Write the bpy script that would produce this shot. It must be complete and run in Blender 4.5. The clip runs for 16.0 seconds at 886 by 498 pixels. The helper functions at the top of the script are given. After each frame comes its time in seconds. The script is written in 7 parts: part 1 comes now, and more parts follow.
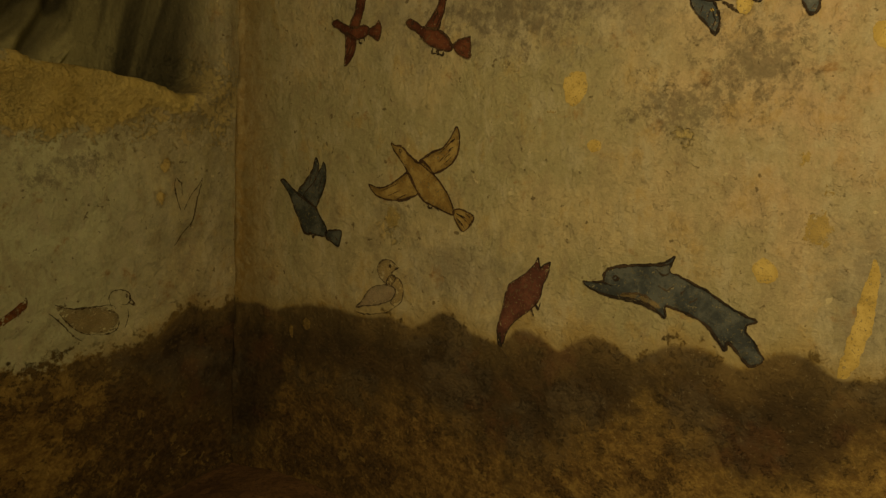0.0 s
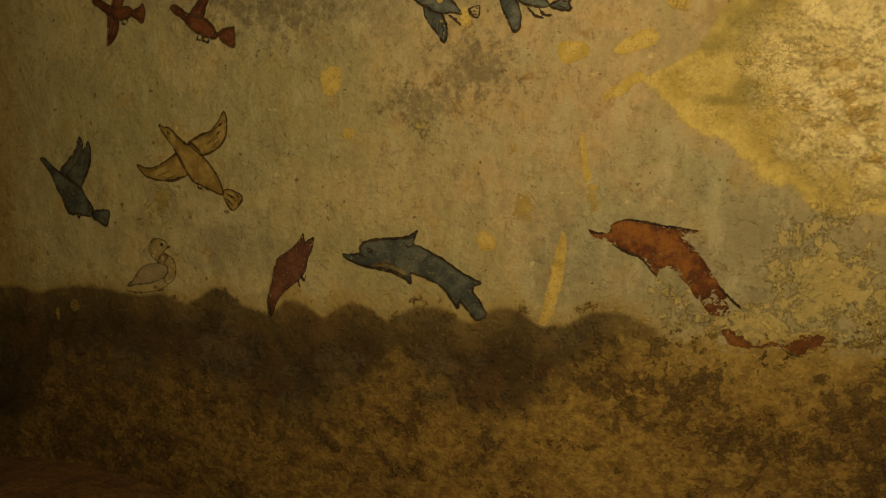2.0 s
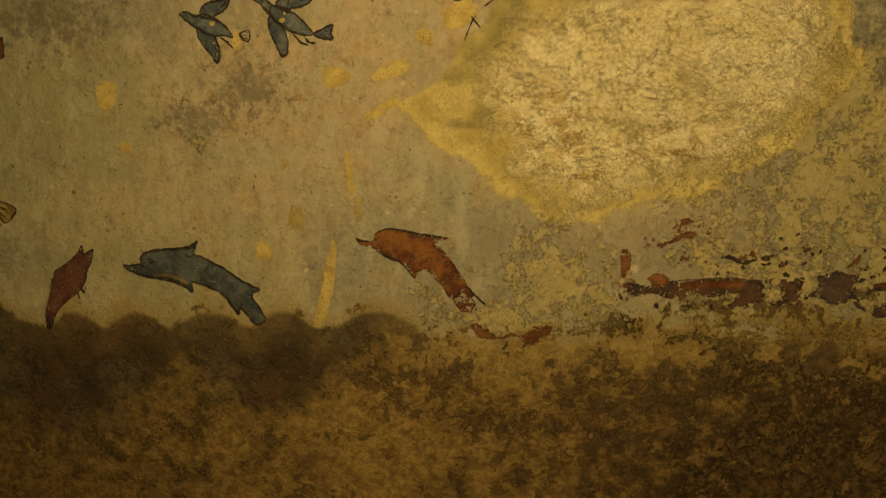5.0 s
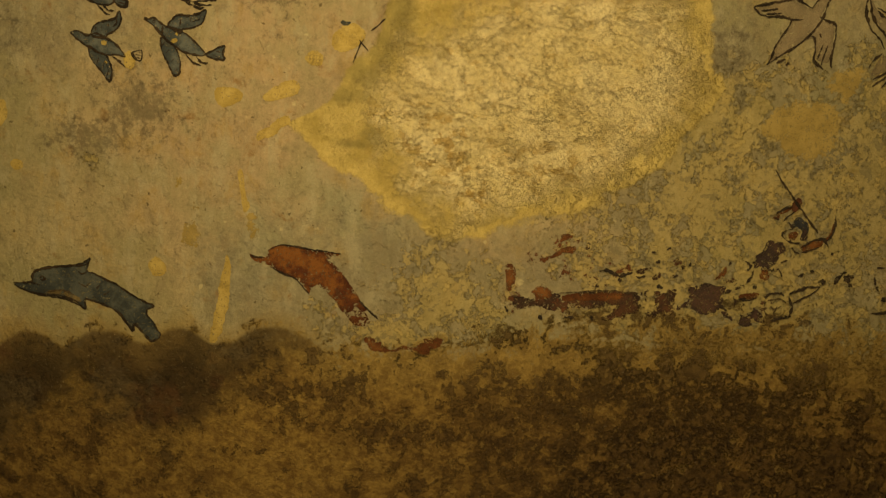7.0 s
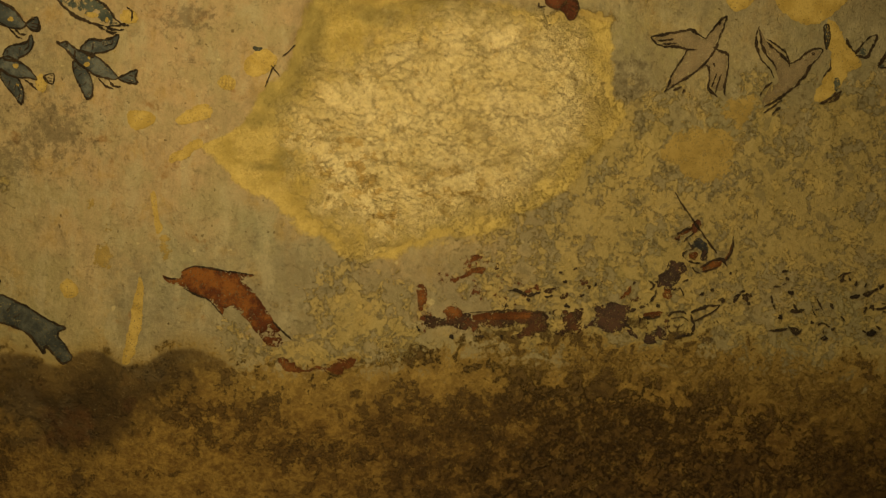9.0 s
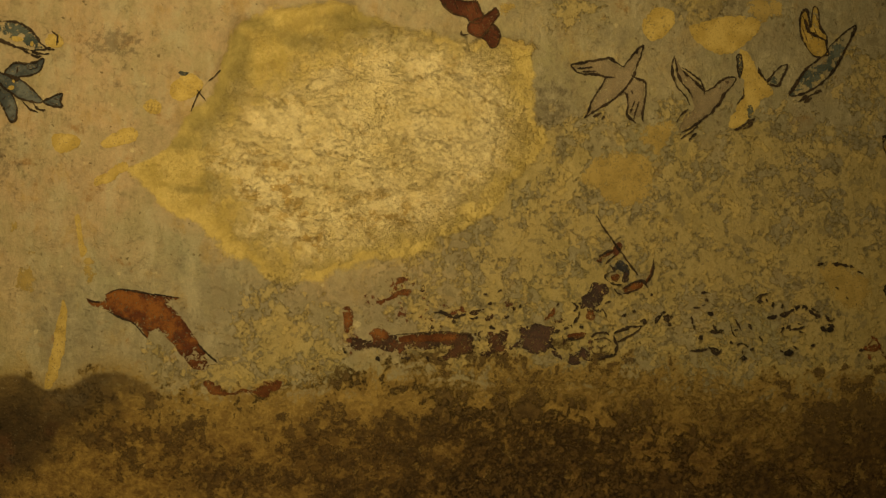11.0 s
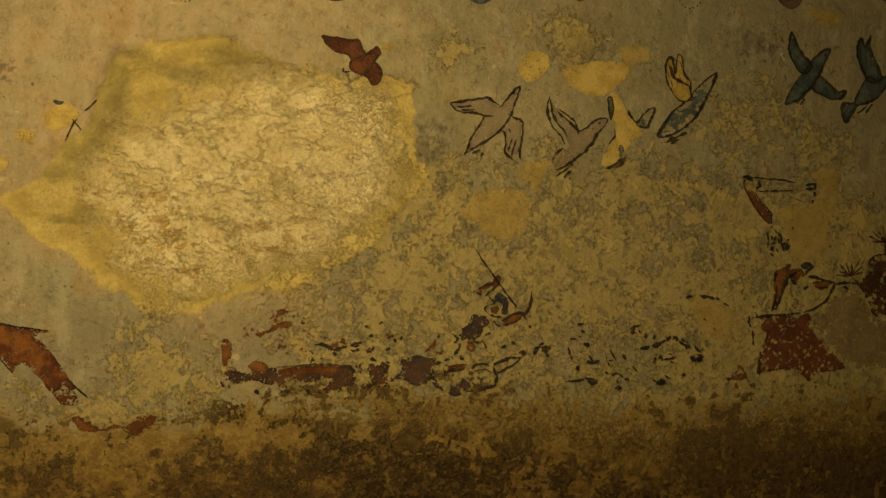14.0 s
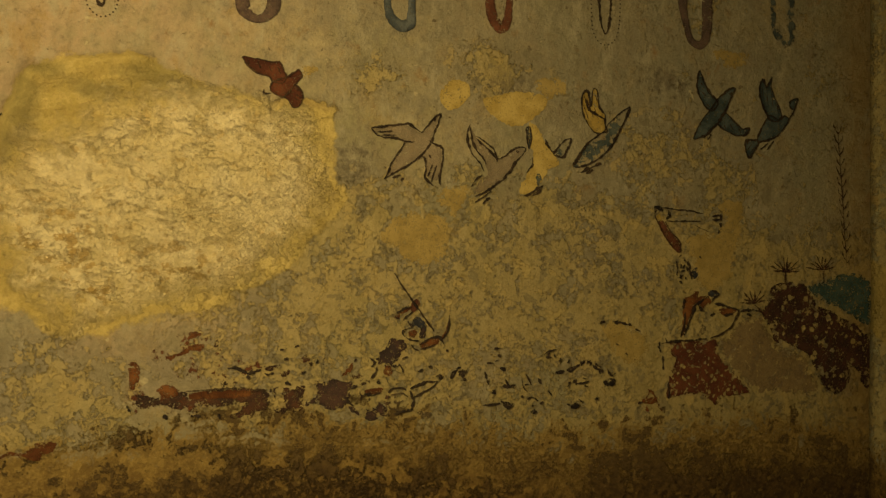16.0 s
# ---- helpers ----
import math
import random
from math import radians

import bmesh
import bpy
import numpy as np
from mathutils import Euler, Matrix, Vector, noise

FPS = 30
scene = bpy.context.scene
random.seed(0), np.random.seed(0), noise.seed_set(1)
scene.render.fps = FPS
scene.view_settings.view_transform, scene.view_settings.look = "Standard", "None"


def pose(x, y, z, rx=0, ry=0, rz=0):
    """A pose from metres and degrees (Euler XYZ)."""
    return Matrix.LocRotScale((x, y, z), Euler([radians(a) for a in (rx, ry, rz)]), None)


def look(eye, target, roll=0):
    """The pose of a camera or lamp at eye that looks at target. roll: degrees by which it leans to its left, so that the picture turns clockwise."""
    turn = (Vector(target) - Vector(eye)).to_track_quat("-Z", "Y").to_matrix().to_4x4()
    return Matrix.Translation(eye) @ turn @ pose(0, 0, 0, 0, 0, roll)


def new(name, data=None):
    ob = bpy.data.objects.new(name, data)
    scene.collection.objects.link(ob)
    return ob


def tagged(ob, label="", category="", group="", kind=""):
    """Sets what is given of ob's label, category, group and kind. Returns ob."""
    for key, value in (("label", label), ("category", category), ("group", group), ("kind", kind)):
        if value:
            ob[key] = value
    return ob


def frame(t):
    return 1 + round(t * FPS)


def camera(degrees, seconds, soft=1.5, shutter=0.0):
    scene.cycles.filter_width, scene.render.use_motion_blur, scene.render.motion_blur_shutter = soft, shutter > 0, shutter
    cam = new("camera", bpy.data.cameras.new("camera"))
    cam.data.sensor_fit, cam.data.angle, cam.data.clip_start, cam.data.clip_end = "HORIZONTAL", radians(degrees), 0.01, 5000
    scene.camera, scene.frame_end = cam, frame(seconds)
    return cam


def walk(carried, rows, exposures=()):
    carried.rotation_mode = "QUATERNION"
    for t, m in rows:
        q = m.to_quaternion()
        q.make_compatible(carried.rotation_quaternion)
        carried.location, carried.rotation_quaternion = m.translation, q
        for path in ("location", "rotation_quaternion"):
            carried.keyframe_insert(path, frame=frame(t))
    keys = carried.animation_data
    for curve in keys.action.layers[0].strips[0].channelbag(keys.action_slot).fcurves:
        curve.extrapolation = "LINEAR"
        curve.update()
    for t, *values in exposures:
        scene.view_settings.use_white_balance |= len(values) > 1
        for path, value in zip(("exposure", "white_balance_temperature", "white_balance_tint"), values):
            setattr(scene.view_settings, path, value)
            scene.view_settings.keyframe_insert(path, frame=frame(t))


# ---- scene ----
from mathutils.geometry import delaunay_2d_cdt

cam = camera(65.7, 16.0, soft=1.3)
METRES = 0.85
BASE = pose(1.3108, -1.0713, 0.7981, -8.735, -0.569, 34.075)
ROWS = [
    (0.0, 0.0, 0.0, 0.0, -0.0, 0.0, -0.0),
    (0.5, 0.0148, -0.0464, -0.0026, -4.69, -0.66, 0.22),
    (1.0, 0.0321, -0.0933, -0.0036, -9.24, -1.29, 0.46),
    (1.5, 0.0464, -0.1324, -0.0061, -12.98, -1.62, 0.63),
    (2.0, 0.064, -0.1705, -0.0059, -16.3, -1.88, 0.82),
    (2.5, 0.0801, -0.202, -0.0058, -18.84, -1.95, 0.95),
    (3.0, 0.0992, -0.2354, -0.0085, -21.27, -1.86, 1.08),
    (3.5, 0.1163, -0.2646, -0.0077, -23.33, -1.85, 1.17),
    (4.0, 0.1382, -0.2966, -0.0087, -25.21, -1.71, 1.29),
    (4.5, 0.1579, -0.3245, -0.0097, -26.8, -1.54, 1.37),
    (5.0, 0.1817, -0.3548, -0.0106, -28.23, -1.31, 1.46),
    (7.5, 0.2994, -0.4877, -0.0144, -32.79, 0.24, 1.77),
    (8.0, 0.3245, -0.5131, -0.0154, -33.39, 0.65, 1.83),
    (8.5, 0.3476, -0.5358, -0.0168, -33.88, 1.07, 1.86),
    (9.0, 0.3721, -0.5594, -0.0176, -34.37, 1.51, 1.91),
    (11.5, 0.4782, -0.6611, -0.0189, -36.68, 3.62, 2.06),
    (12.0, 0.4972, -0.6799, -0.0206, -37.31, 4.1, 2.07),
    (12.5, 0.5137, -0.6969, -0.0213, -37.97, 4.5, 2.09),
    (13.0, 0.5304, -0.7148, -0.0218, -38.78, 4.91, 2.11),
    (13.5, 0.5436, -0.73, -0.0231, -39.68, 5.3, 2.12),
    (14.0, 0.5562, -0.7461, -0.0244, -40.8, 5.7, 2.14),
    (14.5, 0.566, -0.7595, -0.0235, -41.94, 6.01, 2.13),
    (15.0, 0.5753, -0.7722, -0.0245, -43.18, 6.48, 2.06),
    (15.5, 0.5828, -0.7821, -0.0249, -44.35, 6.94, 1.95),
    (16.0, 0.5889, -0.7911, -0.0239, -45.66, 7.42, 1.79),
]
walk(cam, [(t, BASE @ pose(METRES * x, METRES * y, METRES * z, 90 + pitch, roll, yaw)) for t, x, y, z, yaw, pitch, roll in ROWS])

# ---- light: one warm lamp inside the chamber, nothing from outside ----
world = bpy.data.worlds.new("world")
scene.world = world
world.use_nodes = True
world.node_tree.nodes["Background"].inputs[0].default_value = (0.9, 0.7, 0.4, 1)
world.node_tree.nodes["Background"].inputs[1].default_value = 0.0
LAMP_AT, LAMP_TO, LAMP_WATTS = (1.62, -1.30, 1.18), (1.60, 0.0, 0.86), 80.0
lamp_data = bpy.data.lights.new("chamber_lamp", "SPOT")
lamp_data.energy, lamp_data.color = LAMP_WATTS, (1.0, 0.772, 0.365)
lamp_data.spot_size, lamp_data.spot_blend, lamp_data.shadow_soft_size = radians(165), 0.85, 0.03
lamp = new("chamber_lamp", lamp_data)
lamp.matrix_world = look(LAMP_AT, LAMP_TO)
scene.view_settings.exposure = 0.0


# ---- materials ----
class Tree:
    """A small builder for node materials."""

    def __init__(self, name):
        self.mat = bpy.data.materials.new(name)
        self.mat.use_nodes = True
        self.nodes, self.links = self.mat.node_tree.nodes, self.mat.node_tree.links
        self.shader = self.nodes["Principled BSDF"]
        self.out = self.nodes["Material Output"]
        self.shader.inputs["Specular IOR Level"].default_value = 0.18
        self.place = self.nodes.new("ShaderNodeNewGeometry").outputs["Position"]

    def put(self, socket, value):
        if isinstance(value, bpy.types.NodeSocket):
            self.links.new(value, socket)
        elif isinstance(value, tuple):
            socket.default_value = (*value, 1)[:4]
        else:
            socket.default_value = value

    def noise(self, scale, detail=6.0, rough=0.6, warp=0.0, stretch=None, seed=0.0, turn=None):
        n = self.nodes.new("ShaderNodeTexNoise")
        m = self.nodes.new("ShaderNodeMapping")
        m.inputs["Location"].default_value = (seed * 3.1, seed * 1.7, seed * 2.3)
        if stretch:
            m.inputs["Scale"].default_value = stretch
        if turn:
            m.vector_type = "TEXTURE"
            m.inputs["Rotation"].default_value = turn
        self.links.new(self.place, m.inputs[0])
        self.links.new(m.outputs[0], n.inputs["Vector"])
        for key, v in (("Scale", scale), ("Detail", detail), ("Roughness", rough), ("Distortion", warp)):
            n.inputs[key].default_value = v
        wide = self.nodes.new("ShaderNodeMapRange")
        wide.clamp = False
        self.links.new(n.outputs["Fac"], wide.inputs[0])
        for i, q in enumerate((0.27, 0.73, 0.0, 1.0)):
            wide.inputs[i + 1].default_value = q
        return wide.outputs[0]

    def attr(self, name):
        a = self.nodes.new("ShaderNodeAttribute")
        a.attribute_name = name
        return a.outputs["Fac"]

    def math(self, op, a, b=0.0, clamp=False):
        n = self.nodes.new("ShaderNodeMath")
        n.operation, n.use_clamp = op, clamp
        self.put(n.inputs[0], a), self.put(n.inputs[1], b)
        return n.outputs[0]

    def step(self, v, lo, hi, a=0.0, b=1.0):
        n = self.nodes.new("ShaderNodeMapRange")
        n.interpolation_type = "SMOOTHSTEP"
        self.put(n.inputs[0], v)
        for i, q in enumerate((lo, hi, a, b)):
            n.inputs[i + 1].default_value = q
        return n.outputs[0]

    def ragged(self, field, grain, amount, width):
        """A mask from a soft field, its edge broken by noise."""
        return self.step(self.math("ADD", field, self.math("MULTIPLY", self.math("SUBTRACT", grain, 0.5), amount)), -width, width)

    def mix(self, f, a, b, how="MIX"):
        n = self.nodes.new("ShaderNodeMix")
        n.data_type, n.blend_type = "RGBA", how
        self.put(n.inputs[0], f), self.put(n.inputs[6], a), self.put(n.inputs[7], b)
        return n.outputs[2]

    def bump(self, height, distance, strength=1.0, under=None):
        n = self.nodes.new("ShaderNodeBump")
        n.inputs["Distance"].default_value, n.inputs["Strength"].default_value = distance, strength
        self.put(n.inputs["Height"], height)
        if under:
            self.links.new(under, n.inputs["Normal"])
        return n.outputs[0]

    def done(self, colour, rough=0.9, normal=None, alpha=None):
        self.put(self.shader.inputs["Base Color"], colour)
        self.put(self.shader.inputs["Roughness"], rough)
        if normal:
            self.links.new(normal, self.shader.inputs["Normal"])
        if alpha is not None:
            clear, both = self.nodes.new("ShaderNodeBsdfTransparent"), self.nodes.new("ShaderNodeMixShader")
            self.put(both.inputs[0], alpha)
            self.links.new(clear.outputs[0], both.inputs[1])
            self.links.new(self.shader.outputs[0], both.inputs[2])
            self.links.new(both.outputs[0], self.out.inputs[0])
        return self.mat


def plaster():
    """Old painted plaster: tan and grey-green ground, ochre repairs, brown wave band, bare rough rock."""
    t = Tree("painted_plaster")
    mul, add = (lambda a, b: t.math("MULTIPLY", a, b)), (lambda a, b: t.math("ADD", a, b))
    large, mid, small, fine = t.noise(3.2, 4), t.noise(11, 9, 0.68, 0.15), t.noise(46, 8, 0.72, seed=1), t.noise(260, 4, 0.75, seed=2, turn=(0.5, 0.7, 0.4))
    flake, cloud = t.noise(22, 10, 0.74, 0.15, seed=3), t.noise(6.5, 9, 0.66, 0.15, seed=4)
    crumb, streak = t.noise(75, 6, 0.75, 0.3, seed=7, turn=(0.6, 0.4, 0.9)), t.noise(26, 7, 0.7, 0.2, (1.0, 1.0, 0.28), seed=8)
    layer = t.noise(30, 8, 0.74, 0.1, (1.0, 1.0, 1.45), seed=9)
    # plain ground of the wall: tan, olive and rosy clouds
    c = t.mix(t.step(mid, 0.30, 0.70), (0.385, 0.33, 0.175), (0.50, 0.42, 0.225))
    c = t.mix(mul(t.step(large, 0.40, 0.65), 0.7), c, (0.35, 0.32, 0.165))
    c = t.mix(mul(t.attr("warm"), t.step(mid, 0.25, 0.75, 0.35, 0.95)), c, (0.56, 0.395, 0.245))
    c = t.mix(mul(t.attr("cool"), t.step(cloud, 0.3, 0.7, 0.3, 0.85)), c, (0.335, 0.33, 0.205))
    c = t.mix(t.step(add(mul(mid, 0.7), mul(streak, 0.3)), 0.54, 0.74, 0.0, 0.55), c, (0.40, 0.28, 0.09))
    c = t.mix(mul(t.ragged(t.attr("grey"), add(mul(flake, 0.6), mul(small, 0.4)), 3.0, 0.8), 0.55), c, (0.245, 0.218, 0.162))
    c = t.mix(t.step(add(mul(small, 0.8), mul(streak, 0.2)), 0.54, 0.80, 0.0, 0.4), c, t.mix(0.6, c, (0.12, 0.10, 0.055)))
    c = t.mix(t.step(crumb, 0.45, 0.85, 0.0, 0.25), c, t.mix(0.55, c, (0.15, 0.115, 0.055)))
    # pale side-wall plaster; brighter lighting away from the corner is put into this colour
    c = t.mix(mul(t.attr("pale"), t.step(mid, 0.2, 0.8, 0.62, 1.0)), c, (0.585, 0.60, 0.365))
    # chalky brushed veil
    chalk = t.noise(24, 8, 0.72, 0.2, (1.0, 1.0, 0.45), seed=25)
    c = t.mix(t.step(chalk, 0.48, 0.80, 0.0, 0.55), c, (0.50, 0.445, 0.29))
    c = t.mix(t.step(chalk, 0.20, 0.46, 0.45, 0.0), c, (0.31, 0.245, 0.145))
    # rusty blooms, dark pits and pale nicks
    bloom = t.noise(17, 5, 0.6, 0.3, seed=21)
    c = t.mix(mul(t.step(bloom, 0.70, 0.95), t.step(crumb, 0.3, 0.7, 0.25, 0.75)), c, (0.30, 0.165, 0.055))
    c = t.mix(t.step(t.noise(58, 3, 0.55, 0.2, seed=22), 0.86, 0.98, 0.0, 0.75), c, (0.11, 0.078, 0.035))
    c = t.mix(t.step(t.noise(40, 3, 0.55, 0.2, seed=23), 0.90, 1.0, 0.0, 0.6), c, (0.66, 0.56, 0.32))
    # olive and grey scabs where the paint has come away
    scab = t.ragged(t.attr("mottle"), add(add(mul(flake, 0.42), mul(cloud, 0.3)), mul(crumb, 0.28)), 6.5, 0.16)
    c = t.mix(mul(t.step(t.attr("mottle"), -1.6, -0.4), t.step(flake, 0.38, 0.56, 0.55, 0.0)), c, (0.27, 0.23, 0.135))
    c = t.mix(mul(scab, 0.62), c, t.mix(t.step(add(mul(crumb, 0.6), mul(mid, 0.4)), 0.35, 0.65), (0.39, 0.30, 0.09), (0.52, 0.405, 0.15)))
    chip = t.noise(34, 6, 0.66, 0.25, seed=24)
    worn = t.step(t.attr("mottle"), -1.2, -0.3)
    c = t.mix(mul(worn, t.step(chip, 0.66, 0.70, 0.0, 0.55)), c, (0.58, 0.44, 0.16))
    c = t.mix(mul(worn, t.step(chip, 0.30, 0.34, 0.55, 0.0)), c, (0.20, 0.17, 0.10))
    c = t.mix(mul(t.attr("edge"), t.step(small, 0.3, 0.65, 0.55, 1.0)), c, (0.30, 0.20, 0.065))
    c = t.mix(mul(t.ragged(t.attr("lichen"), add(mul(small, 0.45), mul(crumb, 0.55)), 4.2, 0.6), 0.55), c, (0.115, 0.09, 0.06))
    spot_at = add(t.attr("spot"), mul(t.math("SUBTRACT", add(mul(flake, 0.7), mul(crumb, 0.3)), 0.5), 1.1))
    c = t.mix(mul(t.step(spot_at, -0.40, -0.05), 0.32), c, (0.20, 0.14, 0.055))
    c = t.mix(mul(t.step(spot_at, -0.06, 0.06), 0.85), c, t.mix(t.step(add(mul(crumb, 0.6), mul(mid, 0.4)), 0.35, 0.65), (0.44, 0.31, 0.085), (0.58, 0.44, 0.15)))
    # lower ground: crumbling ochre and brown
    ground = t.ragged(t.attr("ground"), add(mul(flake, 0.7), mul(crumb, 0.3)), 3.0, 0.3)
    g = t.mix(t.step(add(mul(crumb, 0.5), mul(layer, 0.5)), 0.30, 0.70), (0.205, 0.120, 0.032), (0.43, 0.283, 0.074))
    g = t.mix(t.step(add(mul(cloud, 0.6), mul(mid, 0.4)), 0.42, 0.62, 0.0, 0.45), g, (0.15, 0.09, 0.03))
    # darker brown variant of the ground; near the left corner it paints in shade
    g = t.mix(t.attr("rust"), g, t.mix(t.step(add(mul(crumb, 0.5), mul(layer, 0.5)), 0.33, 0.67), (0.070, 0.038, 0.014), (0.20, 0.115, 0.034)))
    blot = t.ragged(t.attr("brown"), add(add(mul(flake, 0.48), mul(cloud, 0.24)), mul(crumb, 0.28)), 7.0, 0.14)
    g = t.mix(mul(blot, 0.82), g, t.mix(t.step(crumb, 0.35, 0.7), (0.052, 0.031, 0.013), (0.120, 0.070, 0.023)))
    g = t.mix(t.step(add(mul(layer, 0.5), mul(small, 0.5)), 0.64, 0.80, 0.0, 0.6), g, (0.075, 0.045, 0.017))
    g = t.mix(t.step(chip, 0.70, 0.75, 0.0, 0.5), g, (0.36, 0.24, 0.07))
    g = t.mix(t.step(t.attr("ground"), 0.2, 2.0, 0.75, 0.0), g, t.mix(mul(blot, 0.8), t.mix(t.step(crumb, 0.35, 0.65), (0.30, 0.20, 0.058), (0.44, 0.31, 0.095)), (0.10, 0.066, 0.03)))
    c = t.mix(ground, c, g)
    # bare repair round the loss, and the rough rock in it
    rim = t.ragged(t.attr("rim"), add(mul(flake, 0.4), mul(mid, 0.6)), 1.15, 0.13)
    y = t.mix(t.step(add(mul(mid, 0.6), mul(crumb, 0.4)), 0.34, 0.64), (0.53, 0.395, 0.11), (0.69, 0.535, 0.19))
    y = t.mix(t.step(crumb, 0.5, 0.68, 0.0, 0.45), y, (0.38, 0.25, 0.06))
    y = t.mix(t.step(add(mul(cloud, 0.7), mul(flake, 0.3)), 0.55, 0.70, 0.0, 0.5), y, (0.42, 0.315, 0.10))
    y = t.mix(t.step(add(t.attr("rim"), mul(mid, 1.2)), 0.3, 1.9, 0.75, 0.0), y, t.mix(t.step(crumb, 0.35, 0.65), (0.385, 0.285, 0.08), (0.475, 0.36, 0.115)))
    # olive moss tint that also carries the painted shade of the upper ridges
    y = t.mix(mul(t.ragged(t.attr("moss"), add(mul(mid, 0.4), mul(add(small, streak), 0.3)), 4.0, 1.1), 0.66), y, (0.20, 0.168, 0.055))
    c = t.mix(1.0, c, (0.77, 0.76, 0.75), "MULTIPLY")
    c = t.mix(mul(rim, 0.95), c, y)
    core = t.ragged(add(t.attr("core"), 0.1), add(mul(flake, 0.5), mul(cloud, 0.5)), 3.2, 0.9)
    rock = t.mix(t.step(add(mul(flake, 0.5), mul(mid, 0.5)), 0.32, 0.66), (0.82, 0.655, 0.31), (0.95, 0.79, 0.44))
    rock = t.mix(t.step(crumb, 0.60, 0.85, 0.0, 0.25), rock, (0.60, 0.42, 0.14))
    rock = t.mix(t.step(add(mul(layer, 0.65), mul(crumb, 0.35)), 0.60, 0.65, 0.0, 0.55), rock, (0.60, 0.40, 0.12))
    rock = t.mix(mul(t.attr("fleck"), t.step(add(mul(layer, 0.6), mul(chip, 0.4)), 0.53, 0.58, 0.0, 0.75)), rock, (0.53, 0.335, 0.09))
    rock = t.mix(t.step(add(mul(cloud, 0.6), mul(flake, 0.4)), 0.56, 0.70, 0.0, 0.4), rock, (0.68, 0.50, 0.18))
    crack = t.math("ABSOLUTE", t.math("SUBTRACT", t.noise(7, 9, 0.70, 0.35, (1.0, 1.0, 1.9), seed=11), 0.5))
    rock = t.mix(t.step(crack, 0.0, 0.010, 0.5, 0.0), rock, (0.34, 0.22, 0.065))
    c = t.mix(core, c, rock)
    # dark wave paint, thin and olive along the crests, dense below
    brush = t.math("SUBTRACT", add(mul(mid, 0.55), mul(flake, 0.45)), 0.5)
    shoal = t.step(add(t.attr("shoal"), mul(brush, 3.4)), -1.0, 1.0)
    sea = mul(t.step(spot_at, -0.08, 0.10, 1.0, 0.15), mul(t.step(add(t.attr("sea"), mul(brush, 0.7)), -0.42, 0.42), shoal))
    halo = mul(t.step(add(t.attr("sea"), mul(brush, 1.6)), -2.8, -0.2), shoal)
    c = t.mix(mul(halo, 0.5), c, (0.25, 0.165, 0.045))
    s = t.mix(t.step(mid, 0.35, 0.65), (0.031, 0.020, 0.0095), (0.060, 0.037, 0.0155))
    s = t.mix(t.step(t.attr("depth"), 0.1, 0.75, 0.85, 0.0), s, t.mix(t.step(mid, 0.3, 0.7), (0.080, 0.054, 0.022), (0.135, 0.090, 0.034)))
    s = t.mix(t.step(cloud, 0.5, 0.7, 0.0, 0.6), s, (0.080, 0.064, 0.043))
    s = t.mix(t.step(t.noise(9, 6, 0.6, seed=15), 0.58, 0.85, 0.0, 0.55), s, (0.095, 0.042, 0.018))
    s = t.mix(t.step(crumb, 0.70, 0.95, 0.0, 0.45), s, (0.17, 0.11, 0.04))
    c = t.mix(mul(sea, t.step(cloud, 0.55, 0.9, 0.94, 0.7)), c, s)
    # hewn hollow: recess shade and lit streaks along the tool marks, put into colour
    groove_shade = t.noise(7, 3, 0.5, 0.3, (1.0, 6.0, 7.0), seed=12, turn=(0.0, radians(28), 0.0))
    h = t.mix(t.step(groove_shade, 0.25, 0.80), (0.075, 0.065, 0.035), (0.46, 0.41, 0.20))
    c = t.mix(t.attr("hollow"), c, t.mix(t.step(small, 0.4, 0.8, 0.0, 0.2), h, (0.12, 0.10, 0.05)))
    # grain of the surface, then pits and pale crumbs
    grit = t.noise(120, 5, 0.75, seed=13, turn=(0.3, 0.9, 0.6))
    c = t.mix(1.0, c, t.step(add(mul(fine, 0.45), mul(grit, 0.55)), 0.10, 0.90, 0.89, 1.10), "MULTIPLY")
    c = t.mix(t.step(fine, 0.66, 0.95, 0.0, 0.35), c, t.mix(0.7, c, (0.05, 0.038, 0.018)))
    c = t.mix(t.step(t.noise(170, 5, 0.75, seed=5), 0.70, 0.92, 0.0, 0.3), c, t.mix(0.5, c, (0.80, 0.68, 0.40)))
    n = t.bump(add(mul(small, 0.6), mul(mid, 0.8)), 0.007, 0.6)
    n = t.bump(scab, 0.0034, 0.8, n)
    n = t.bump(mul(t.step(chip, 0.63, 0.70), add(mul(worn, 0.6), 0.4)), 0.0030, 0.7, n)
    n = t.bump(mul(blot, ground), 0.0022, 0.7, n)
    n = t.bump(grit, 0.0008, 0.5, n)
    n = t.bump(fine, 0.0006, 0.4, n)
    n = t.bump(mul(add(add(t.step(flake, 0.44, 0.56), mul(t.step(layer, 0.46, 0.56, 1.0, 0.0), 0.8)), -0.9), core), 0.0034, 0.8, n)
    n = t.bump(mul(add(crumb, -0.5), core), 0.0020, 0.8, n)
    n = t.bump(mul(add(grit, -0.5), t.step(t.attr("rim"), -0.2, 1.0)), 0.0034, 0.85, n)
    n = t.bump(mul(t.step(crack, 0.0, 0.03), core), 0.004, 0.9, n)
    n = t.bump(add(mul(rim, 0.15), mul(t.step(spot_at, -0.06, 0.06), 0.8)), 0.005, 0.7, n)
    n = t.bump(mul(add(add(crumb, layer), -1.0), ground), 0.004, 0.6, n)
    return t.done(c, t.step(mid, 0.3, 0.7, 0.78, 0.95), n)


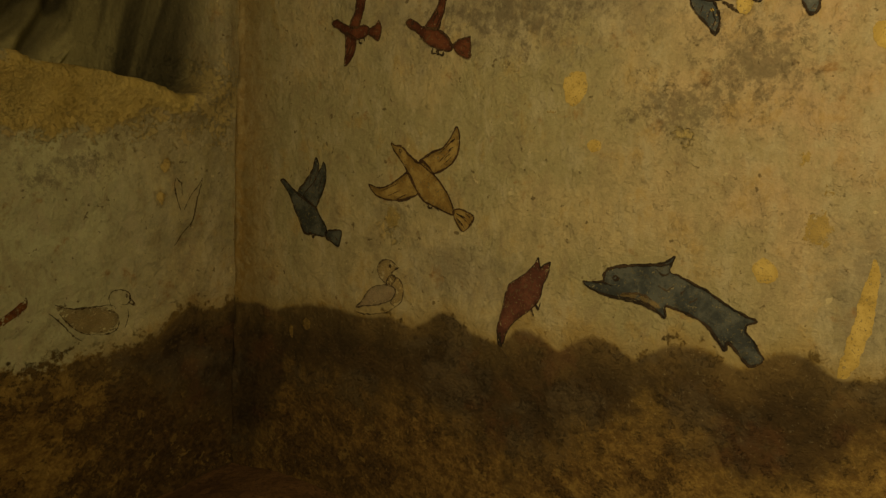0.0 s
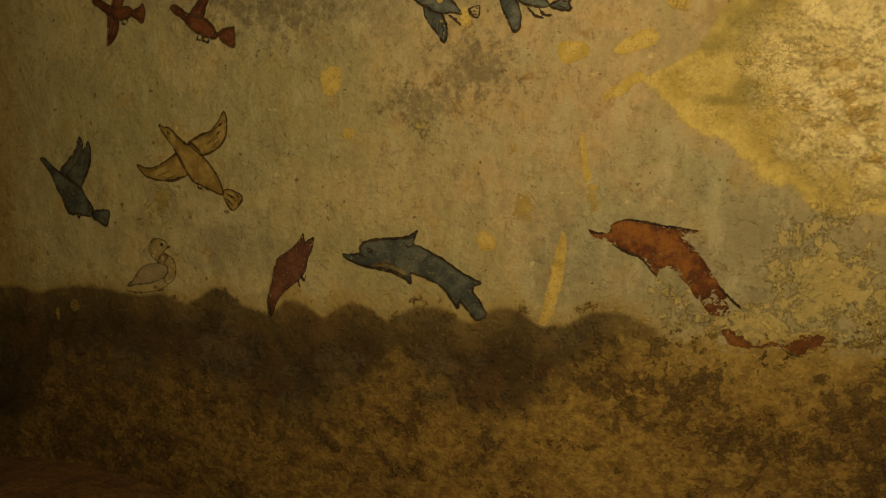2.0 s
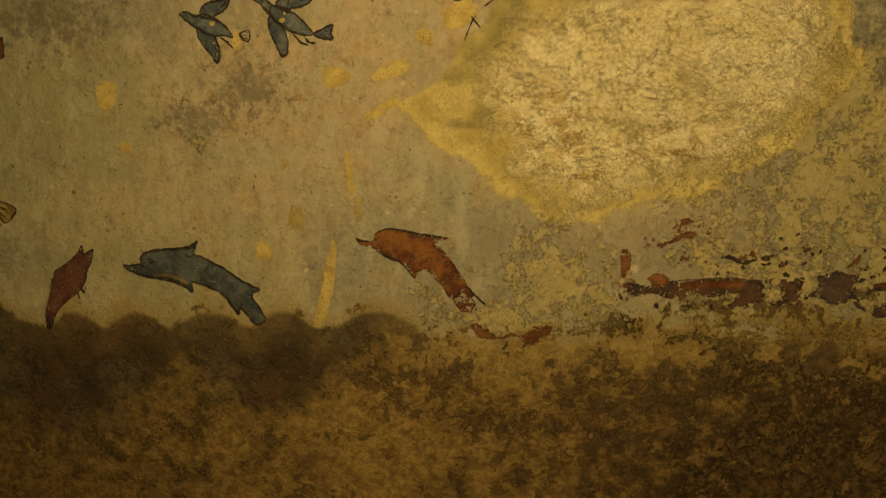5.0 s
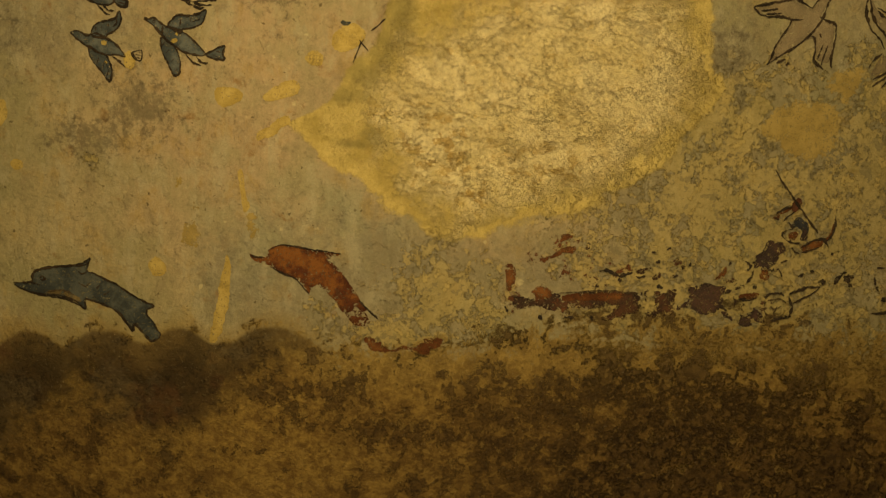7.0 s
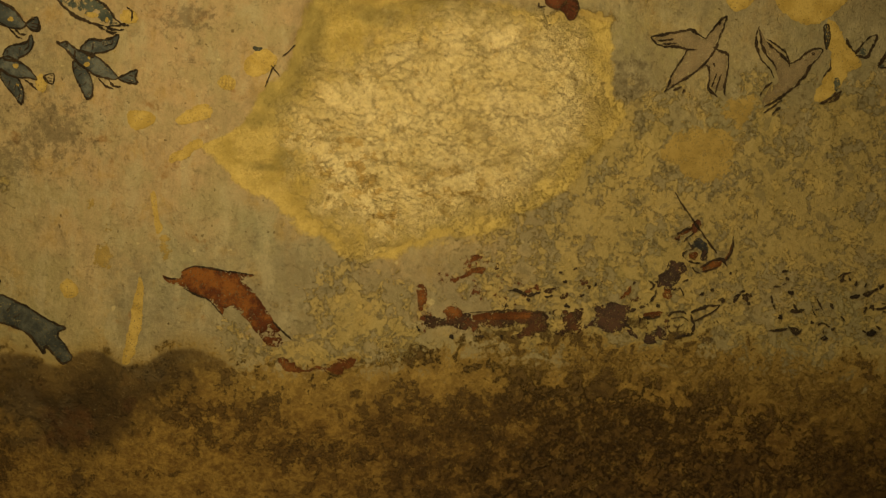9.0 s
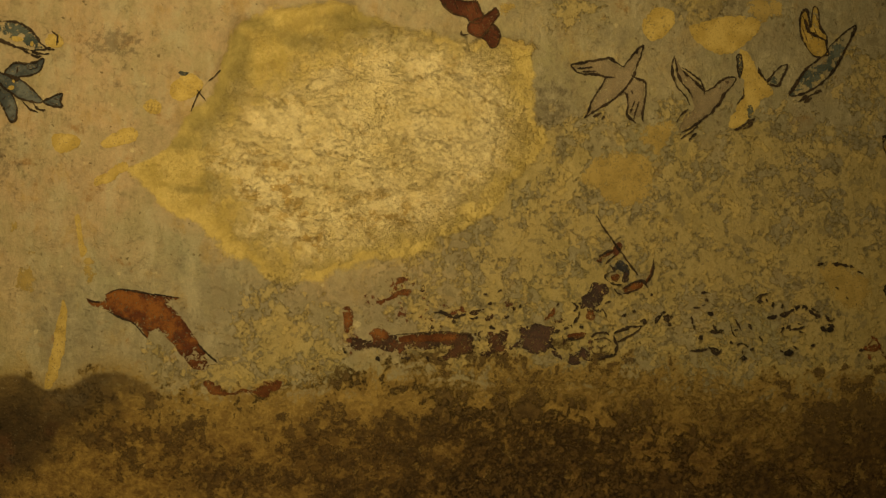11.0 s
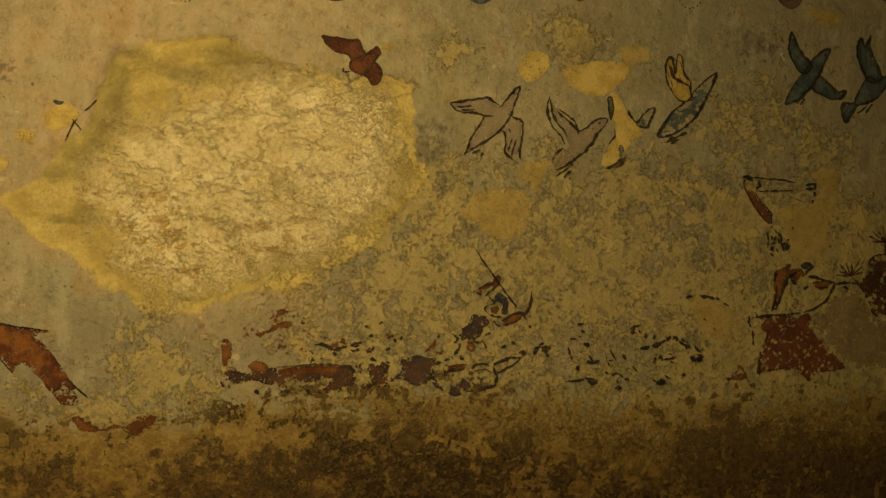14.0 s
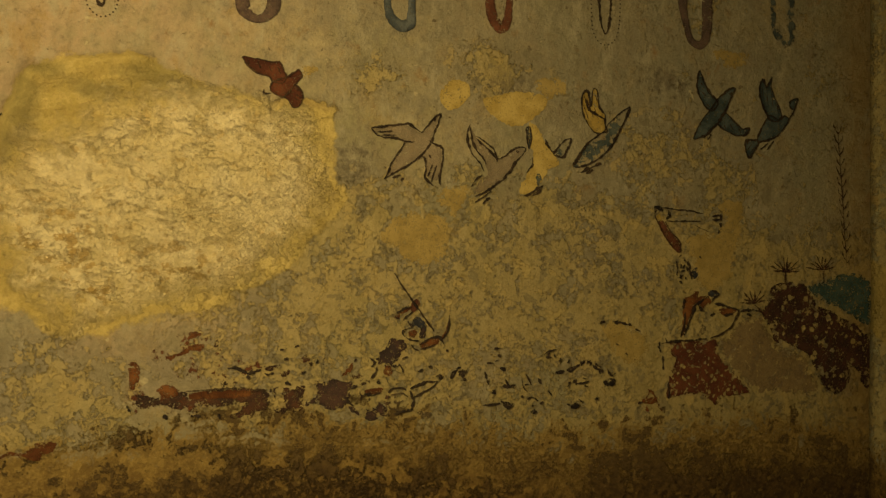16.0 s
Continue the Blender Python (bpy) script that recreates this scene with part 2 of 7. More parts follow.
def rubble(name, a, b, scale, depth=0.006):
    t = Tree(name)
    big, small = t.noise(scale, 8, 0.65, 0.3), t.noise(scale * 7, 6, 0.7)
    c = t.mix(t.step(big, 0.35, 0.65), a, b)
    c = t.mix(t.step(small, 0.5, 0.75, 0.0, 0.5), c, tuple(0.45 * v for v in a))
    return t.done(c, 0.93, t.bump(small, depth, 0.6, t.bump(big, depth * 3, 0.5)))


def pigment(name, a, b, wear=0.28, cover=1.0, cell=34.0, frayed=0.06, spots=0.0, rimmed=0.5):
    """Thin fresco paint: uneven wash, worn through in flakes or round spots and frayed towards its rim."""
    t = Tree(name)
    a, b = tuple(0.86 * v for v in a), tuple(0.86 * v for v in b)
    wash, grain = t.noise(26, 7, 0.68, 0.3), t.noise(190, 4, 0.72, seed=2)
    flake = t.math("ADD", t.math("MULTIPLY", t.noise(cell, 6, 0.68, 0.3, seed=6), 0.65), t.math("MULTIPLY", t.noise(cell * 3.2, 4, 0.66, 0.3, seed=7), 0.35))
    c = t.mix(t.step(wash, 0.30, 0.70), a, b)
    c = t.mix(t.step(grain, 0.58, 0.9, 0.0, 0.5), c, tuple(0.4 * v for v in a))
    c = t.mix(t.step(t.math("ADD", t.attr("inner"), t.math("MULTIPLY", t.math("SUBTRACT", wash, 0.5), 0.9)), 0.0, 0.75, rimmed, 0.0), c, tuple(0.42 * v for v in a))
    worn = t.math("ADD", flake, t.math("MULTIPLY", t.attr("inner"), frayed))
    alpha = t.step(worn, wear + frayed - 0.03, wear + frayed + 0.03)
    if spots:
        cells = t.nodes.new("ShaderNodeTexVoronoi")
        cells.inputs["Scale"].default_value = spots
        t.links.new(t.place, cells.inputs["Vector"])
        apart = t.math("ADD", cells.outputs["Distance"], t.math("MULTIPLY", t.math("SUBTRACT", flake, 0.5), 0.75))
        alpha = t.math("MULTIPLY", alpha, t.step(apart, 0.24, 0.31))
    alpha = t.math("MULTIPLY", alpha, t.step(grain, 0.08, 0.40, 0.3, cover))
    alpha = t.math("MULTIPLY", alpha, t.step(t.noise(70, 5, 0.68, 0.2, seed=9), 0.12, 0.42, 0.72, 1.0))
    return t.done(c, 0.88, t.bump(grain, 0.001, 0.5), alpha)


PLASTER = plaster()
EARTH = rubble("earth_floor", (0.11, 0.058, 0.024), (0.17, 0.09, 0.036), 14)
TUFA = rubble("hewn_tufa", (0.30, 0.24, 0.12), (0.42, 0.34, 0.18), 9, 0.004)
INK = pigment("ink", (0.024, 0.017, 0.012), (0.055, 0.036, 0.021), 0.14, 0.95, 110.0, 0.34)
INKFADE = pigment("faded_ink", (0.075, 0.050, 0.028), (0.125, 0.085, 0.042), 0.24, 0.8, 110.0, 0.34)
INKWORN = pigment("flaked_ink", (0.026, 0.020, 0.017), (0.05, 0.036, 0.024), 0.50, 0.95, 62.0, 0.2)
RED = pigment("red_paint", (0.085, 0.026, 0.013), (0.14, 0.047, 0.020), 0.12, 0.97, 60.0, 0.12)
REDFADE = pigment("faded_red_paint", (0.12, 0.042, 0.022), (0.18, 0.066, 0.032), 0.27, 0.88)
RUST = pigment("rust_paint", (0.098, 0.029, 0.011), (0.235, 0.088, 0.020), 0.18, 0.95, 60.0, 0.25)
RUSTWORN = pigment("flaked_rust_paint", (0.13, 0.044, 0.014), (0.23, 0.090, 0.025), 0.22, 0.9, 80.0, 0.18)
PURPLE = pigment("dull_red_paint", (0.10, 0.036, 0.024), (0.16, 0.062, 0.038), 0.14, 0.9, 60.0, 0.22)
PURPLE2 = pigment("dull_purple_paint", (0.085, 0.056, 0.046), (0.14, 0.09, 0.066), 0.25, 0.85)
SLATE = pigment("slate_paint", (0.042, 0.047, 0.041), (0.095, 0.10, 0.084), 0.14, 0.92, 60.0, 0.15)
SLATEWORN = pigment("flaked_slate_paint", (0.035, 0.036, 0.042), (0.065, 0.065, 0.07), 0.24, 0.93, 80.0, 0.15)
BLUE = pigment("blue_grey_paint", (0.068, 0.079, 0.082), (0.145, 0.155, 0.145), 0.15, 0.93, 60.0, 0.15)
DOLPHIN = pigment("dark_blue_grey_paint", (0.048, 0.055, 0.056), (0.105, 0.112, 0.100), 0.15, 0.92, 60.0, 0.15)
BLUEWORN = pigment("flaked_blue_paint", (0.055, 0.070, 0.064), (0.11, 0.125, 0.105), 0.42, 0.95, 40.0, 0.2)
TEAL = pigment("blue_green_paint", (0.046, 0.066, 0.066), (0.100, 0.125, 0.118), 0.15, 0.9, 60.0, 0.15)
TEALWORN = pigment("flaked_blue_green_paint", (0.042, 0.085, 0.078), (0.080, 0.125, 0.105), 0.34, 0.85, 70.0, 0.2)
OCHRE = pigment("ochre_paint", (0.25, 0.155, 0.040), (0.385, 0.27, 0.085), 0.17, 0.85, 60.0, 0.12)
OCHREFADE = pigment("faded_ochre_paint", (0.30, 0.20, 0.07), (0.40, 0.28, 0.105), 0.30, 0.5, 60.0, 0.15)
OCHREWORN = pigment("flaked_ochre_paint", (0.40, 0.27, 0.06), (0.52, 0.37, 0.10), 0.35, 0.9)
WASH = pigment("pale_wash", (0.32, 0.24, 0.155), (0.40, 0.30, 0.19), 0.25, 0.5, 60.0, 0.1)
MAROON = pigment("flaked_maroon_paint", (0.054, 0.030, 0.021), (0.105, 0.046, 0.023), 0.31, 0.92, 105.0, 0.16)
DUSK = pigment("flaked_purple_brown_paint", (0.052, 0.034, 0.030), (0.092, 0.050, 0.036), 0.28, 0.92, 95.0, 0.16)
WASHDARK = pigment("thin_grey_wash", (0.10, 0.075, 0.052), (0.15, 0.11, 0.07), 0.35, 0.6, 80.0, 0.2)
HILL = pigment("pale_tan_wash", (0.25, 0.165, 0.085), (0.33, 0.225, 0.115), 0.34, 0.5, 50.0, 0.2)
INKBLOT = pigment("blotted_ink", (0.022, 0.017, 0.014), (0.05, 0.036, 0.024), 0.18, 0.95, 90.0, 0.2)
REDROCK = pigment("spotted_red_paint", (0.10, 0.032, 0.016), (0.155, 0.052, 0.023), 0.36, 0.93, 56.0, 0.12, 70.0)
DARKROCK = pigment("spotted_maroon_paint", (0.046, 0.022, 0.015), (0.082, 0.036, 0.022), 0.36, 0.93, 46.0, 0.12, 52.0)
SPECK = pigment("scattered_dark_flakes", (0.04, 0.024, 0.017), (0.09, 0.045, 0.022), 0.68, 0.95, 44.0, 0.10)
SPECKRED = pigment("scattered_red_flakes", (0.10, 0.038, 0.017), (0.16, 0.06, 0.022), 0.66, 0.95, 44.0, 0.10)
INKFRAG = pigment("broken_ink", (0.026, 0.019, 0.015), (0.05, 0.034, 0.022), 0.22, 0.95, 75.0, 0.24)
BROWNINK = pigment("brown_ink", (0.045, 0.024, 0.013), (0.085, 0.046, 0.021), 0.14, 0.95, 110.0, 0.34)
RUSTFLECK = pigment("rust_paint_flecks", (0.10, 0.032, 0.012), (0.19, 0.065, 0.018), 0.40, 0.95, 75.0, 0.10)
PATCH = pigment("ochre_mortar", (0.46, 0.325, 0.085), (0.58, 0.425, 0.13), 0.14, 0.88, 60.0, 0.16, rimmed=0.12)
PATCHTHIN = pigment("thin_ochre_mortar", (0.40, 0.285, 0.085), (0.51, 0.37, 0.12), 0.30, 0.72, 60.0, 0.30, rimmed=0.1)
STAIN = pigment("faint_ochre_stain", (0.36, 0.265, 0.085), (0.46, 0.345, 0.12), 0.34, 0.5, 60.0, 0.5, rimmed=0.0)
PLANT = pigment("dark_red_line_paint", (0.05, 0.022, 0.014), (0.08, 0.036, 0.02), 0.20, 0.85, 110.0, 0.45)


# ---- fields on the walls ----
def lattice(x, z, seed):
    """Smooth value noise, about -1 to 1, on arrays."""
    xi, zi = np.floor(x).astype(np.int64), np.floor(z).astype(np.int64)
    fx, fz = x - xi, z - zi
    fx, fz = fx * fx * (3 - 2 * fx), fz * fz * (3 - 2 * fz)

    def corner(a, b):
        h = (a * 374761393 + b * 668265263 + seed * 974711) & 0x7FFFFFFF
        h = ((h ^ (h >> 13)) * 1274126177) & 0x7FFFFFFF
        return ((h ^ (h >> 16)) & 0xFFFF) / 32767.5 - 1

    top = corner(xi, zi) * (1 - fx) + corner(xi + 1, zi) * fx
    low = corner(xi, zi + 1) * (1 - fx) + corner(xi + 1, zi + 1) * fx
    return top * (1 - fz) + low * fz


def fbm(x, z, size, octaves=4, seed=0):
    total, gain = 0.0, 1.0
    for k in range(octaves):
        total = total + gain * lattice(x / size * 2**k + 17.3 * k, z / size * 2**k + 5.1 * k, seed + k)
        gain *= 0.5
    return total


def ellipses(x, z, rows):
    field = np.full(np.shape(x), -3.0)
    for cx, cz, rx, rz in rows:
        field = np.maximum(field, 1.0 - np.hypot((x - cx) / rx, (z - cz) / rz))
    return field


def ring(x, z, centre, points, width):
    """A soft field, positive inside a ring of points round a centre."""
    p = np.array(points) - centre
    turn, far = np.arctan2(p[:, 1], p[:, 0]), np.hypot(p[:, 0], p[:, 1])
    order = np.argsort(turn)
    dx, dz = x - centre[0], z - centre[1]
    edge = np.interp(np.arctan2(dz, dx), turn[order], far[order], period=2 * math.pi)
    return np.clip((edge - np.hypot(dx, dz)) / width, -3, 3)


def soft(v, lo, hi):
    v = np.clip((v - lo) / (hi - lo), 0, 1)
    return v * v * (3 - 2 * v)


def xl(z):
    return -0.058 + 0.078 * z


def xr(z):
    return 3.437 - 0.077 * z


LOSS = (1.80, 0.96)
RIM = [(1.39, 0.9), (1.44, 0.93), (2.02, 1.17), (2.13, 1.17), (2.14, 1.05), (2.17, 1.01), (2.1, 0.91), (1.99, 0.81), (1.86, 0.76), (1.79, 0.73), (1.67, 0.71), (1.62, 0.74), (1.53, 0.81), (1.46, 0.84), (1.394, 0.898), (1.473, 0.952), (1.516, 1.007), (1.568, 1.084), (1.573, 1.141), (1.614, 1.194), (1.684, 1.217), (1.766, 1.234), (1.83, 1.213), (1.894, 1.191)]
CORE = [(1.555, 0.91), (1.575, 0.97), (1.625, 1.03), (1.68, 1.1), (1.79, 1.14), (1.92, 1.16), (2.06, 1.14), (2.1, 1.06), (2.07, 0.95), (2.0, 0.87), (1.89, 0.83), (1.77, 0.78), (1.73, 0.74), (1.69, 0.78), (1.61, 0.81), (1.585, 0.86)]


def core_field(x, z):
    return ring(x, z, LOSS, CORE, 0.05)


def ridge(x, z, a, b, wide):
    """A soft welt along the line from a to b."""
    ax, az, bx, bz = *a, *b
    k = np.clip(((x - ax) * (bx - ax) + (z - az) * (bz - az)) / ((bx - ax) ** 2 + (bz - az) ** 2), 0, 1)
    return np.exp(-((x - ax - k * (bx - ax)) ** 2 + (z - az - k * (bz - az)) ** 2) / wide**2)


def back_height(x, z):
    bare = soft(core_field(x, z) + 0.35 * fbm(x, z, 0.06, 3, 30), -0.7, 0.6)
    lumps = 0.6 * (1 - np.abs(fbm(x, z * 1.35, 0.075, 4, 40))) + 0.5 * fbm(x, z * 1.2, 0.03, 3, 50)
    h = 0.007 * np.exp(-((x - 1.6) / 0.8) ** 2) - 0.002
    h = h + 0.008 * np.exp(-(((x - xl(z) - 0.010 - 0.004 * fbm(z, z * 0, 0.03, 2, 14)) / 0.006) ** 2)) * (1 + 0.6 * fbm(z, z * 0, 0.05, 3, 12))
    h = h + 0.0012 * fbm(x, z, 0.22, 2, 10) * (1 - 0.5 * bare)
    h = h + bare * (0.0085 * lumps - 0.005)
    h = h + 0.016 * ridge(x, z, (1.565, 1.08), (1.60, 1.165), 0.022) + 0.016 * ridge(x, z, (1.60, 1.165), (1.77, 1.215), 0.02)
    h = h + 0.008 * ridge(x, z, (1.57, 1.10), (1.75, 1.16), 0.016) + 0.007 * ridge(x, z, (1.66, 1.20), (1.79, 1.225), 0.010) + 0.007 * ridge(x, z, (1.47, 0.96), (1.59, 1.07), 0.014)
    h = h + 0.012 * ridge(x, z, (1.72, 1.165), (1.86, 1.185), 0.012) + 0.010 * ridge(x, z, (1.90, 1.17), (2.00, 1.155), 0.012)
    return h


def left_height(s, z):
    """Relief of the side wall at s metres from the corner, with its deep hewn opening."""
    sill = 0.935 + 0.030 * soft(s, 0.15, 0.55) - 0.028 * np.exp(-((s - 0.13) / 0.05) ** 2) + 0.010 * fbm(s, s * 0, 0.11, 3, 60)
    gap = np.minimum(np.minimum(z - sill, 1.62 - z), np.minimum(s - 0.078, 0.86 - s))
    hole = soft(gap, -0.012, 0.030)
    grooves = 0.05 * np.abs(fbm(s * 1.0 + z * 0.55, z * 0.10, 0.09, 2, 70)) + 0.02 * fbm(s, z, 0.2, 2, 77)
    h = 0.005 * fbm(s, z, 0.20, 3, 61) + 0.0055 * fbm(s, z, 0.07, 3, 64) * soft(s, 0.0, 0.1)
    h = h + 0.014 * np.exp(-((gap + 0.035) / 0.03) ** 2) - 0.025 * np.exp(-(((s - 0.098) / 0.012) ** 2) - ((z - 0.912) / 0.009) ** 2)
    return h - hole * (0.50 + 1.5 * grooves - 0.16 * soft(s, 0.3, 0.75))


WAVE_X = [-0.1, 0.003, 0.064, 0.112, 0.15, 0.232, 0.308, 0.388, 0.449, 0.514, 0.548, 0.582, 0.614, 0.653, 0.69, 0.72, 0.743, 0.765, 0.799, 0.832, 0.863, 0.898, 0.932, 0.969, 0.994, 1.024, 1.071, 1.113, 1.141, 1.155, 1.177, 1.202, 1.224, 1.254, 1.302, 1.322, 1.352, 1.394, 1.435, 1.477, 1.55, 1.72, 1.88, 2.2, 2.42, 2.7, 2.9, 3.05, 3.5]
WAVE_Z = [0.415, 0.413, 0.424, 0.41, 0.423, 0.441, 0.445, 0.435, 0.448, 0.43, 0.449, 0.476, 0.473, 0.446, 0.439, 0.432, 0.461, 0.472, 0.46, 0.439, 0.465, 0.48, 0.473, 0.449, 0.469, 0.488, 0.49, 0.472, 0.465, 0.487, 0.502, 0.507, 0.5, 0.479, 0.485, 0.505, 0.519, 0.52, 0.503, 0.487, 0.49, 0.52, 0.555, 0.585, 0.58, 0.575, 0.6, 0.62, 0.6]
LOW_X = [-0.1, 0.05, 0.15, 0.25, 0.40, 0.51, 0.66, 0.74, 0.86, 0.98, 1.03, 1.09, 1.14, 1.22, 1.4]
LOW_Z = [0.0, 0.08, 0.26, 0.27, 0.265, 0.29, 0.245, 0.21, 0.27, 0.345, 0.37, 0.33, 0.29, 0.31, 0.35]
REPAIRS = [(2.07, 1.17, 0.07, 0.02), (0.881, 0.798, 0.006, 0.005), (0.22, 0.395, 0.013, 0.014), (0.17, 0.37, 0.008, 0.018)]
GREYS = [(1.50, 0.607, 0.15, 0.10), (1.60, 0.670, 0.16, 0.06), (1.317, 0.591, 0.08, 0.08), (2.17, 1.072, 0.08, 0.07), (2.477, 1.27, 0.10, 0.05), (1.905, 0.655, 0.12, 0.06), (2.09, 0.796, 0.12, 0.06), (2.715, 0.991, 0.20, 0.20), (2.45, 0.85, 0.2, 0.12), (2.75, 1.32, 0.6, 0.3), (2.3, 1.42, 0.45, 0.12), (0.75, 1.05, 0.3, 0.08), (0.62, 0.56, 0.1, 0.05)]
# mossy places and the dark shading bands beside the rim's ridges
MOSS_SHADE = [(1.590, 1.101, 0.022, 0.075), (1.560, 1.042, 0.03, 0.04), (1.526, 0.998, 0.035, 0.022), (1.488, 0.958, 0.04, 0.014), (1.703, 1.158, 0.05, 0.014), (1.805, 1.194, 0.055, 0.03), (1.614, 1.181, 0.035, 0.016), (1.561, 1.130, 0.025, 0.05), (1.853, 1.169, 0.05, 0.014), (1.549, 0.887, 0.02, 0.02), (1.517, 0.872, 0.03, 0.008)]
STAINS = [(2.83, 1.17, 0.14, 0.08), (2.62, 1.02, 0.12, 0.09), (2.98, 1.12, 0.10, 0.06), (2.45, 1.30, 0.10, 0.05), (2.2, 1.25, 0.06, 0.04), (0.462, 0.646, 0.035, 0.04), (2.306, 0.941, 0.12, 0.075), (1.461, 0.565, 0.035, 0.028), (1.023, 0.814, 0.02, 0.016), (0.22, 0.395, 0.02, 0.018), (1.70, 0.60, 0.12, 0.10), (1.60, 0.52, 0.18, 0.03)]
LICHENS = [(1.117, 0.915, 0.075, 0.06), (0.72, 1.02, 0.14, 0.06), (2.47, 1.265, 0.05, 0.025), (2.83, 1.33, 0.05, 0.03), (1.02, 0.86, 0.08, 0.04), (1.36, 1.13, 0.05, 0.03), (2.17, 1.07, 0.04, 0.04)]


def smooth_line(xs, zs, reach=0.009):
    """The line through the given places with its corners rounded."""
    at = np.linspace(xs[0], xs[-1], 900)
    step = at[1] - at[0]
    k = np.exp(-((np.arange(-60, 61) * step / reach) ** 2))
    return at, np.convolve(np.pad(np.interp(at, xs, zs), 60, mode="edge"), k / k.sum(), mode="valid")


def back_fields(x, z):
    wave = np.interp(x, *smooth_line(WAVE_X, WAVE_Z))
    shoal = (z - np.interp(x, LOW_X, LOW_Z)) / 0.06 - np.clip((x - 1.22) / 0.09, 0, 9)
    return {
        "sea": np.clip((wave - z) / 0.016, -3, 1.6),
        "depth": np.clip((wave - z) / 0.11, 0, 1),
        "fleck": np.clip(1.3 * ellipses(x, z, [(1.66, 0.87, 0.17, 0.12), (1.73, 0.80, 0.10, 0.08), (1.88, 0.85, 0.16, 0.06), (1.55, 0.92, 0.08, 0.06)]), 0, 1),
        "cool": soft(0.30 - np.abs(x - 1.47), 0, 0.25) * soft(z, 0.5, 0.6) * soft(0.86 - z, 0, 0.12) + 0.8 * soft(x, 2.45, 2.8) * soft(z, 0.9, 1.1),
        "shoal": np.clip(shoal, -3, 1.6),
        "ground": np.clip((wave - 0.004 - z) / np.interp(x, [1.1, 1.6, 2.0], [0.03, 0.06, 0.08]), -3, 3),
        "rust": np.maximum(soft(x, 1.2, 2.1) * soft(0.52 - z, 0.0, 0.2) * 0.68, 0.70 * soft(1.5 - x, 0.0, 1.0) * soft(0.40 - z, 0.0, 0.1)),
        "brown": np.clip(-0.85 + (0.22 + 0.90 * soft(x, 1.45, 2.05)) * soft(wave - z, -0.02, 0.2) + ellipses(x, z, [(1.40, 0.40, 0.20, 0.12), (1.95, 0.425, 0.40, 0.02), (1.62, 0.33, 0.3, 0.03), (2.85, 0.50, 0.22, 0.10), (2.1, 0.44, 0.45, 0.12), (0.05, 0.12, 0.6, 0.22), (3.15, 0.38, 0.5, 0.22)]).clip(0, 1) * 0.8, -2, 0.6),
        "core": core_field(x, z),
        "rim": ring(x, z, LOSS, RIM, 0.05),
        "moss": np.clip(1.4 * ellipses(x, z, MOSS_SHADE), -3, 1),
        "spot": ellipses(x, z, REPAIRS),
        "grey": np.clip(ellipses(x, z, GREYS), -2, 1),
        "lichen": np.clip(ellipses(x, z, LICHENS) - 0.35, -2, 0.6),
        "mottle": np.clip(-1.7 + 1.9 * soft(x, 1.58, 2.15) * soft(1.22 - z, 0.0, 0.3) + 0.5 * soft(x, 2.5, 2.8) * soft(1.2 - z, 0, 0.3) + 0.75 * soft(x, 2.3, 2.7) * soft(z, 1.05, 1.25), -2, 0.5).clip(ellipses(x, z, STAINS) * 1.4 - 0.5),
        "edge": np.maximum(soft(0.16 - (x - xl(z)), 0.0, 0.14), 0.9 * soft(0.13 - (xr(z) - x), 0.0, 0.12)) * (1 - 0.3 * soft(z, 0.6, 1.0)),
        "pale": 0.0 * x,
        "hollow": 0.0 * x,
        "warm": soft(x, 0.75, 1.25) * soft(2.3 - x, 0.0, 0.6) * soft(z, 0.42, 0.85) * 0.8 * (1 - 0.5 * soft(x, 1.9, 2.3)),
    }


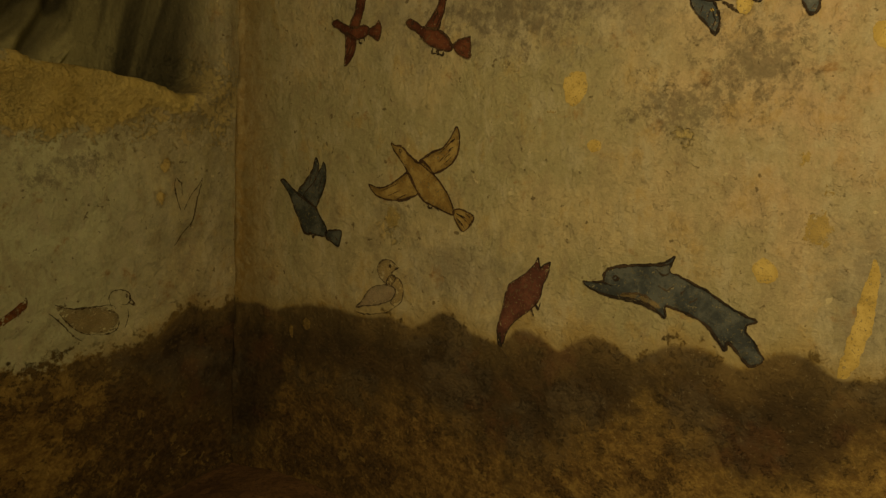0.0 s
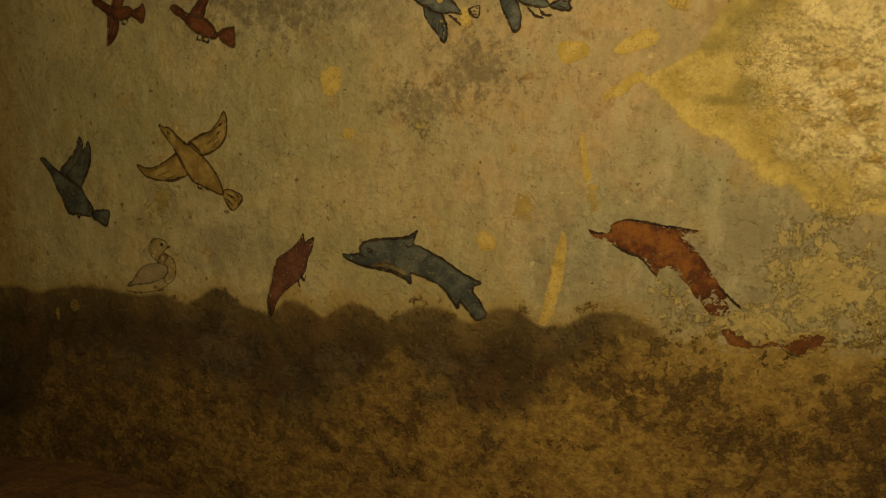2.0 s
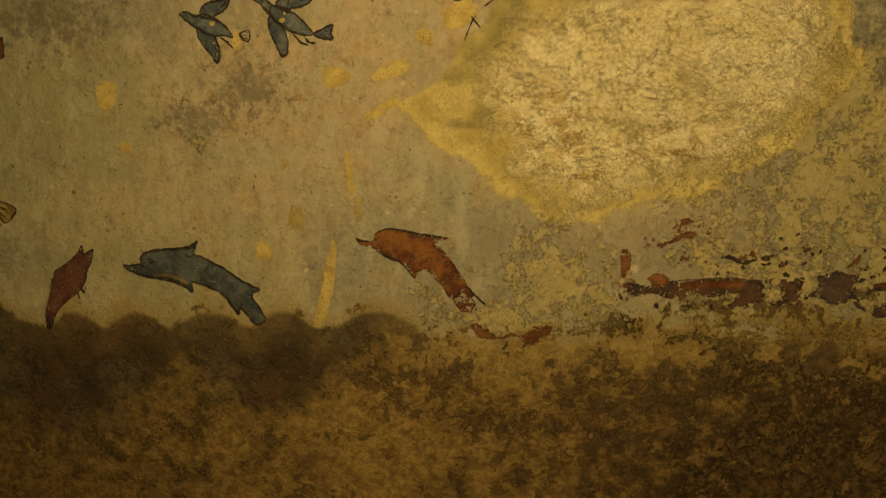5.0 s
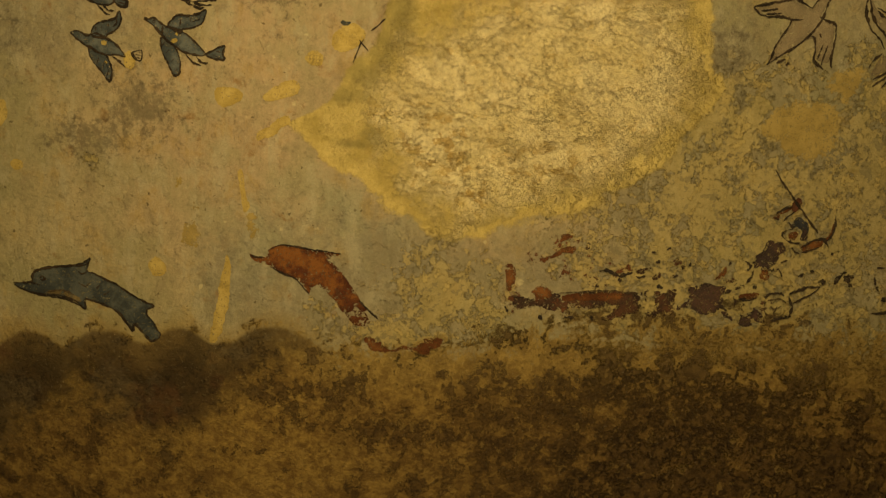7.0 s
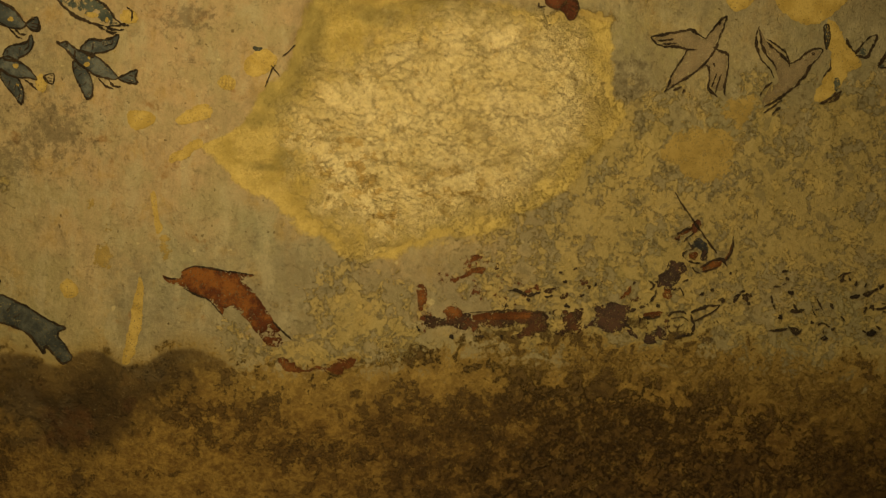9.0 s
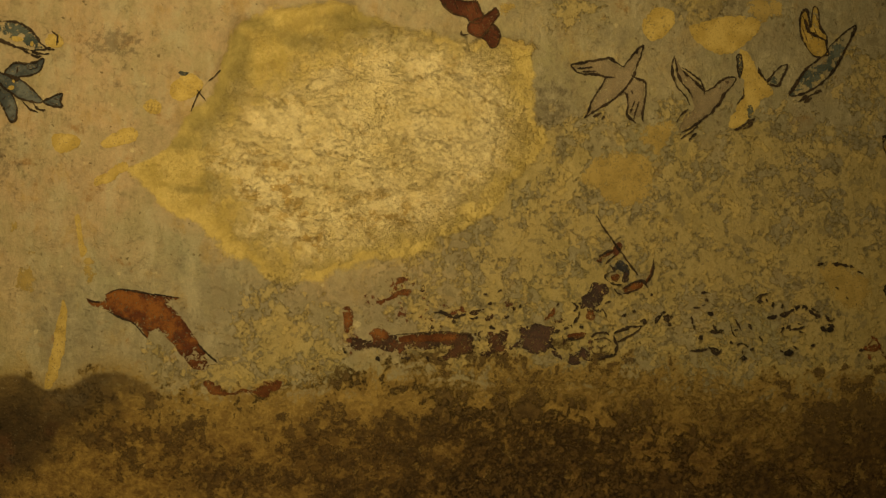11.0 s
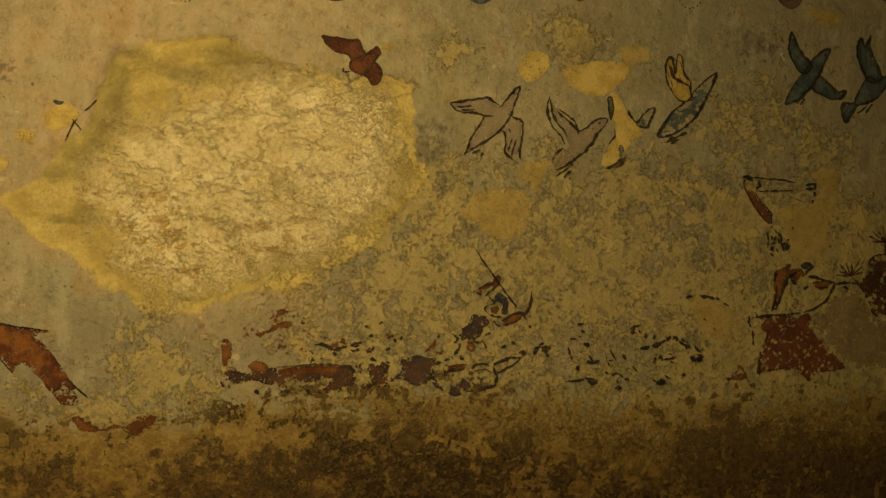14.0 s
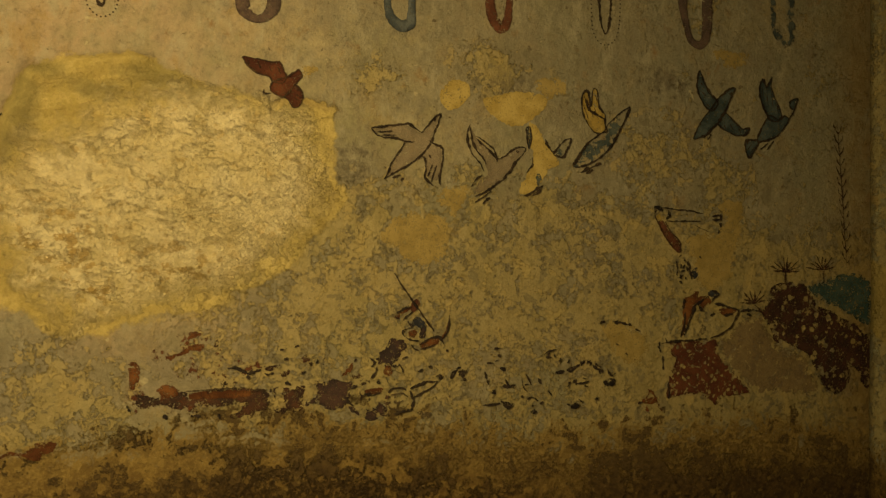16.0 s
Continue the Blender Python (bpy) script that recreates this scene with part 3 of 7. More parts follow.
def left_fields(s, z):
    wave = np.interp(s, [0, 0.04, 0.08, 0.12, 0.16, 0.20, 0.30, 0.40, 0.55, 3.0], [0.425, 0.40, 0.405, 0.42, 0.405, 0.37, 0.36, 0.362, 0.39, 0.40])
    none = np.full(np.shape(s), -3.0)
    return {
        "sea": np.clip((wave + 0.008 * fbm(s, s * 0, 0.05, 2, 66) - z) / 0.02, -3, 1.6),
        "depth": np.clip((wave - z) / 0.08, 0, 1), "fleck": 0.0 * s, "cool": 0.0 * s,
        "shoal": np.clip((z - 0.10 - 0.7 * s) / 0.07, -3, 1.6),
        "ground": np.clip((wave - z) / 0.05, -3, 3),
        # ground colour deepens towards the corner, standing in for the corner's shade
        "rust": 0.85 - 0.75 * soft(s, 0.12, 0.42), "brown": 0.8 - 1.2 * soft(s, 0.12, 0.5), "core": none, "rim": np.clip(0.8 - np.abs(z - 0.895) / (0.05 + 0.05 * soft(s, 0.2, 0.5)) + 0.4 * fbm(s, z, 0.07, 3, 68), -3, 1) * soft(s, 0.05, 0.14) - 3.0 * (1 - soft(s, 0.05, 0.14)), "moss": none + 2.7,
        "spot": np.clip(ellipses(s, z, [(0.185, 0.745, 0.022, 0.035), (0.20, 0.68, 0.022, 0.03)]) - 0.5, -3, 1),
        "grey": np.clip(-0.55 + ellipses(s, z, [(0.33, 0.62, 0.35, 0.22), (0.05, 0.8, 0.05, 0.6)]), -2, 0.3),
        "lichen": np.clip(ellipses(s, z, [(0.44, 0.73, 0.05, 0.03), (0.36, 0.75, 0.07, 0.03), (0.098, 0.912, 0.03, 0.022)]) - 0.55, -2, 0.6),
        # yellow plaster under the sill, with the crest's lit look in its colour
        "mottle": np.clip(0.7 - np.abs(z - 0.89) / 0.07, -1.8, 0.7) + 0 * s,
        "edge": 0.0 * s, "warm": 0.0 * s,
        # grows with distance from the corner, painting in the light's rise along the wall
        "pale": soft(s, 0.06, 0.45) * 0.85,
        # recess mask from depth; the hollow takes its painted shade from it
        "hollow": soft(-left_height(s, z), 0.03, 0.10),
    }


# ---- structure ----
def mesh_object(name, verts, faces, material, parent=None, smooth=True):
    me = bpy.data.meshes.new(name)
    me.from_pydata(verts, [], faces)
    me.materials.append(material)
    if smooth:
        me.polygons.foreach_set("use_smooth", [True] * len(me.polygons))
    ob = new(name, me)
    ob.parent = parent
    return ob


def slab(name, place, nu, nv, outward, thick, material, fields=None):
    """A wall or floor slab: a fine relief sheet in front, closed by sides and a plain back."""
    u, v = np.meshgrid(np.linspace(0, 1, nu), np.linspace(0, 1, nv))
    p = np.stack(place(u.ravel(), v.ravel()), 1)
    i = np.arange(nu * nv).reshape(nv, nu)
    quads = np.stack([i[:-1, :-1], i[:-1, 1:], i[1:, 1:], i[1:, :-1]], -1).reshape(-1, 4)
    loop = np.concatenate([i[0, :-1], i[:-1, -1], i[-1, :0:-1], i[:0:-1, 0]])
    rear = p[loop] + np.array(outward) * thick
    n, m = len(p), len(loop)
    k = np.arange(m)
    sides = np.stack([loop, n + k, n + (k + 1) % m, loop[(k + 1) % m]], 1)
    faces = quads.tolist() + sides.tolist() + [(n + k[::-1]).tolist()]
    ob = mesh_object(name, np.concatenate([p, rear]).tolist(), faces, material)
    if fields:
        for key, values in fields(u.ravel(), v.ravel()).items():
            a = ob.data.attributes.new(key, "FLOAT", "POINT")
            a.data.foreach_set("value", np.concatenate([values, values[loop]]).astype(np.float32))
    return ob


TOP = 2.15
DEEP = 3.0


def back_xy(u, v):
    z = v * (TOP + 0.15) - 0.15
    return xl(z) - 0.02 + u * (xr(z) - xl(z) + 0.04), z


def back_place(u, v):
    x, z = back_xy(u, v)
    return x, -back_height(x, z), z


def left_place(u, v):
    s, z = (1 - u) ** 1.6 * DEEP, v * (TOP + 0.15) - 0.15
    return xl(z) + left_height(s, z), -s, z


def right_place(u, v):
    s, z = u * DEEP, v * (TOP + 0.15) - 0.15
    return xr(z) - 0.004 * fbm(s, z, 0.3, 4, 90), -s, z


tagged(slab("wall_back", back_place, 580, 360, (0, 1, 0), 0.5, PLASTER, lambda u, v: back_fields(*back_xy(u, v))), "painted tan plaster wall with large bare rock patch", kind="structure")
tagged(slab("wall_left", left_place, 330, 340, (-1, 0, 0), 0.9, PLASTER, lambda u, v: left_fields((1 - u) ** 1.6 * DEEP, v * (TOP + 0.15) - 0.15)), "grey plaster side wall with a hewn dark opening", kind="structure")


def right_fields(u, v):
    f = left_fields(u * DEEP + 1.0, v * (TOP + 0.15) - 0.15)
    f["ground"], f["sea"] = np.clip((0.71 - v * (TOP + 0.15)) / 0.05, -3, 3), 0 * u - 3
    f["mottle"] = 0 * u + 0.3
    return f


tagged(slab("wall_right", right_place, 160, 120, (1, 0, 0), 0.4, PLASTER, right_fields), "ochre plaster side wall", kind="structure")


def floor_place(u, v):
    x, y = -0.3 + u * 4.0, -DEEP - 0.1 + v * (DEEP + 0.25)
    lump = 0.012 * fbm(x, y, 0.5, 4, 100) + 0.03 * np.exp(-((x - 0.30) / 0.28) ** 2 - ((y + 0.16) / 0.22) ** 2) - 0.03 * np.exp(-((x + 0.05) / 0.12) ** 2) * (y < 1)
    return x, y, lump


tagged(slab("floor", floor_place, 200, 150, (0, 0, -1), 0.3, EARTH), "uneven brown earth floor", kind="structure")
tagged(slab("ceiling", lambda u, v: (-0.3 + u * 4.0, 0.15 - v * (DEEP + 0.3), TOP - 0.01 + 0.01 * fbm(u * 4, v * 3, 0.4, 3, 110)), 60, 60, (0, 0, 1), 0.3, TUFA), "rough tufa ceiling", kind="structure")
tagged(slab("wall_front", lambda u, v: (-0.3 + u * 4.0, -DEEP + 0.01 * fbm(u * 4, v * 2, 0.4, 3, 120), -0.05 + v * (TOP + 0.1)), 60, 40, (0, -1, 0), 0.3, TUFA), "plain tufa wall", kind="structure")


# ---- painted figures, each a thin layer of paint on the wall ----
def on_wall(wall, u, v, lift):
    u, v = np.asarray(u, float), np.asarray(v, float)
    if wall == "left":
        return np.stack([xl(v) + left_height(u, v) + lift, -u, v], -1)
    return np.stack([u, -back_height(u, v) - lift, v], -1)


def spline(points, closed, per=5, pull=0.42):
    """A smooth line through hand-drawn points."""
    p = np.array(points, float)
    n = len(p)
    if n < 3:
        k = np.linspace(0, 1, 6)[:, None]
        return p[0] * (1 - k) + p[-1] * k
    before, after = np.roll(p, 1, 0), np.roll(p, -1, 0)
    if not closed:
        before[0], after[-1] = p[0], p[-1]
    slope = (after - before) * pull
    out = []
    for i in range(n if closed else n - 1):
        j = (i + 1) % n
        for k in np.arange(per) / per:
            a, b = k * k * (3 - 2 * k), k * (1 - k)
            out.append(p[i] * (1 - a) + p[j] * a + slope[i] * b * (1 - k) - slope[j] * b * k)
    if not closed:
        out.append(p[-1])
    return np.array(out)


def even(line, step, closed):
    """The line walked in equal short steps."""
    p = np.concatenate([line, line[:1]]) if closed else line
    far = np.concatenate([[0], np.cumsum(np.hypot(*np.diff(p, axis=0).T))])
    at = np.linspace(0, far[-1], max(6, int(far[-1] / step) + 1), endpoint=not closed)
    return np.stack([np.interp(at, far, p[:, 0]), np.interp(at, far, p[:, 1])], 1)


def shaken(line, amount, size, seed):
    """The line with the tremble of a hand or the fray of flaked paint."""
    x, z = line[:, 0], line[:, 1]
    return line + amount * np.stack([fbm(x, z, size, 3, 200 + seed), fbm(x, z, size, 3, 300 + seed)], 1)


def fill_mesh(name, line, wall, origin, material, parent, lift):
    lo, hi = line.min(0), line.max(0)
    gx, gz = np.meshgrid(np.arange(lo[0], hi[0], 0.006), np.arange(lo[1], hi[1], 0.006))
    pts = [Vector(p) for p in line] + [Vector(p) for p in zip(gx.ravel() + 0.0013, gz.ravel() + 0.0017)]
    from_outline = list(range(len(line)))
    verts, _, faces, *_ = delaunay_2d_cdt(pts, [], [from_outline], 1, 1e-5)
    q = np.array([tuple(v) for v in verts])
    used = sorted({i for f in faces for i in f})
    at = {i: k for k, i in enumerate(used)}
    place = on_wall(wall, q[used, 0], q[used, 1], lift) - origin
    faces = [tuple(at[i] for i in f) for f in faces]
    ob = mesh_object(name, place.tolist(), faces, material, parent)
    gap = np.sqrt(((q[used, None, :] - line[None]) ** 2).sum(-1)).min(1)
    ob.data.attributes.new("inner", "FLOAT", "POINT").data.foreach_set("value", np.clip(gap / 0.014, 0, 1).astype(np.float32))
    return ob


def ribbon_mesh(name, line, wide, closed, wall, origin, material, parent, lift, rng, taper=True):
    p = np.concatenate([line, line[:1]]) if closed else line
    d = np.gradient(p, axis=0)
    side = np.stack([-d[:, 1], d[:, 0]], 1) / np.maximum(np.hypot(d[:, 0], d[:, 1]), 1e-9)[:, None]
    k = np.linspace(0, 1, len(p))
    w = 0.5 * wide * (1 + 0.25 * np.sin(k * (7 + 5 * rng.random()) + 6 * rng.random()))
    if wide < 0.009:
        w = w * np.clip(1 + 0.55 * fbm(p[:, 0], p[:, 1], 0.007, 3, 400), 0.35, 1.9)
    if taper and not closed and wide < 0.009:
        w = w * (0.35 + 0.65 * np.minimum(1, 5 * np.minimum(k, 1 - k)))
    a, b = p + side * w[:, None], p - side * w[:, None]
    rows = [a, p, b] if wide < 0.009 else [a, 0.5 * (a + p), p, 0.5 * (p + b), b]
    verts = np.concatenate([on_wall(wall, r[:, 0], r[:, 1], lift) for r in rows]) - origin
    n = len(p)
    faces = [(r * n + i, r * n + i + 1, (r + 1) * n + i + 1, (r + 1) * n + i) for r in range(len(rows) - 1) for i in range(n - 1)]
    ob = mesh_object(name, verts.tolist(), faces, material, parent)
    ob.data.attributes.new("inner", "FLOAT", "POINT").data.foreach_set("value", np.concatenate([np.full(n, e, np.float32) for e in ((0, 1, 0) if len(rows) == 3 else (0, 0.7, 1, 0.7, 0))]))
    return ob


def dots_mesh(name, line, wide, wall, origin, material, parent, lift):
    far = np.concatenate([[0], np.cumsum(np.hypot(*np.diff(line, axis=0).T))])
    verts, faces = [], []
    ring_at = np.linspace(0, 2 * math.pi, 8)[:-1]
    for d in np.arange(0, far[-1], wide * 2.6):
        c = np.array([np.interp(d, far, line[:, 0]), np.interp(d, far, line[:, 1])])
        n = len(verts)
        verts += (on_wall(wall, c[0] + 0.5 * wide * np.cos(ring_at), c[1] + 0.5 * wide * np.sin(ring_at), lift) - origin).tolist()
        faces.append(tuple(range(n, n + 7)))
    ob = mesh_object(name, verts, faces, material, parent)
    ob.data.attributes.new("inner", "FLOAT", "POINT").data.foreach_set("value", np.ones(len(verts), np.float32))
    return ob


def inside(p, line):
    a, b = line, np.roll(line, -1, 0)
    cut = (a[:, 1] > p[1]) != (b[:, 1] > p[1])
    return np.sum(cut & (p[0] < (b[:, 0] - a[:, 0]) * (p[1] - a[:, 1]) / (b[:, 1] - a[:, 1] + 1e-12) + a[:, 0])) % 2 == 1


def barbs(line, root, rng, count):
    """Short brush strokes along a wing or tail, from the root outwards."""
    mid = line.mean(0)
    along = mid - root
    along = along / np.hypot(*along)
    across = np.array([-along[1], along[0]])
    far = (line - mid) @ along
    side = (line - mid) @ across
    for k in range(count):
        off = side.min() + (side.max() - side.min()) * (k + 0.6 + 0.25 * rng.random()) / (count + 0.3)
        row = [mid + along * d + across * off for d in np.linspace(far.min(), far.max(), 26)]
        row = [p for p in row if inside(p, line)]
        if len(row) > 8:
            lo = int(len(row) * rng.uniform(0.28, 0.45))
            yield np.array(row[lo : int(len(row) * rng.uniform(0.8, 0.93))])


def figure(name, label, category, u, v, elements, wall="back", group=""):
    """One painted figure: fills with ink outlines, and brush lines, drawn in centimetres round (u, v) on its wall."""
    origin = on_wall(wall, u, v, 0.0)
    thing = tagged(new(name), label, category, group)
    thing.location = origin
    rng = np.random.default_rng(int(1000 * u + 77 * v) % 99991)
    for k, (kind, part, material, wide, points) in enumerate(elements):
        p = np.array(points) / 100 + (u, v)
        wide = float(wide) / 1000
        if kind == "rag":
            line = shaken(shaken(even(spline(p, True), 0.0010, True), wide, 0.012, k), 0.6 * wide, 0.004, k + 40)
            fill_mesh(part, line, wall, origin, material, thing, 0.0010 + 0.0001 * k)
        elif kind == "fill":
            line = shaken(even(spline(p, True), 0.0016, True), 0.0007, 0.010, k)
            fill_mesh(part, line, wall, origin, material, thing, 0.0010 + 0.0001 * k)
            if wide:
                ribbon_mesh("outline", line, wide * 1.9, True, wall, origin, {OCHREFADE: INKFADE, WASH: INKFADE, OCHRE: BROWNINK, RED: BROWNINK, RUST: BROWNINK, BLUEWORN: INKFRAG, OCHREWORN: INKFRAG}.get(material, INK), thing, 0.0026 + 0.0001 * k, rng)
            if wide and part in ("wing", "tail"):
                for stroke in barbs(line, np.array((u, v)), rng, 4 if part == "wing" else 3):
                    ribbon_mesh("feather_line", stroke, 0.0016, False, wall, origin, BROWNINK, thing, 0.0034, rng)
        elif kind == "dots":
            dots_mesh(part, spline(p, False), wide, wall, origin, material, thing, 0.0022)
        else:
            ribbon_mesh(part, shaken(even(spline(p, False), 0.0014, False), 0.0008, 0.008, k), wide * (2.2 if material in (INKFRAG, PLANT) else 1.9) if wide < 0.01 else wide * 1.1, False, wall, origin, material, thing, 0.0030 + 0.0001 * k, rng)
    return thing


figure("plaster_patch", "irregular ochre mortar repair in the painted plaster", "plaster patch", 0.846, 0.890, [("rag", "patch", PATCH, 1.4, [(-2.1, 0.2), (-1.8, 1.7), (-0.1, 2.5), (1.6, 2.3), (2.2, 0.3), (1.5, -1.7), (0.1, -3.0), (-1.5, -2.0)])], group="plaster patches")
figure("plaster_patch", "small round ochre mortar fill in the plaster", "plaster patch", 0.808, 0.853, [("rag", "patch", PATCHTHIN, 0.8, [(-1.1, 0.1), (-0.2, 0.8), (0.9, 0.4), (0.7, -0.6), (-0.5, -0.7)])], group="plaster patches")
figure("plaster_patch", "small round ochre mortar fill in the plaster", "plaster patch", 0.884, 0.797, [("rag", "patch", PATCH, 0.8, [(-1.3, 0.1), (-0.3, 1.0), (1.1, 0.5), (1.0, -0.6), (-0.3, -1.1)])], group="plaster patches")
figure("plaster_patch", "irregular ochre mortar repair in the painted plaster", "plaster patch", 1.279, 0.943, [("rag", "patch", PATCH, 1.4, [(-2.5, 0.7), (-1.5, 1.6), (0.4, 1.8), (2.8, 0.9), (2.5, -0.6), (1.1, -1.4), (-0.9, -2.0), (-2.1, -0.9)])], group="plaster patches")
figure("plaster_patch", "irregular ochre mortar repair in the painted plaster", "plaster patch", 1.382, 0.959, [("rag", "patch", PATCH, 1.4, [(-3.8, -1.3), (-2.3, 0.2), (-0.2, 1.4), (2.0, 2.0), (3.2, 1.1), (2.5, -0.4), (0.5, -1.3), (-2.2, -2.0)])], group="plaster patches")
figure("plaster_patch", "irregular ochre mortar repair in the painted plaster", "plaster patch", 1.365, 0.889, [("rag", "patch", PATCH, 1.8, [(-3.0, -1.9), (-2.5, -0.5), (-0.4, 0.8), (1.4, 2.3), (2.9, 2.5), (3.1, 1.4), (1.5, 0.4), (0.4, -0.8), (-1.3, -1.6), (-2.4, -2.3)])], group="plaster patches")
figure("plaster_patch", "small round ochre mortar fill in the plaster", "plaster patch", 1.152, 0.621, [("rag", "patch", PATCH, 1.4, [(-1.8, 0.3), (-0.5, 1.8), (0.8, 1.2), (1.7, 0.0), (0.9, -1.5), (-1.0, -1.6)])], group="plaster patches")
figure("plaster_patch", "thin ochre run of mortar on the tan plaster", "plaster patch", 1.276, 0.566, [("rag", "patch", PATCH, 1.4, [(0.7, 8.7), (1.6, 6.5), (1.5, 2.9), (1.2, -1.3), (0.2, -5.7), (-0.8, -8.2), (-2.2, -8.1), (-1.6, -4.2), (-0.9, -0.5), (-0.4, 3.8), (0.3, 6.4)])], group="plaster patches")
figure("plaster_patch", "thin ochre run of mortar on the tan plaster", "plaster patch", 1.313, 0.773, [("rag", "patch", PATCH, 1.4, [(-1.2, 3.1), (-0.5, 4.0), (-0.0, 2.0), (0.5, -0.9), (1.3, -2.8), (0.2, -3.9), (-0.4, -1.4)])], group="plaster patches")
figure("plaster_patch", "thin ochre run of mortar on the tan plaster", "plaster patch", 1.332, 0.711, [("rag", "patch", PATCHTHIN, 1.4, [(-1.2, 1.8), (0.3, 2.4), (1.1, 0.5), (1.1, -1.7), (-0.3, -2.6), (-1.0, -0.7)])], group="plaster patches")
figure("plaster_patch", "thin ochre run of mortar on the tan plaster", "plaster patch", 1.218, 0.699, [("rag", "patch", PATCHTHIN, 2.4, [(0.4, 4.9), (1.2, 3.5), (1.1, 0.9), (1.6, -1.3), (1.1, -3.7), (-0.8, -4.1), (-2.1, -2.4), (-1.8, 0.2), (-0.2, 1.4)])], group="plaster patches")
figure("plaster_patch", "small round ochre mortar fill in the plaster", "plaster patch", 1.191, 0.782, [("rag", "patch", PATCHTHIN, 1.0, [(-0.9, 0.6), (0.3, 1.1), (0.9, -0.5), (-0.4, -1.1)])], group="plaster patches")
figure("plaster_patch", "irregular ochre mortar repair in the painted plaster", "plaster patch", 1.435, 1.019, [("rag", "patch", PATCH, 1.4, [(-1.5, 0.4), (-0.2, 1.4), (1.7, 0.7), (1.5, -0.9), (-0.0, -1.2), (-1.3, -0.5)])], group="plaster patches")
figure("plaster_patch", "irregular ochre mortar repair in the painted plaster", "plaster patch", 1.496, 1.057, [("rag", "patch", PATCH, 1.4, [(-2.8, 0.6), (0.6, 2.7), (3.0, 1.3), (2.3, -0.8), (-0.5, -2.4), (-2.7, -1.7)])], group="plaster patches")
figure("plaster_patch", "small round ochre mortar fill in the plaster", "plaster patch", 1.436, 1.020, [("rag", "patch", PATCHTHIN, 1.4, [(-1.5, 0.4), (0.1, 1.5), (1.7, 0.4), (0.8, -1.3), (-1.0, -1.0)])], group="plaster patches")
figure("plaster_patch", "small round ochre mortar fill in the plaster", "plaster patch", 2.069, 1.242, [("rag", "patch", PATCHTHIN, 1.8, [(-1.1, 0.9), (0.9, 1.7), (1.6, -0.2), (-0.0, -1.6), (-1.2, -0.6)])], group="plaster patches")
figure("plaster_patch", "irregular ochre mortar repair in the painted plaster", "plaster patch", 2.365, 1.238, [("rag", "patch", PATCH, 1.8, [(-3.0, 0.3), (-1.4, 2.3), (0.8, 3.1), (2.7, 2.2), (3.1, 0.0), (1.3, -2.3), (-0.9, -3.4), (-2.8, -2.1)])], group="plaster patches")
figure("plaster_patch", "irregular ochre mortar repair in the painted plaster", "plaster patch", 2.492, 1.228, [("rag", "patch", PATCH, 1.8, [(-6.6, 0.8), (-4.0, 2.0), (-1.1, 3.0), (3.1, 3.6), (6.6, 3.2), (6.5, 0.8), (4.2, -1.8), (1.9, -3.5), (-1.1, -3.7), (-3.6, -2.6), (-5.8, -1.4)])], group="plaster patches")
figure("plaster_patch", "irregular ochre mortar repair in the painted plaster", "plaster patch", 2.565, 1.278, [("rag", "patch", PATCHTHIN, 2.0, [(-3.2, 1.4), (0.4, 2.5), (3.5, 2.1), (4.3, 0.0), (2.0, -1.7), (-0.7, -2.8), (-2.4, -1.5), (-3.7, -0.1)])], group="plaster patches")
figure("plaster_patch", "irregular ochre mortar repair in the painted plaster", "plaster patch", 2.551, 1.126, [("rag", "patch", PATCH, 2.4, [(-2.3, 7.7), (-0.3, 6.2), (1.5, 3.5), (3.8, 1.4), (4.5, -0.3), (2.2, -1.7), (1.2, -4.2), (-2.2, -7.4), (-3.5, -5.8), (-1.9, -3.3), (-1.0, 0.3), (-2.2, 3.6)])], group="plaster patches")
figure("plaster_patch", "irregular ochre mortar repair in the painted plaster", "plaster patch", 2.383, 1.024, [("rag", "patch", PATCHTHIN, 2.4, [(-2.0, 2.7), (2.8, 3.8), (3.0, 1.5), (2.1, -1.4), (-0.2, -3.9), (-1.6, -1.8), (-4.0, -0.9)])], group="plaster patches")
figure("plaster_patch", "rough tan area of bare mortar in the plaster", "plaster patch", 2.316, 0.942, [("rag", "patch", PATCHTHIN, 3.2, [(-6.0, 3.6), (-1.7, 5.5), (2.9, 5.3), (6.5, 3.7), (6.3, -0.3), (5.4, -3.7), (1.6, -5.7), (-1.9, -4.9), (-4.9, -2.9), (-7.9, -0.4)])], group="plaster patches")
figure("plaster_patch", "irregular ochre mortar repair in the painted plaster", "plaster patch", 2.973, 0.999, [("rag", "patch", PATCHTHIN, 2.4, [(-2.9, 7.5), (3.1, 9.6), (5.2, 9.6), (6.0, 1.2), (4.9, -3.8), (4.5, -7.6), (0.6, -10.9), (-3.5, -10.6), (-5.2, -5.9), (-7.6, -1.2), (-5.5, 1.4), (-1.5, 1.5), (0.6, 3.2), (0.6, 5.9)])], group="plaster patches")
figure("plaster_patch", "irregular ochre mortar repair in the painted plaster", "plaster patch", 2.776, 0.769, [("rag", "patch", PATCHTHIN, 2.6, [(-6.2, 2.9), (-2.8, 4.3), (1.1, 3.4), (4.5, 1.9), (5.5, -1.7), (3.2, -5.4), (-0.8, -4.4), (-4.2, -1.1)])], group="plaster patches")
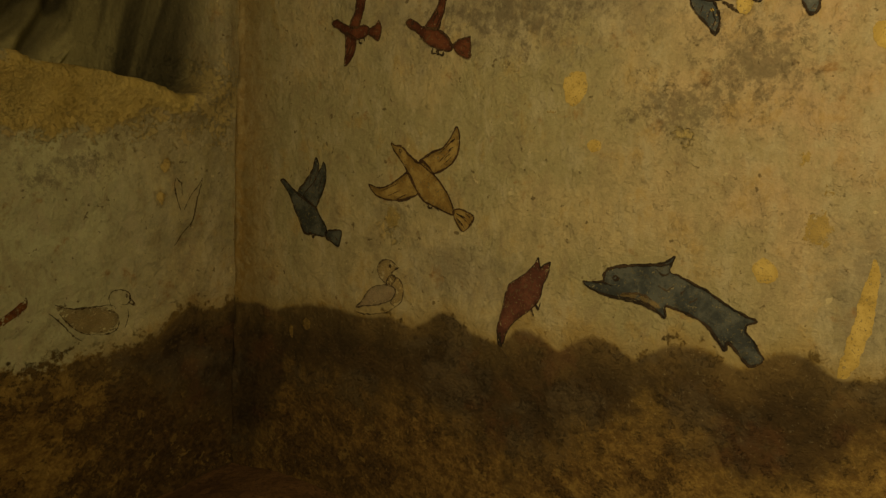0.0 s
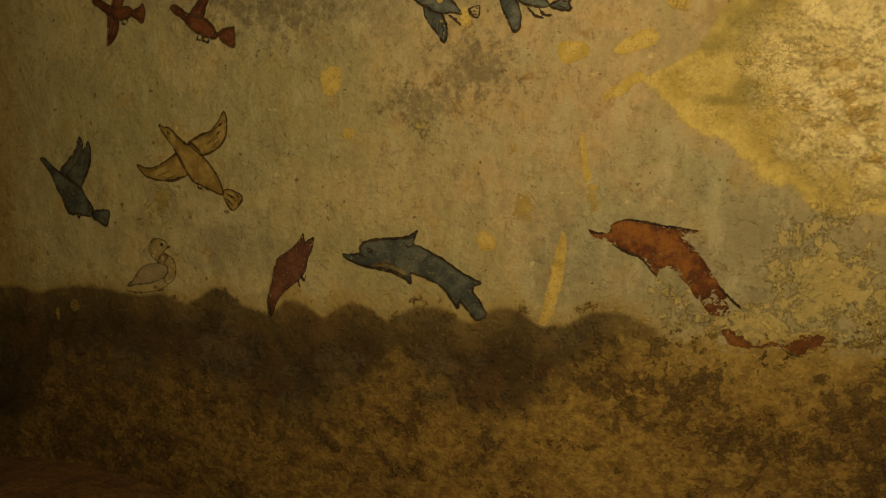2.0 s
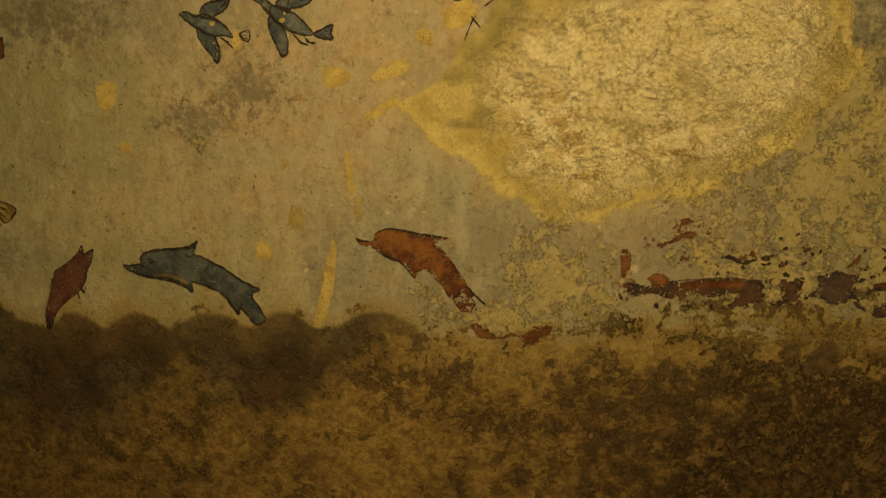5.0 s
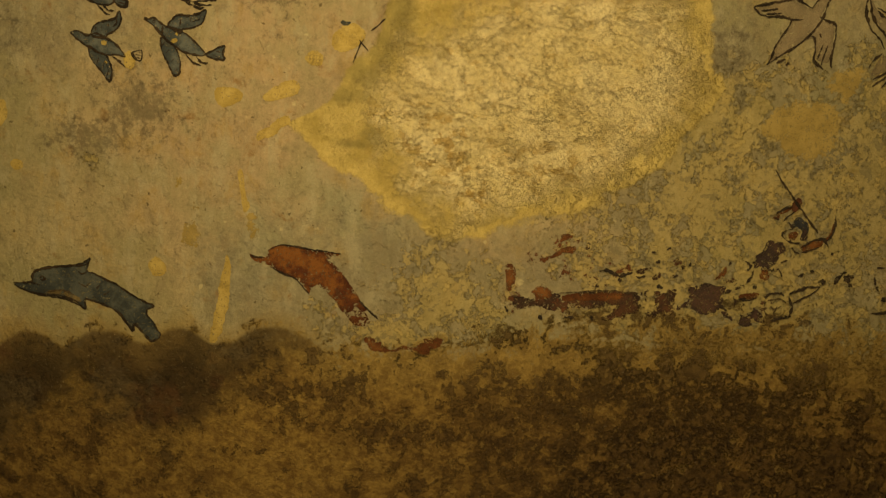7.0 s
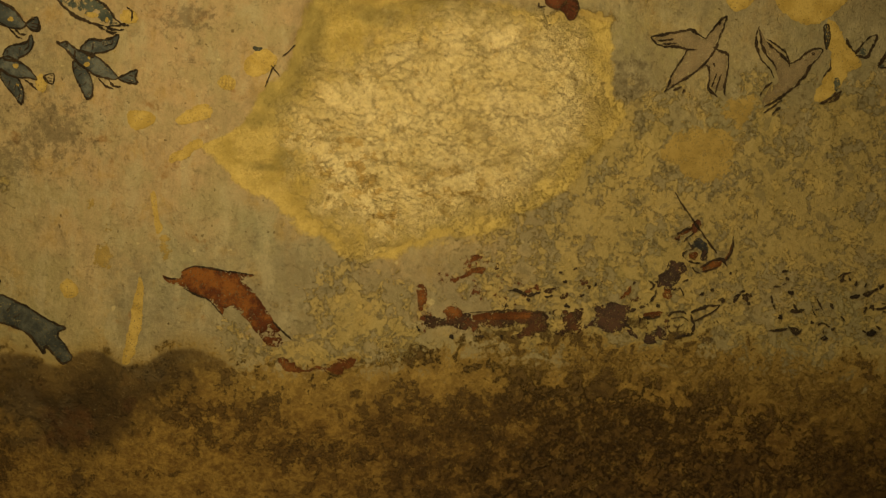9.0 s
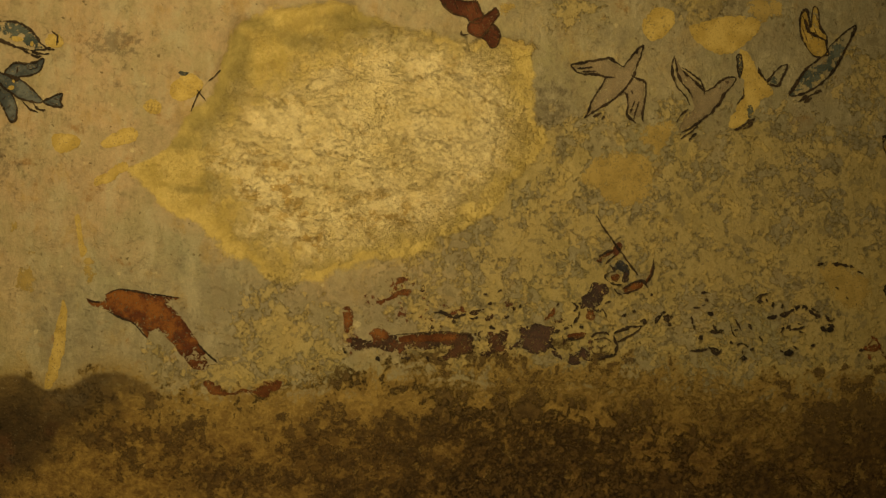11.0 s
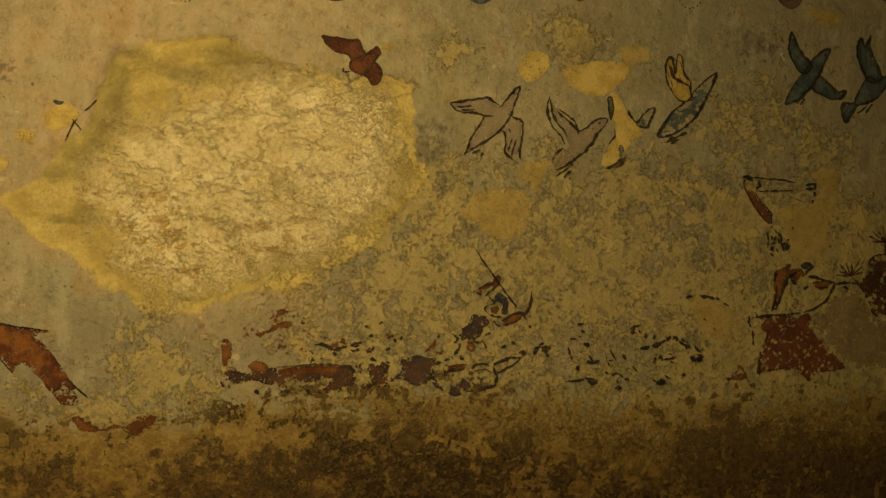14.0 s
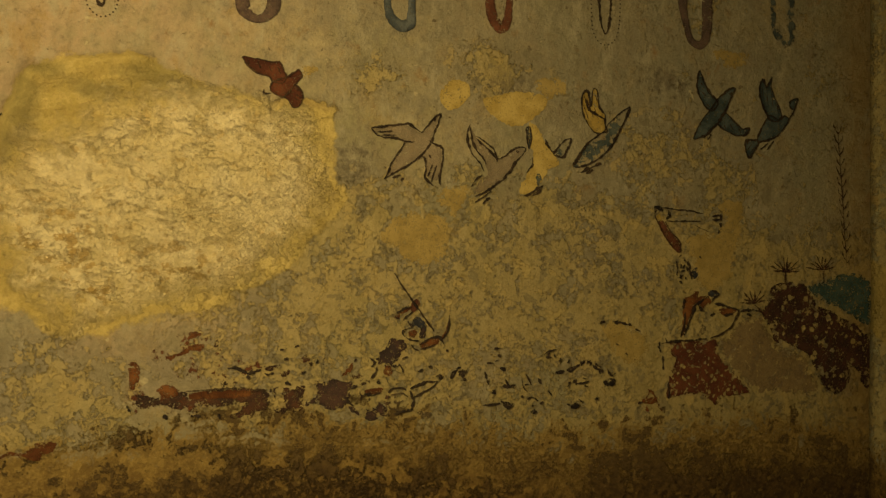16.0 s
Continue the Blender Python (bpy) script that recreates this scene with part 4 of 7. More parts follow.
figure("plaster_patch", "irregular ochre mortar repair in the painted plaster", "plaster patch", 2.972, 1.402, [("rag", "patch", PATCHTHIN, 2.8, [(-5.5, -0.1), (-2.2, 1.6), (0.6, 1.4), (4.1, 1.7), (4.9, 0.2), (1.0, -2.9), (-2.6, -1.6)])], group="plaster patches")
figure("plaster_patch", "small round ochre mortar fill in the plaster", "plaster patch", 2.085, 1.250, [("rag", "patch", PATCHTHIN, 1.6, [(-1.1, 0.2), (-0.1, 1.7), (1.0, 0.7), (0.8, -1.1), (-0.5, -1.5)])], group="plaster patches")
figure("plaster_patch", "faint yellowish stain on the tan plaster", "plaster patch", 0.464, 0.653, [("rag", "patch", STAIN, 2.0, [(-2.6, -0.3), (-1.6, 2.3), (0.5, 3.1), (2.3, 1.6), (2.5, -0.9), (0.7, -3.2), (-1.8, -2.4)])], group="plaster patches")
figure("plaster_patch", "faint yellowish stain on the tan plaster", "plaster patch", 0.806, 0.854, [("rag", "patch", STAIN, 2.0, [(-1.1, -0.0), (-0.7, 0.6), (0.2, 0.8), (1.0, 0.3), (1.2, -0.3), (0.4, -0.9), (-0.8, -0.6)])], group="plaster patches")
figure("plaster_patch", "faint yellowish stain on the tan plaster", "plaster patch", 0.685, 0.807, [("rag", "patch", STAIN, 2.0, [(-0.8, -0.1), (-0.5, 0.5), (0.2, 0.6), (0.7, 0.3), (0.8, -0.3), (0.3, -0.8), (-0.5, -0.6)])], group="plaster patches")
figure("plaster_patch", "faint yellowish stain on the tan plaster", "plaster patch", 0.798, 0.712, [("rag", "patch", STAIN, 2.0, [(-1.0, -0.1), (-0.6, 0.9), (0.1, 1.1), (0.8, 0.6), (0.9, -0.3), (0.3, -1.2), (-0.7, -0.9)])], group="plaster patches")
figure("plaster_patch", "faint yellowish stain on the tan plaster", "plaster patch", 1.021, 0.816, [("rag", "patch", STAIN, 2.0, [(-1.1, -0.1), (-0.7, 1.0), (0.1, 1.3), (0.9, 0.6), (1.1, -0.5), (0.4, -1.4), (-0.7, -1.0)])], group="plaster patches")
figure("plaster_patch", "faint yellowish stain on the tan plaster", "plaster patch", 1.187, 0.780, [("rag", "patch", STAIN, 2.0, [(-0.7, -0.1), (-0.4, 0.7), (0.1, 0.9), (0.6, 0.4), (0.7, -0.3), (0.3, -1.0), (-0.4, -0.7)])], group="plaster patches")
figure("painted_bird", "small red-brown bird painted in flight with dark outlines", "painted bird", 0.375, 1.021, [
    ("fill", "body", RED, 1.6, [(-6.4, 1.7), (-5.0, 2.2), (-3.6, 1.5), (-1.8, 0.7), (0.3, 0.4), (2.3, 0.5), (3.5, -0.1), (3.3, -1.2), (1.7, -1.9), (-0.5, -1.9), (-2.7, -0.7), (-4.5, 0.3), (-5.7, 0.9)]),
    ("fill", "wing", RED, 1.6, [(-1.6, 0.6), (-0.3, 2.9), (0.3, 5.5), (0.7, 6.9), (2.4, 6.3), (2.2, 3.7), (1.3, 1.5), (0.6, 0.2)]),
    ("fill", "wing", RED, 1.6, [(-2.6, -0.7), (-2.6, -4.0), (-3.0, -6.9), (-1.3, -5.9), (-0.2, -4.0), (-0.0, -1.8)]),
    ("fill", "tail", RED, 1.6, [(3.3, -0.3), (4.9, 0.2), (5.9, 1.1), (6.5, -0.4), (5.9, -2.6), (4.6, -1.9), (3.3, -1.3)]),
    ("line", "foot", INK, 1.6, [(1.1, -1.9), (1.0, -2.7), (1.9, -2.8)]),
    ("line", "foot", INK, 1.6, [(2.2, -2.0), (2.4, -2.6)]),
    ("line", "feather_line", INK, 1.0, [(-0.9, -2.8), (-1.9, -4.6), (-2.3, -6.0)]),
], wall="back", group="red birds")
figure("painted_bird", "red-brown bird painted in flight with fan tail and dark outlines", "painted bird", 0.573, 1.008, [
    ("fill", "body", RED, 1.8, [(-7.2, 1.5), (-6.1, 2.0), (-4.8, 1.3), (-3.3, 0.3), (-0.7, -0.1), (1.0, -1.0), (2.4, -2.3), (3.2, -3.8), (2.6, -4.4), (0.4, -3.9), (-2.0, -3.0), (-3.6, -1.5), (-5.0, -0.3), (-6.3, 0.4)]),
    ("fill", "wing", RED, 1.8, [(-2.8, 0.1), (-1.2, 2.1), (0.1, 4.0), (0.7, 5.9), (1.8, 5.7), (1.5, 3.1), (0.8, 1.2), (0.0, -0.3)]),
    ("fill", "tail", RED, 1.8, [(3.4, -3.4), (4.6, -2.6), (6.4, -2.3), (7.0, -2.3), (7.1, -4.2), (6.8, -5.9), (5.1, -5.3), (3.9, -4.4)]),
    ("line", "foot", INK, 2.4, [(-0.9, -3.4), (-1.1, -4.4), (-0.3, -4.7)]),
    ("line", "foot", INK, 2.4, [(0.3, -3.9), (-0.0, -4.7), (1.2, -4.9), (1.4, -4.3)]),
    ("line", "eye", INK, 1.6, [(-6.1, 1.1), (-5.9, 1.4), (-5.5, 1.1), (-5.9, 0.9), (-6.1, 1.1)]),
    ("line", "feather_line", INK, 1.0, [(-1.0, 0.9), (0.0, 2.6)]),
    ("line", "feather_line", INK, 1.0, [(-0.2, 0.2), (0.8, 2.1)]),
], wall="back", group="red birds")
figure("painted_bird", "dark blue-grey bird painted diving with both wings raised", "painted bird", 0.24, 0.673, [
    ("fill", "body", SLATE, 1.8, [(-8.9, 4.0), (-7.8, 4.3), (-6.0, 2.9), (-4.0, 1.6), (-1.2, 0.4), (1.4, -1.2), (2.9, -3.1), (4.7, -5.7), (4.3, -7.4), (2.0, -7.4), (-0.1, -7.2), (-1.8, -7.2), (-3.1, -5.2), (-4.8, -2.1), (-6.3, 1.0), (-7.3, 2.2)]),
    ("fill", "wing", SLATE, 1.8, [(-3.8, 1.5), (-1.1, 4.3), (1.0, 6.8), (1.9, 9.3), (2.8, 8.0), (2.6, 6.3), (3.6, 7.3), (4.2, 8.4), (4.9, 6.9), (4.7, 4.5), (3.8, 2.1), (2.5, -0.2), (1.6, -1.4), (-1.3, -0.0)]),
    ("fill", "tail", SLATE, 1.8, [(4.6, -6.4), (6.9, -5.8), (8.9, -5.9), (8.7, -7.8), (8.0, -9.3), (6.1, -8.4), (4.6, -7.6)]),
    ("line", "feather_line", INK, 1.4, [(-2.8, -0.2), (-1.0, 2.1), (1.4, 4.1), (2.8, 6.2)]),
    ("line", "foot", INK, 2.6, [(-1.4, -6.8), (-0.9, -7.5), (0.1, -7.0)]),
    ("line", "foot", INK, 2.6, [(0.3, -7.0), (0.8, -7.9), (1.6, -7.1)]),
], wall="back", group="")
figure("painted_bird", "large ochre yellow bird painted with spread wings and outlined feathers", "painted bird", 0.532, 0.733, [
    ("fill", "body", OCHRE, 1.8, [(-6.7, 6.5), (-5.5, 6.0), (-4.4, 6.0), (-3.3, 5.2), (-1.8, 3.9), (-0.1, 2.9), (1.3, 3.0), (2.8, 1.7), (3.6, 0.6), (4.9, -0.6), (6.8, -2.9), (7.8, -5.0), (8.1, -6.6), (5.9, -6.1), (3.7, -5.3), (1.3, -4.5), (-0.4, -2.7), (-1.9, -0.4), (-3.0, 1.5), (-4.4, 3.4), (-5.8, 4.9)]),
    ("fill", "wing", OCHRE, 1.8, [(0.2, 3.0), (2.0, 4.2), (3.6, 5.1), (5.4, 5.7), (7.0, 7.2), (8.5, 9.6), (9.2, 8.0), (9.1, 5.5), (8.1, 3.4), (6.4, 2.0), (3.6, 0.9), (1.9, 1.7)]),
    ("fill", "wing", OCHRE, 1.8, [(-2.5, 0.9), (-4.8, -0.3), (-7.2, -1.7), (-9.8, -2.4), (-12.5, -1.8), (-11.3, -3.5), (-9.6, -4.3), (-7.0, -4.7), (-3.9, -4.5), (-1.4, -3.7), (-0.3, -3.0), (-1.4, -0.8)]),
    ("fill", "tail", OCHRE, 1.8, [(8.2, -5.7), (9.7, -5.5), (12.4, -6.5), (12.3, -7.7), (10.4, -9.6), (9.1, -8.4), (8.2, -7.0)]),
    ("line", "feather_line", INK, 1.2, [(7.3, 6.8), (8.2, 7.4)]),
    ("line", "feather_line", INK, 1.2, [(6.7, 5.1), (7.9, 6.0)]),
    ("line", "feather_line", INK, 1.2, [(5.9, 3.6), (7.3, 4.7)]),
    ("line", "feather_line", INK, 1.2, [(8.8, -6.3), (11.1, -7.2)]),
    ("line", "feather_line", INK, 1.2, [(8.8, -7.1), (10.4, -8.5)]),
    ("line", "eye", INK, 1.6, [(-4.7, 5.2), (-4.4, 5.4), (-4.0, 5.1), (-4.4, 4.8), (-4.7, 5.2)]),
    ("line", "foot", INK, 3, [(2.2, -4.9), (2.6, -5.7), (3.4, -5.4)]),
    ("line", "foot", INK, 2, [(4.2, -5.3), (4.9, -6.1)]),
], wall="back", group="")
figure("painted_duck", "outlined ochre duck painted above the brown wave band", "painted duck", 0.43, 0.505, [
    ("fill", "head", OCHREFADE, 1.4, [(5.1, 4.6), (3.8, 5.7), (2.0, 6.0), (0.4, 5.2), (-0.2, 3.8), (0.3, 2.3), (1.7, 1.2), (3.2, 0.6), (4.6, 2.6), (3.5, 3.3), (4.4, 4.2)]),
    ("fill", "breast", OCHREFADE, 1.4, [(3.2, 2.9), (5.4, 2.4), (6.5, 0.5), (6.1, -1.9), (4.6, -3.3), (3.2, -2.6), (4.6, -0.4), (3.8, 0.6), (2.0, 0.9)]),
    ("fill", "body", WASH, 1.4, [(2.3, 1.0), (-1.0, 0.1), (-3.1, -1.4), (-4.3, -3.3), (-6.2, -5.0), (-3.6, -4.3), (0.2, -3.6), (3.5, -2.0), (4.6, -0.4), (3.8, 0.6)]),
    ("line", "wing_line", INKFADE, 1.4, [(-6.6, -5.9), (-3.6, -6.1), (-0.5, -5.6), (2.4, -4.8), (4.6, -3.3)]),
    ("line", "eye", INK, 1.6, [(2.8, 4.9), (3.3, 5.1), (3.2, 4.6), (2.8, 4.9)]),
    ("line", "bill", INK, 1.6, [(4.4, 4.5), (5.5, 4.8), (4.4, 4.2)]),
], wall="back", group="")
figure("painted_fish", "small dull red fish painted diving head first", "painted fish", 0.763, 0.508, [
    ("fill", "body", PURPLE, 1.0, [(-4.8, -7.3), (-5.1, -4.2), (-4.4, -1.4), (-3.8, 1.3), (-3.0, 4.0), (-1.3, 5.3), (0.4, 6.6), (2.0, 8.3), (2.8, 9.6), (3.2, 7.8), (3.8, 8.3), (5.1, 9.0), (4.7, 6.9), (3.9, 4.9), (3.3, 2.4), (2.5, 1.1), (1.1, -0.3), (-0.7, -1.7), (-2.2, -3.2), (-3.3, -5.2), (-3.8, -7.0)]),
    ("line", "beak", INK, 3.5, [(-4.5, -4.9), (-4.5, -6.5), (-4.2, -7.7)]),
    ("line", "beak", INKFADE, 1.4, [(-4.5, -7.7), (-3.5, -8.7), (-2.9, -9.4), (-4.0, -9.6)]),
    ("line", "fin", INK, 1.8, [(1.7, 0.5), (2.2, -1.0)]),
    ("line", "fin", INK, 1.8, [(2.5, 1.5), (3.1, 0.4), (3.5, 1.7)]),
], wall="back", group="")
figure("painted_dolphin", "blue-grey dolphin painted leaping over a brown wave", "painted dolphin", 1.017, 0.553, [
    ("fill", "body", DOLPHIN, 1.8, [(-14.3, 2.0), (-12.9, 2.0), (-11.6, 2.1), (-10.7, 2.4), (-10.6, 3.3), (-10.1, 4.4), (-8.7, 5.1), (-6.8, 5.5), (-4.6, 5.8), (-2.3, 6.2), (-0.6, 6.7), (0.7, 7.6), (0.3, 6.4), (0.1, 5.1), (1.7, 4.6), (3.4, 3.8), (5.4, 3.1), (7.3, 1.9), (9.4, 0.8), (11.4, -0.2), (13.0, -0.8), (11.6, -1.6), (11.7, -2.8), (12.8, -3.9), (13.7, -5.4), (14.3, -6.2), (13.8, -7.1), (12.5, -7.6), (11.0, -6.3), (9.3, -4.5), (8.9, -5.9), (8.2, -5.1), (7.5, -4.2), (6.4, -2.8), (4.6, -1.7), (2.5, -0.9), (0.7, -0.5), (-0.4, -0.4), (-0.3, -2.2), (-1.2, -1.7), (-2.4, -0.7), (-4.2, -0.1), (-6.6, 0.1), (-8.0, 0.1), (-10.4, 0.3), (-12.9, 0.9)]),
    ("line", "eye", INK, 1.8, [(-9.1, 3.1), (-8.6, 3.6), (-8.1, 3.2), (-8.6, 2.8), (-9.1, 3.1)]),
    ("line", "mouth", INK, 1.2, [(-10.7, 2.2), (-9.0, 1.8)]),
    ("line", "belly_line", INKFADE, 2.0, [(-7.5, 0.7), (-4.8, 1.1), (-2.5, 0.4)]),
    ("line", "fin_line", INK, 1.6, [(-2.3, 5.4), (-0.9, 4.6), (0.1, 5.1)]),
    ("line", "scale_line", INKFADE, 1.3, [(-1.7, 2.8), (-0.3, 2.2), (0.9, 3.1)]),
    ("line", "scale_line", INKFADE, 1.3, [(1.8, 1.9), (2.6, 2.6)]),
    ("line", "scale_line", INKFADE, 1.3, [(3.2, 0.7), (4.4, 1.6)]),
    ("line", "outline_stroke", INK, 2.0, [(0.7, 7.6), (0.0, 6.5), (-2.3, 6.0), (-6.8, 5.4), (-9.2, 4.8), (-10.4, 3.9)]),
    ("line", "outline_stroke", INK, 2.0, [(1.7, 4.6), (5.6, 2.9), (9.8, 0.6), (13.0, -0.6)]),
    ("line", "outline_stroke", INK, 2.0, [(-14.1, 1.6), (-11.4, 0.5), (-8.0, -0.1), (-3.8, -0.5), (-0.4, -2.0)]),
    ("line", "outline_stroke", INK, 2.0, [(6.6, -3.0), (8.8, -5.9)]),
    ("rag", "belly", OCHREFADE, 1.4, [(-8.4, 0.6), (-6.1, 1.1), (-3.8, 0.8), (-1.5, -0.3), (-1.0, -1.1), (-3.3, -0.4), (-6.5, 0.1)]),
], wall="back", group="")
figure("painted_dolphin", "rust red dolphin painted leaping with its tail worn away", "painted dolphin", 1.45, 0.606, [
    ("fill", "body", RUST, 0, [(-12.4, 5.1), (-11.2, 4.8), (-9.9, 4.6), (-9.0, 5.0), (-8.8, 6.0), (-7.7, 6.8), (-5.8, 7.2), (-3.5, 7.2), (-1.1, 6.8), (1.6, 6.6), (3.4, 6.4), (4.9, 6.3), (4.2, 5.8), (2.5, 5.0), (3.4, 4.4), (5.1, 2.9), (6.4, 1.1), (7.7, -0.5), (8.9, -2.4), (10.2, -4.0), (9.4, -4.5), (8.2, -3.8), (7.6, -4.3), (5.8, -4.9), (4.5, -3.2), (3.1, -1.9), (1.5, -0.5), (0.2, -0.2), (-0.5, -0.7), (-0.9, -1.7), (-1.9, -0.9), (-3.5, 0.9), (-5.4, 1.7), (-7.2, 2.3), (-8.4, 3.1), (-9.8, 3.4), (-11.5, 4.0)]),
    ("line", "outline_stroke", INK, 1.6, [(-8.8, 6.0), (-7.5, 6.8), (-5.4, 7.2), (-1.1, 6.7), (4.9, 6.3)]),
    ("line", "outline_stroke", INK, 1.6, [(-8.4, 2.9), (-5.4, 1.7), (-3.3, 0.8), (-0.8, -1.8)]),
    ("line", "outline_stroke", INK, 1.8, [(8.7, -2.3), (10.7, -4.2), (12.5, -5.7)]),
    ("line", "mouth", INK, 1.4, [(-12.2, 5.0), (-10.9, 4.6), (-9.7, 4.6)]),
    ("fill", "tail_remnant", RUSTFLECK, 0, [(6.1, -4.7), (7.6, -4.3), (9.9, -4.6), (10.9, -6.7), (9.2, -7.3), (7.4, -6.8)]),
], wall="back", group="")
figure("paint_remnant", "worn streak of red-brown paint remaining on ochre plaster", "paint remnant", 1.615, 0.501, [
    ("rag", "streak", RUSTWORN, 2.6, [(-6.6, 0.8), (-5.8, 1.3), (-4.6, 0.7), (-2.6, -0.3), (-1.4, -0.9), (0.9, 0.1), (2.9, -0.2), (4.7, 1.5), (7.5, 1.9), (7.9, 0.7), (5.7, -1.2), (2.9, -1.2), (0.9, -0.7), (-1.4, -1.5), (-3.8, -1.6), (-5.8, -0.5)]),
], wall="back", group="")
figure("painted_bird", "blue-grey bird painted flying, its tail partly flaked away", "painted bird", 1.055, 1.02, [
    ("fill", "body", BLUE, 1.8, [(-6.5, 2.2), (-5.2, 2.5), (-3.9, 1.8), (-2.9, 1.9), (-1.9, 2.2), (-0.2, 1.6), (1.5, 0.8), (2.9, -0.6), (3.6, -1.7), (2.1, -1.4), (-0.0, -1.5), (-1.6, -1.2), (-2.9, -0.4), (-4.4, 0.4), (-5.7, 1.3)]),
    ("fill", "wing", BLUE, 1.8, [(-2.7, 1.9), (-2.4, 3.3), (-1.3, 4.2), (0.5, 4.6), (1.8, 5.2), (2.5, 6.3), (2.8, 5.0), (2.2, 3.4), (1.2, 2.6), (0.2, 2.0), (-0.2, 1.5), (-1.6, 1.5)]),
    ("fill", "wing", BLUE, 1.8, [(-3.1, -0.1), (-3.1, -1.7), (-2.1, -3.2), (-0.8, -4.5), (0.6, -6.3), (1.1, -4.7), (0.8, -3.2), (-0.0, -1.6), (-1.6, -1.0)]),
    ("line", "foot", INK, 2, [(1.2, -1.7), (2.6, -2.6), (3.6, -3.5)]),
    ("line", "feather_line", INK, 1.2, [(1.2, 3.4), (2.2, 4.4)]),
    ("line", "feather_line", INK, 1.2, [(-0.2, -2.6), (0.6, -4.3)]),
    ("fill", "tail", BLUEWORN, 1.6, [(4.9, -0.8), (6.6, -0.4), (6.4, -2.2), (5.4, -1.8)]),
    ("rag", "loss", PATCH, 1.6, [(3.1, -2.3), (3.6, -0.9), (4.5, -0.5), (5.3, -1.3), (5.4, -2.7), (4.6, -3.9), (3.5, -3.5)]),
    ("rag", "loss", PATCH, 1.4, [(-1.0, 0.5), (-0.8, 0.9), (-0.4, 1.0), (-0.0, 0.8), (0.0, 0.4), (-0.4, 0.0), (-0.9, 0.2)]),
    ("rag", "loss", PATCH, 1.0, [(-0.5, -2.8), (-0.4, -2.6), (-0.1, -2.6), (0.1, -2.7), (0.1, -2.8), (-0.1, -3.0), (-0.4, -2.9)]),
], wall="back", group="blue-grey birds")
figure("painted_bird", "blue-grey bird painted flying with fan tail spread", "painted bird", 1.199, 1.035, [
    ("fill", "body", BLUE, 2, [(-7.3, 3.8), (-6.4, 3.7), (-5.7, 4.0), (-4.6, 3.4), (-3.6, 2.7), (-3.1, 2.6), (-1.5, 2.2), (0.0, 1.6), (1.6, 0.5), (3.1, -1.0), (3.9, -1.8), (3.2, -2.2), (1.3, -2.0), (-0.5, -1.6), (-1.8, -0.7), (-3.1, -0.1), (-4.1, 1.1), (-5.4, 2.3), (-6.4, 3.1)]),
    ("fill", "wing", BLUE, 2, [(-3.1, 2.7), (-2.1, 4.1), (-1.1, 4.8), (0.5, 4.6), (2.5, 5.1), (3.9, 5.9), (3.6, 4.4), (2.9, 3.2), (1.2, 2.5), (-0.3, 2.2), (-0.8, 1.6)]),
    ("fill", "wing", BLUE, 2, [(-4.1, 0.7), (-4.3, -0.8), (-3.9, -2.2), (-3.0, -3.8), (-1.8, -5.9), (-0.8, -5.5), (-0.7, -3.4), (-1.2, -1.7), (-2.4, -0.3)]),
    ("fill", "tail", BLUE, 2, [(3.9, -1.9), (5.4, -1.1), (7.3, -0.2), (7.1, -1.6), (7.3, -2.7), (5.4, -2.6)]),
    ("line", "foot", INK, 2.2, [(0.4, -2.2), (1.6, -3.3), (3.2, -4.0)]),
    ("line", "foot", INK, 2.2, [(2.3, -2.3), (3.2, -3.4), (4.4, -3.4)]),
    ("line", "collar", INK, 2.4, [(-3.9, 2.6), (-4.1, 1.2)]),
    ("line", "eye", INK, 1.4, [(-5.8, 3.4), (-5.5, 3.6), (-5.3, 3.3), (-5.6, 3.1), (-5.8, 3.4)]),
    ("line", "feather_line", INK, 1.2, [(1.2, 3.5), (2.9, 4.2)]),
    ("rag", "loss", PATCH, 1.4, [(-2.4, 0.2), (-2.2, 0.5), (-1.8, 0.6), (-1.4, 0.4), (-1.4, 0.1), (-1.7, -0.2), (-2.3, -0.1)]),
    ("rag", "loss", PATCH, 1.0, [(-1.7, 1.3), (-1.6, 1.5), (-1.3, 1.6), (-1.1, 1.5), (-1.1, 1.2), (-1.3, 1.0), (-1.6, 1.1)]),
    ("rag", "loss", PATCHTHIN, 1.4, [(2.7, 3.1), (2.9, 3.5), (3.4, 3.7), (3.9, 3.4), (3.9, 2.9), (3.5, 2.5), (2.9, 2.6)]),
], wall="back", group="blue-grey birds")
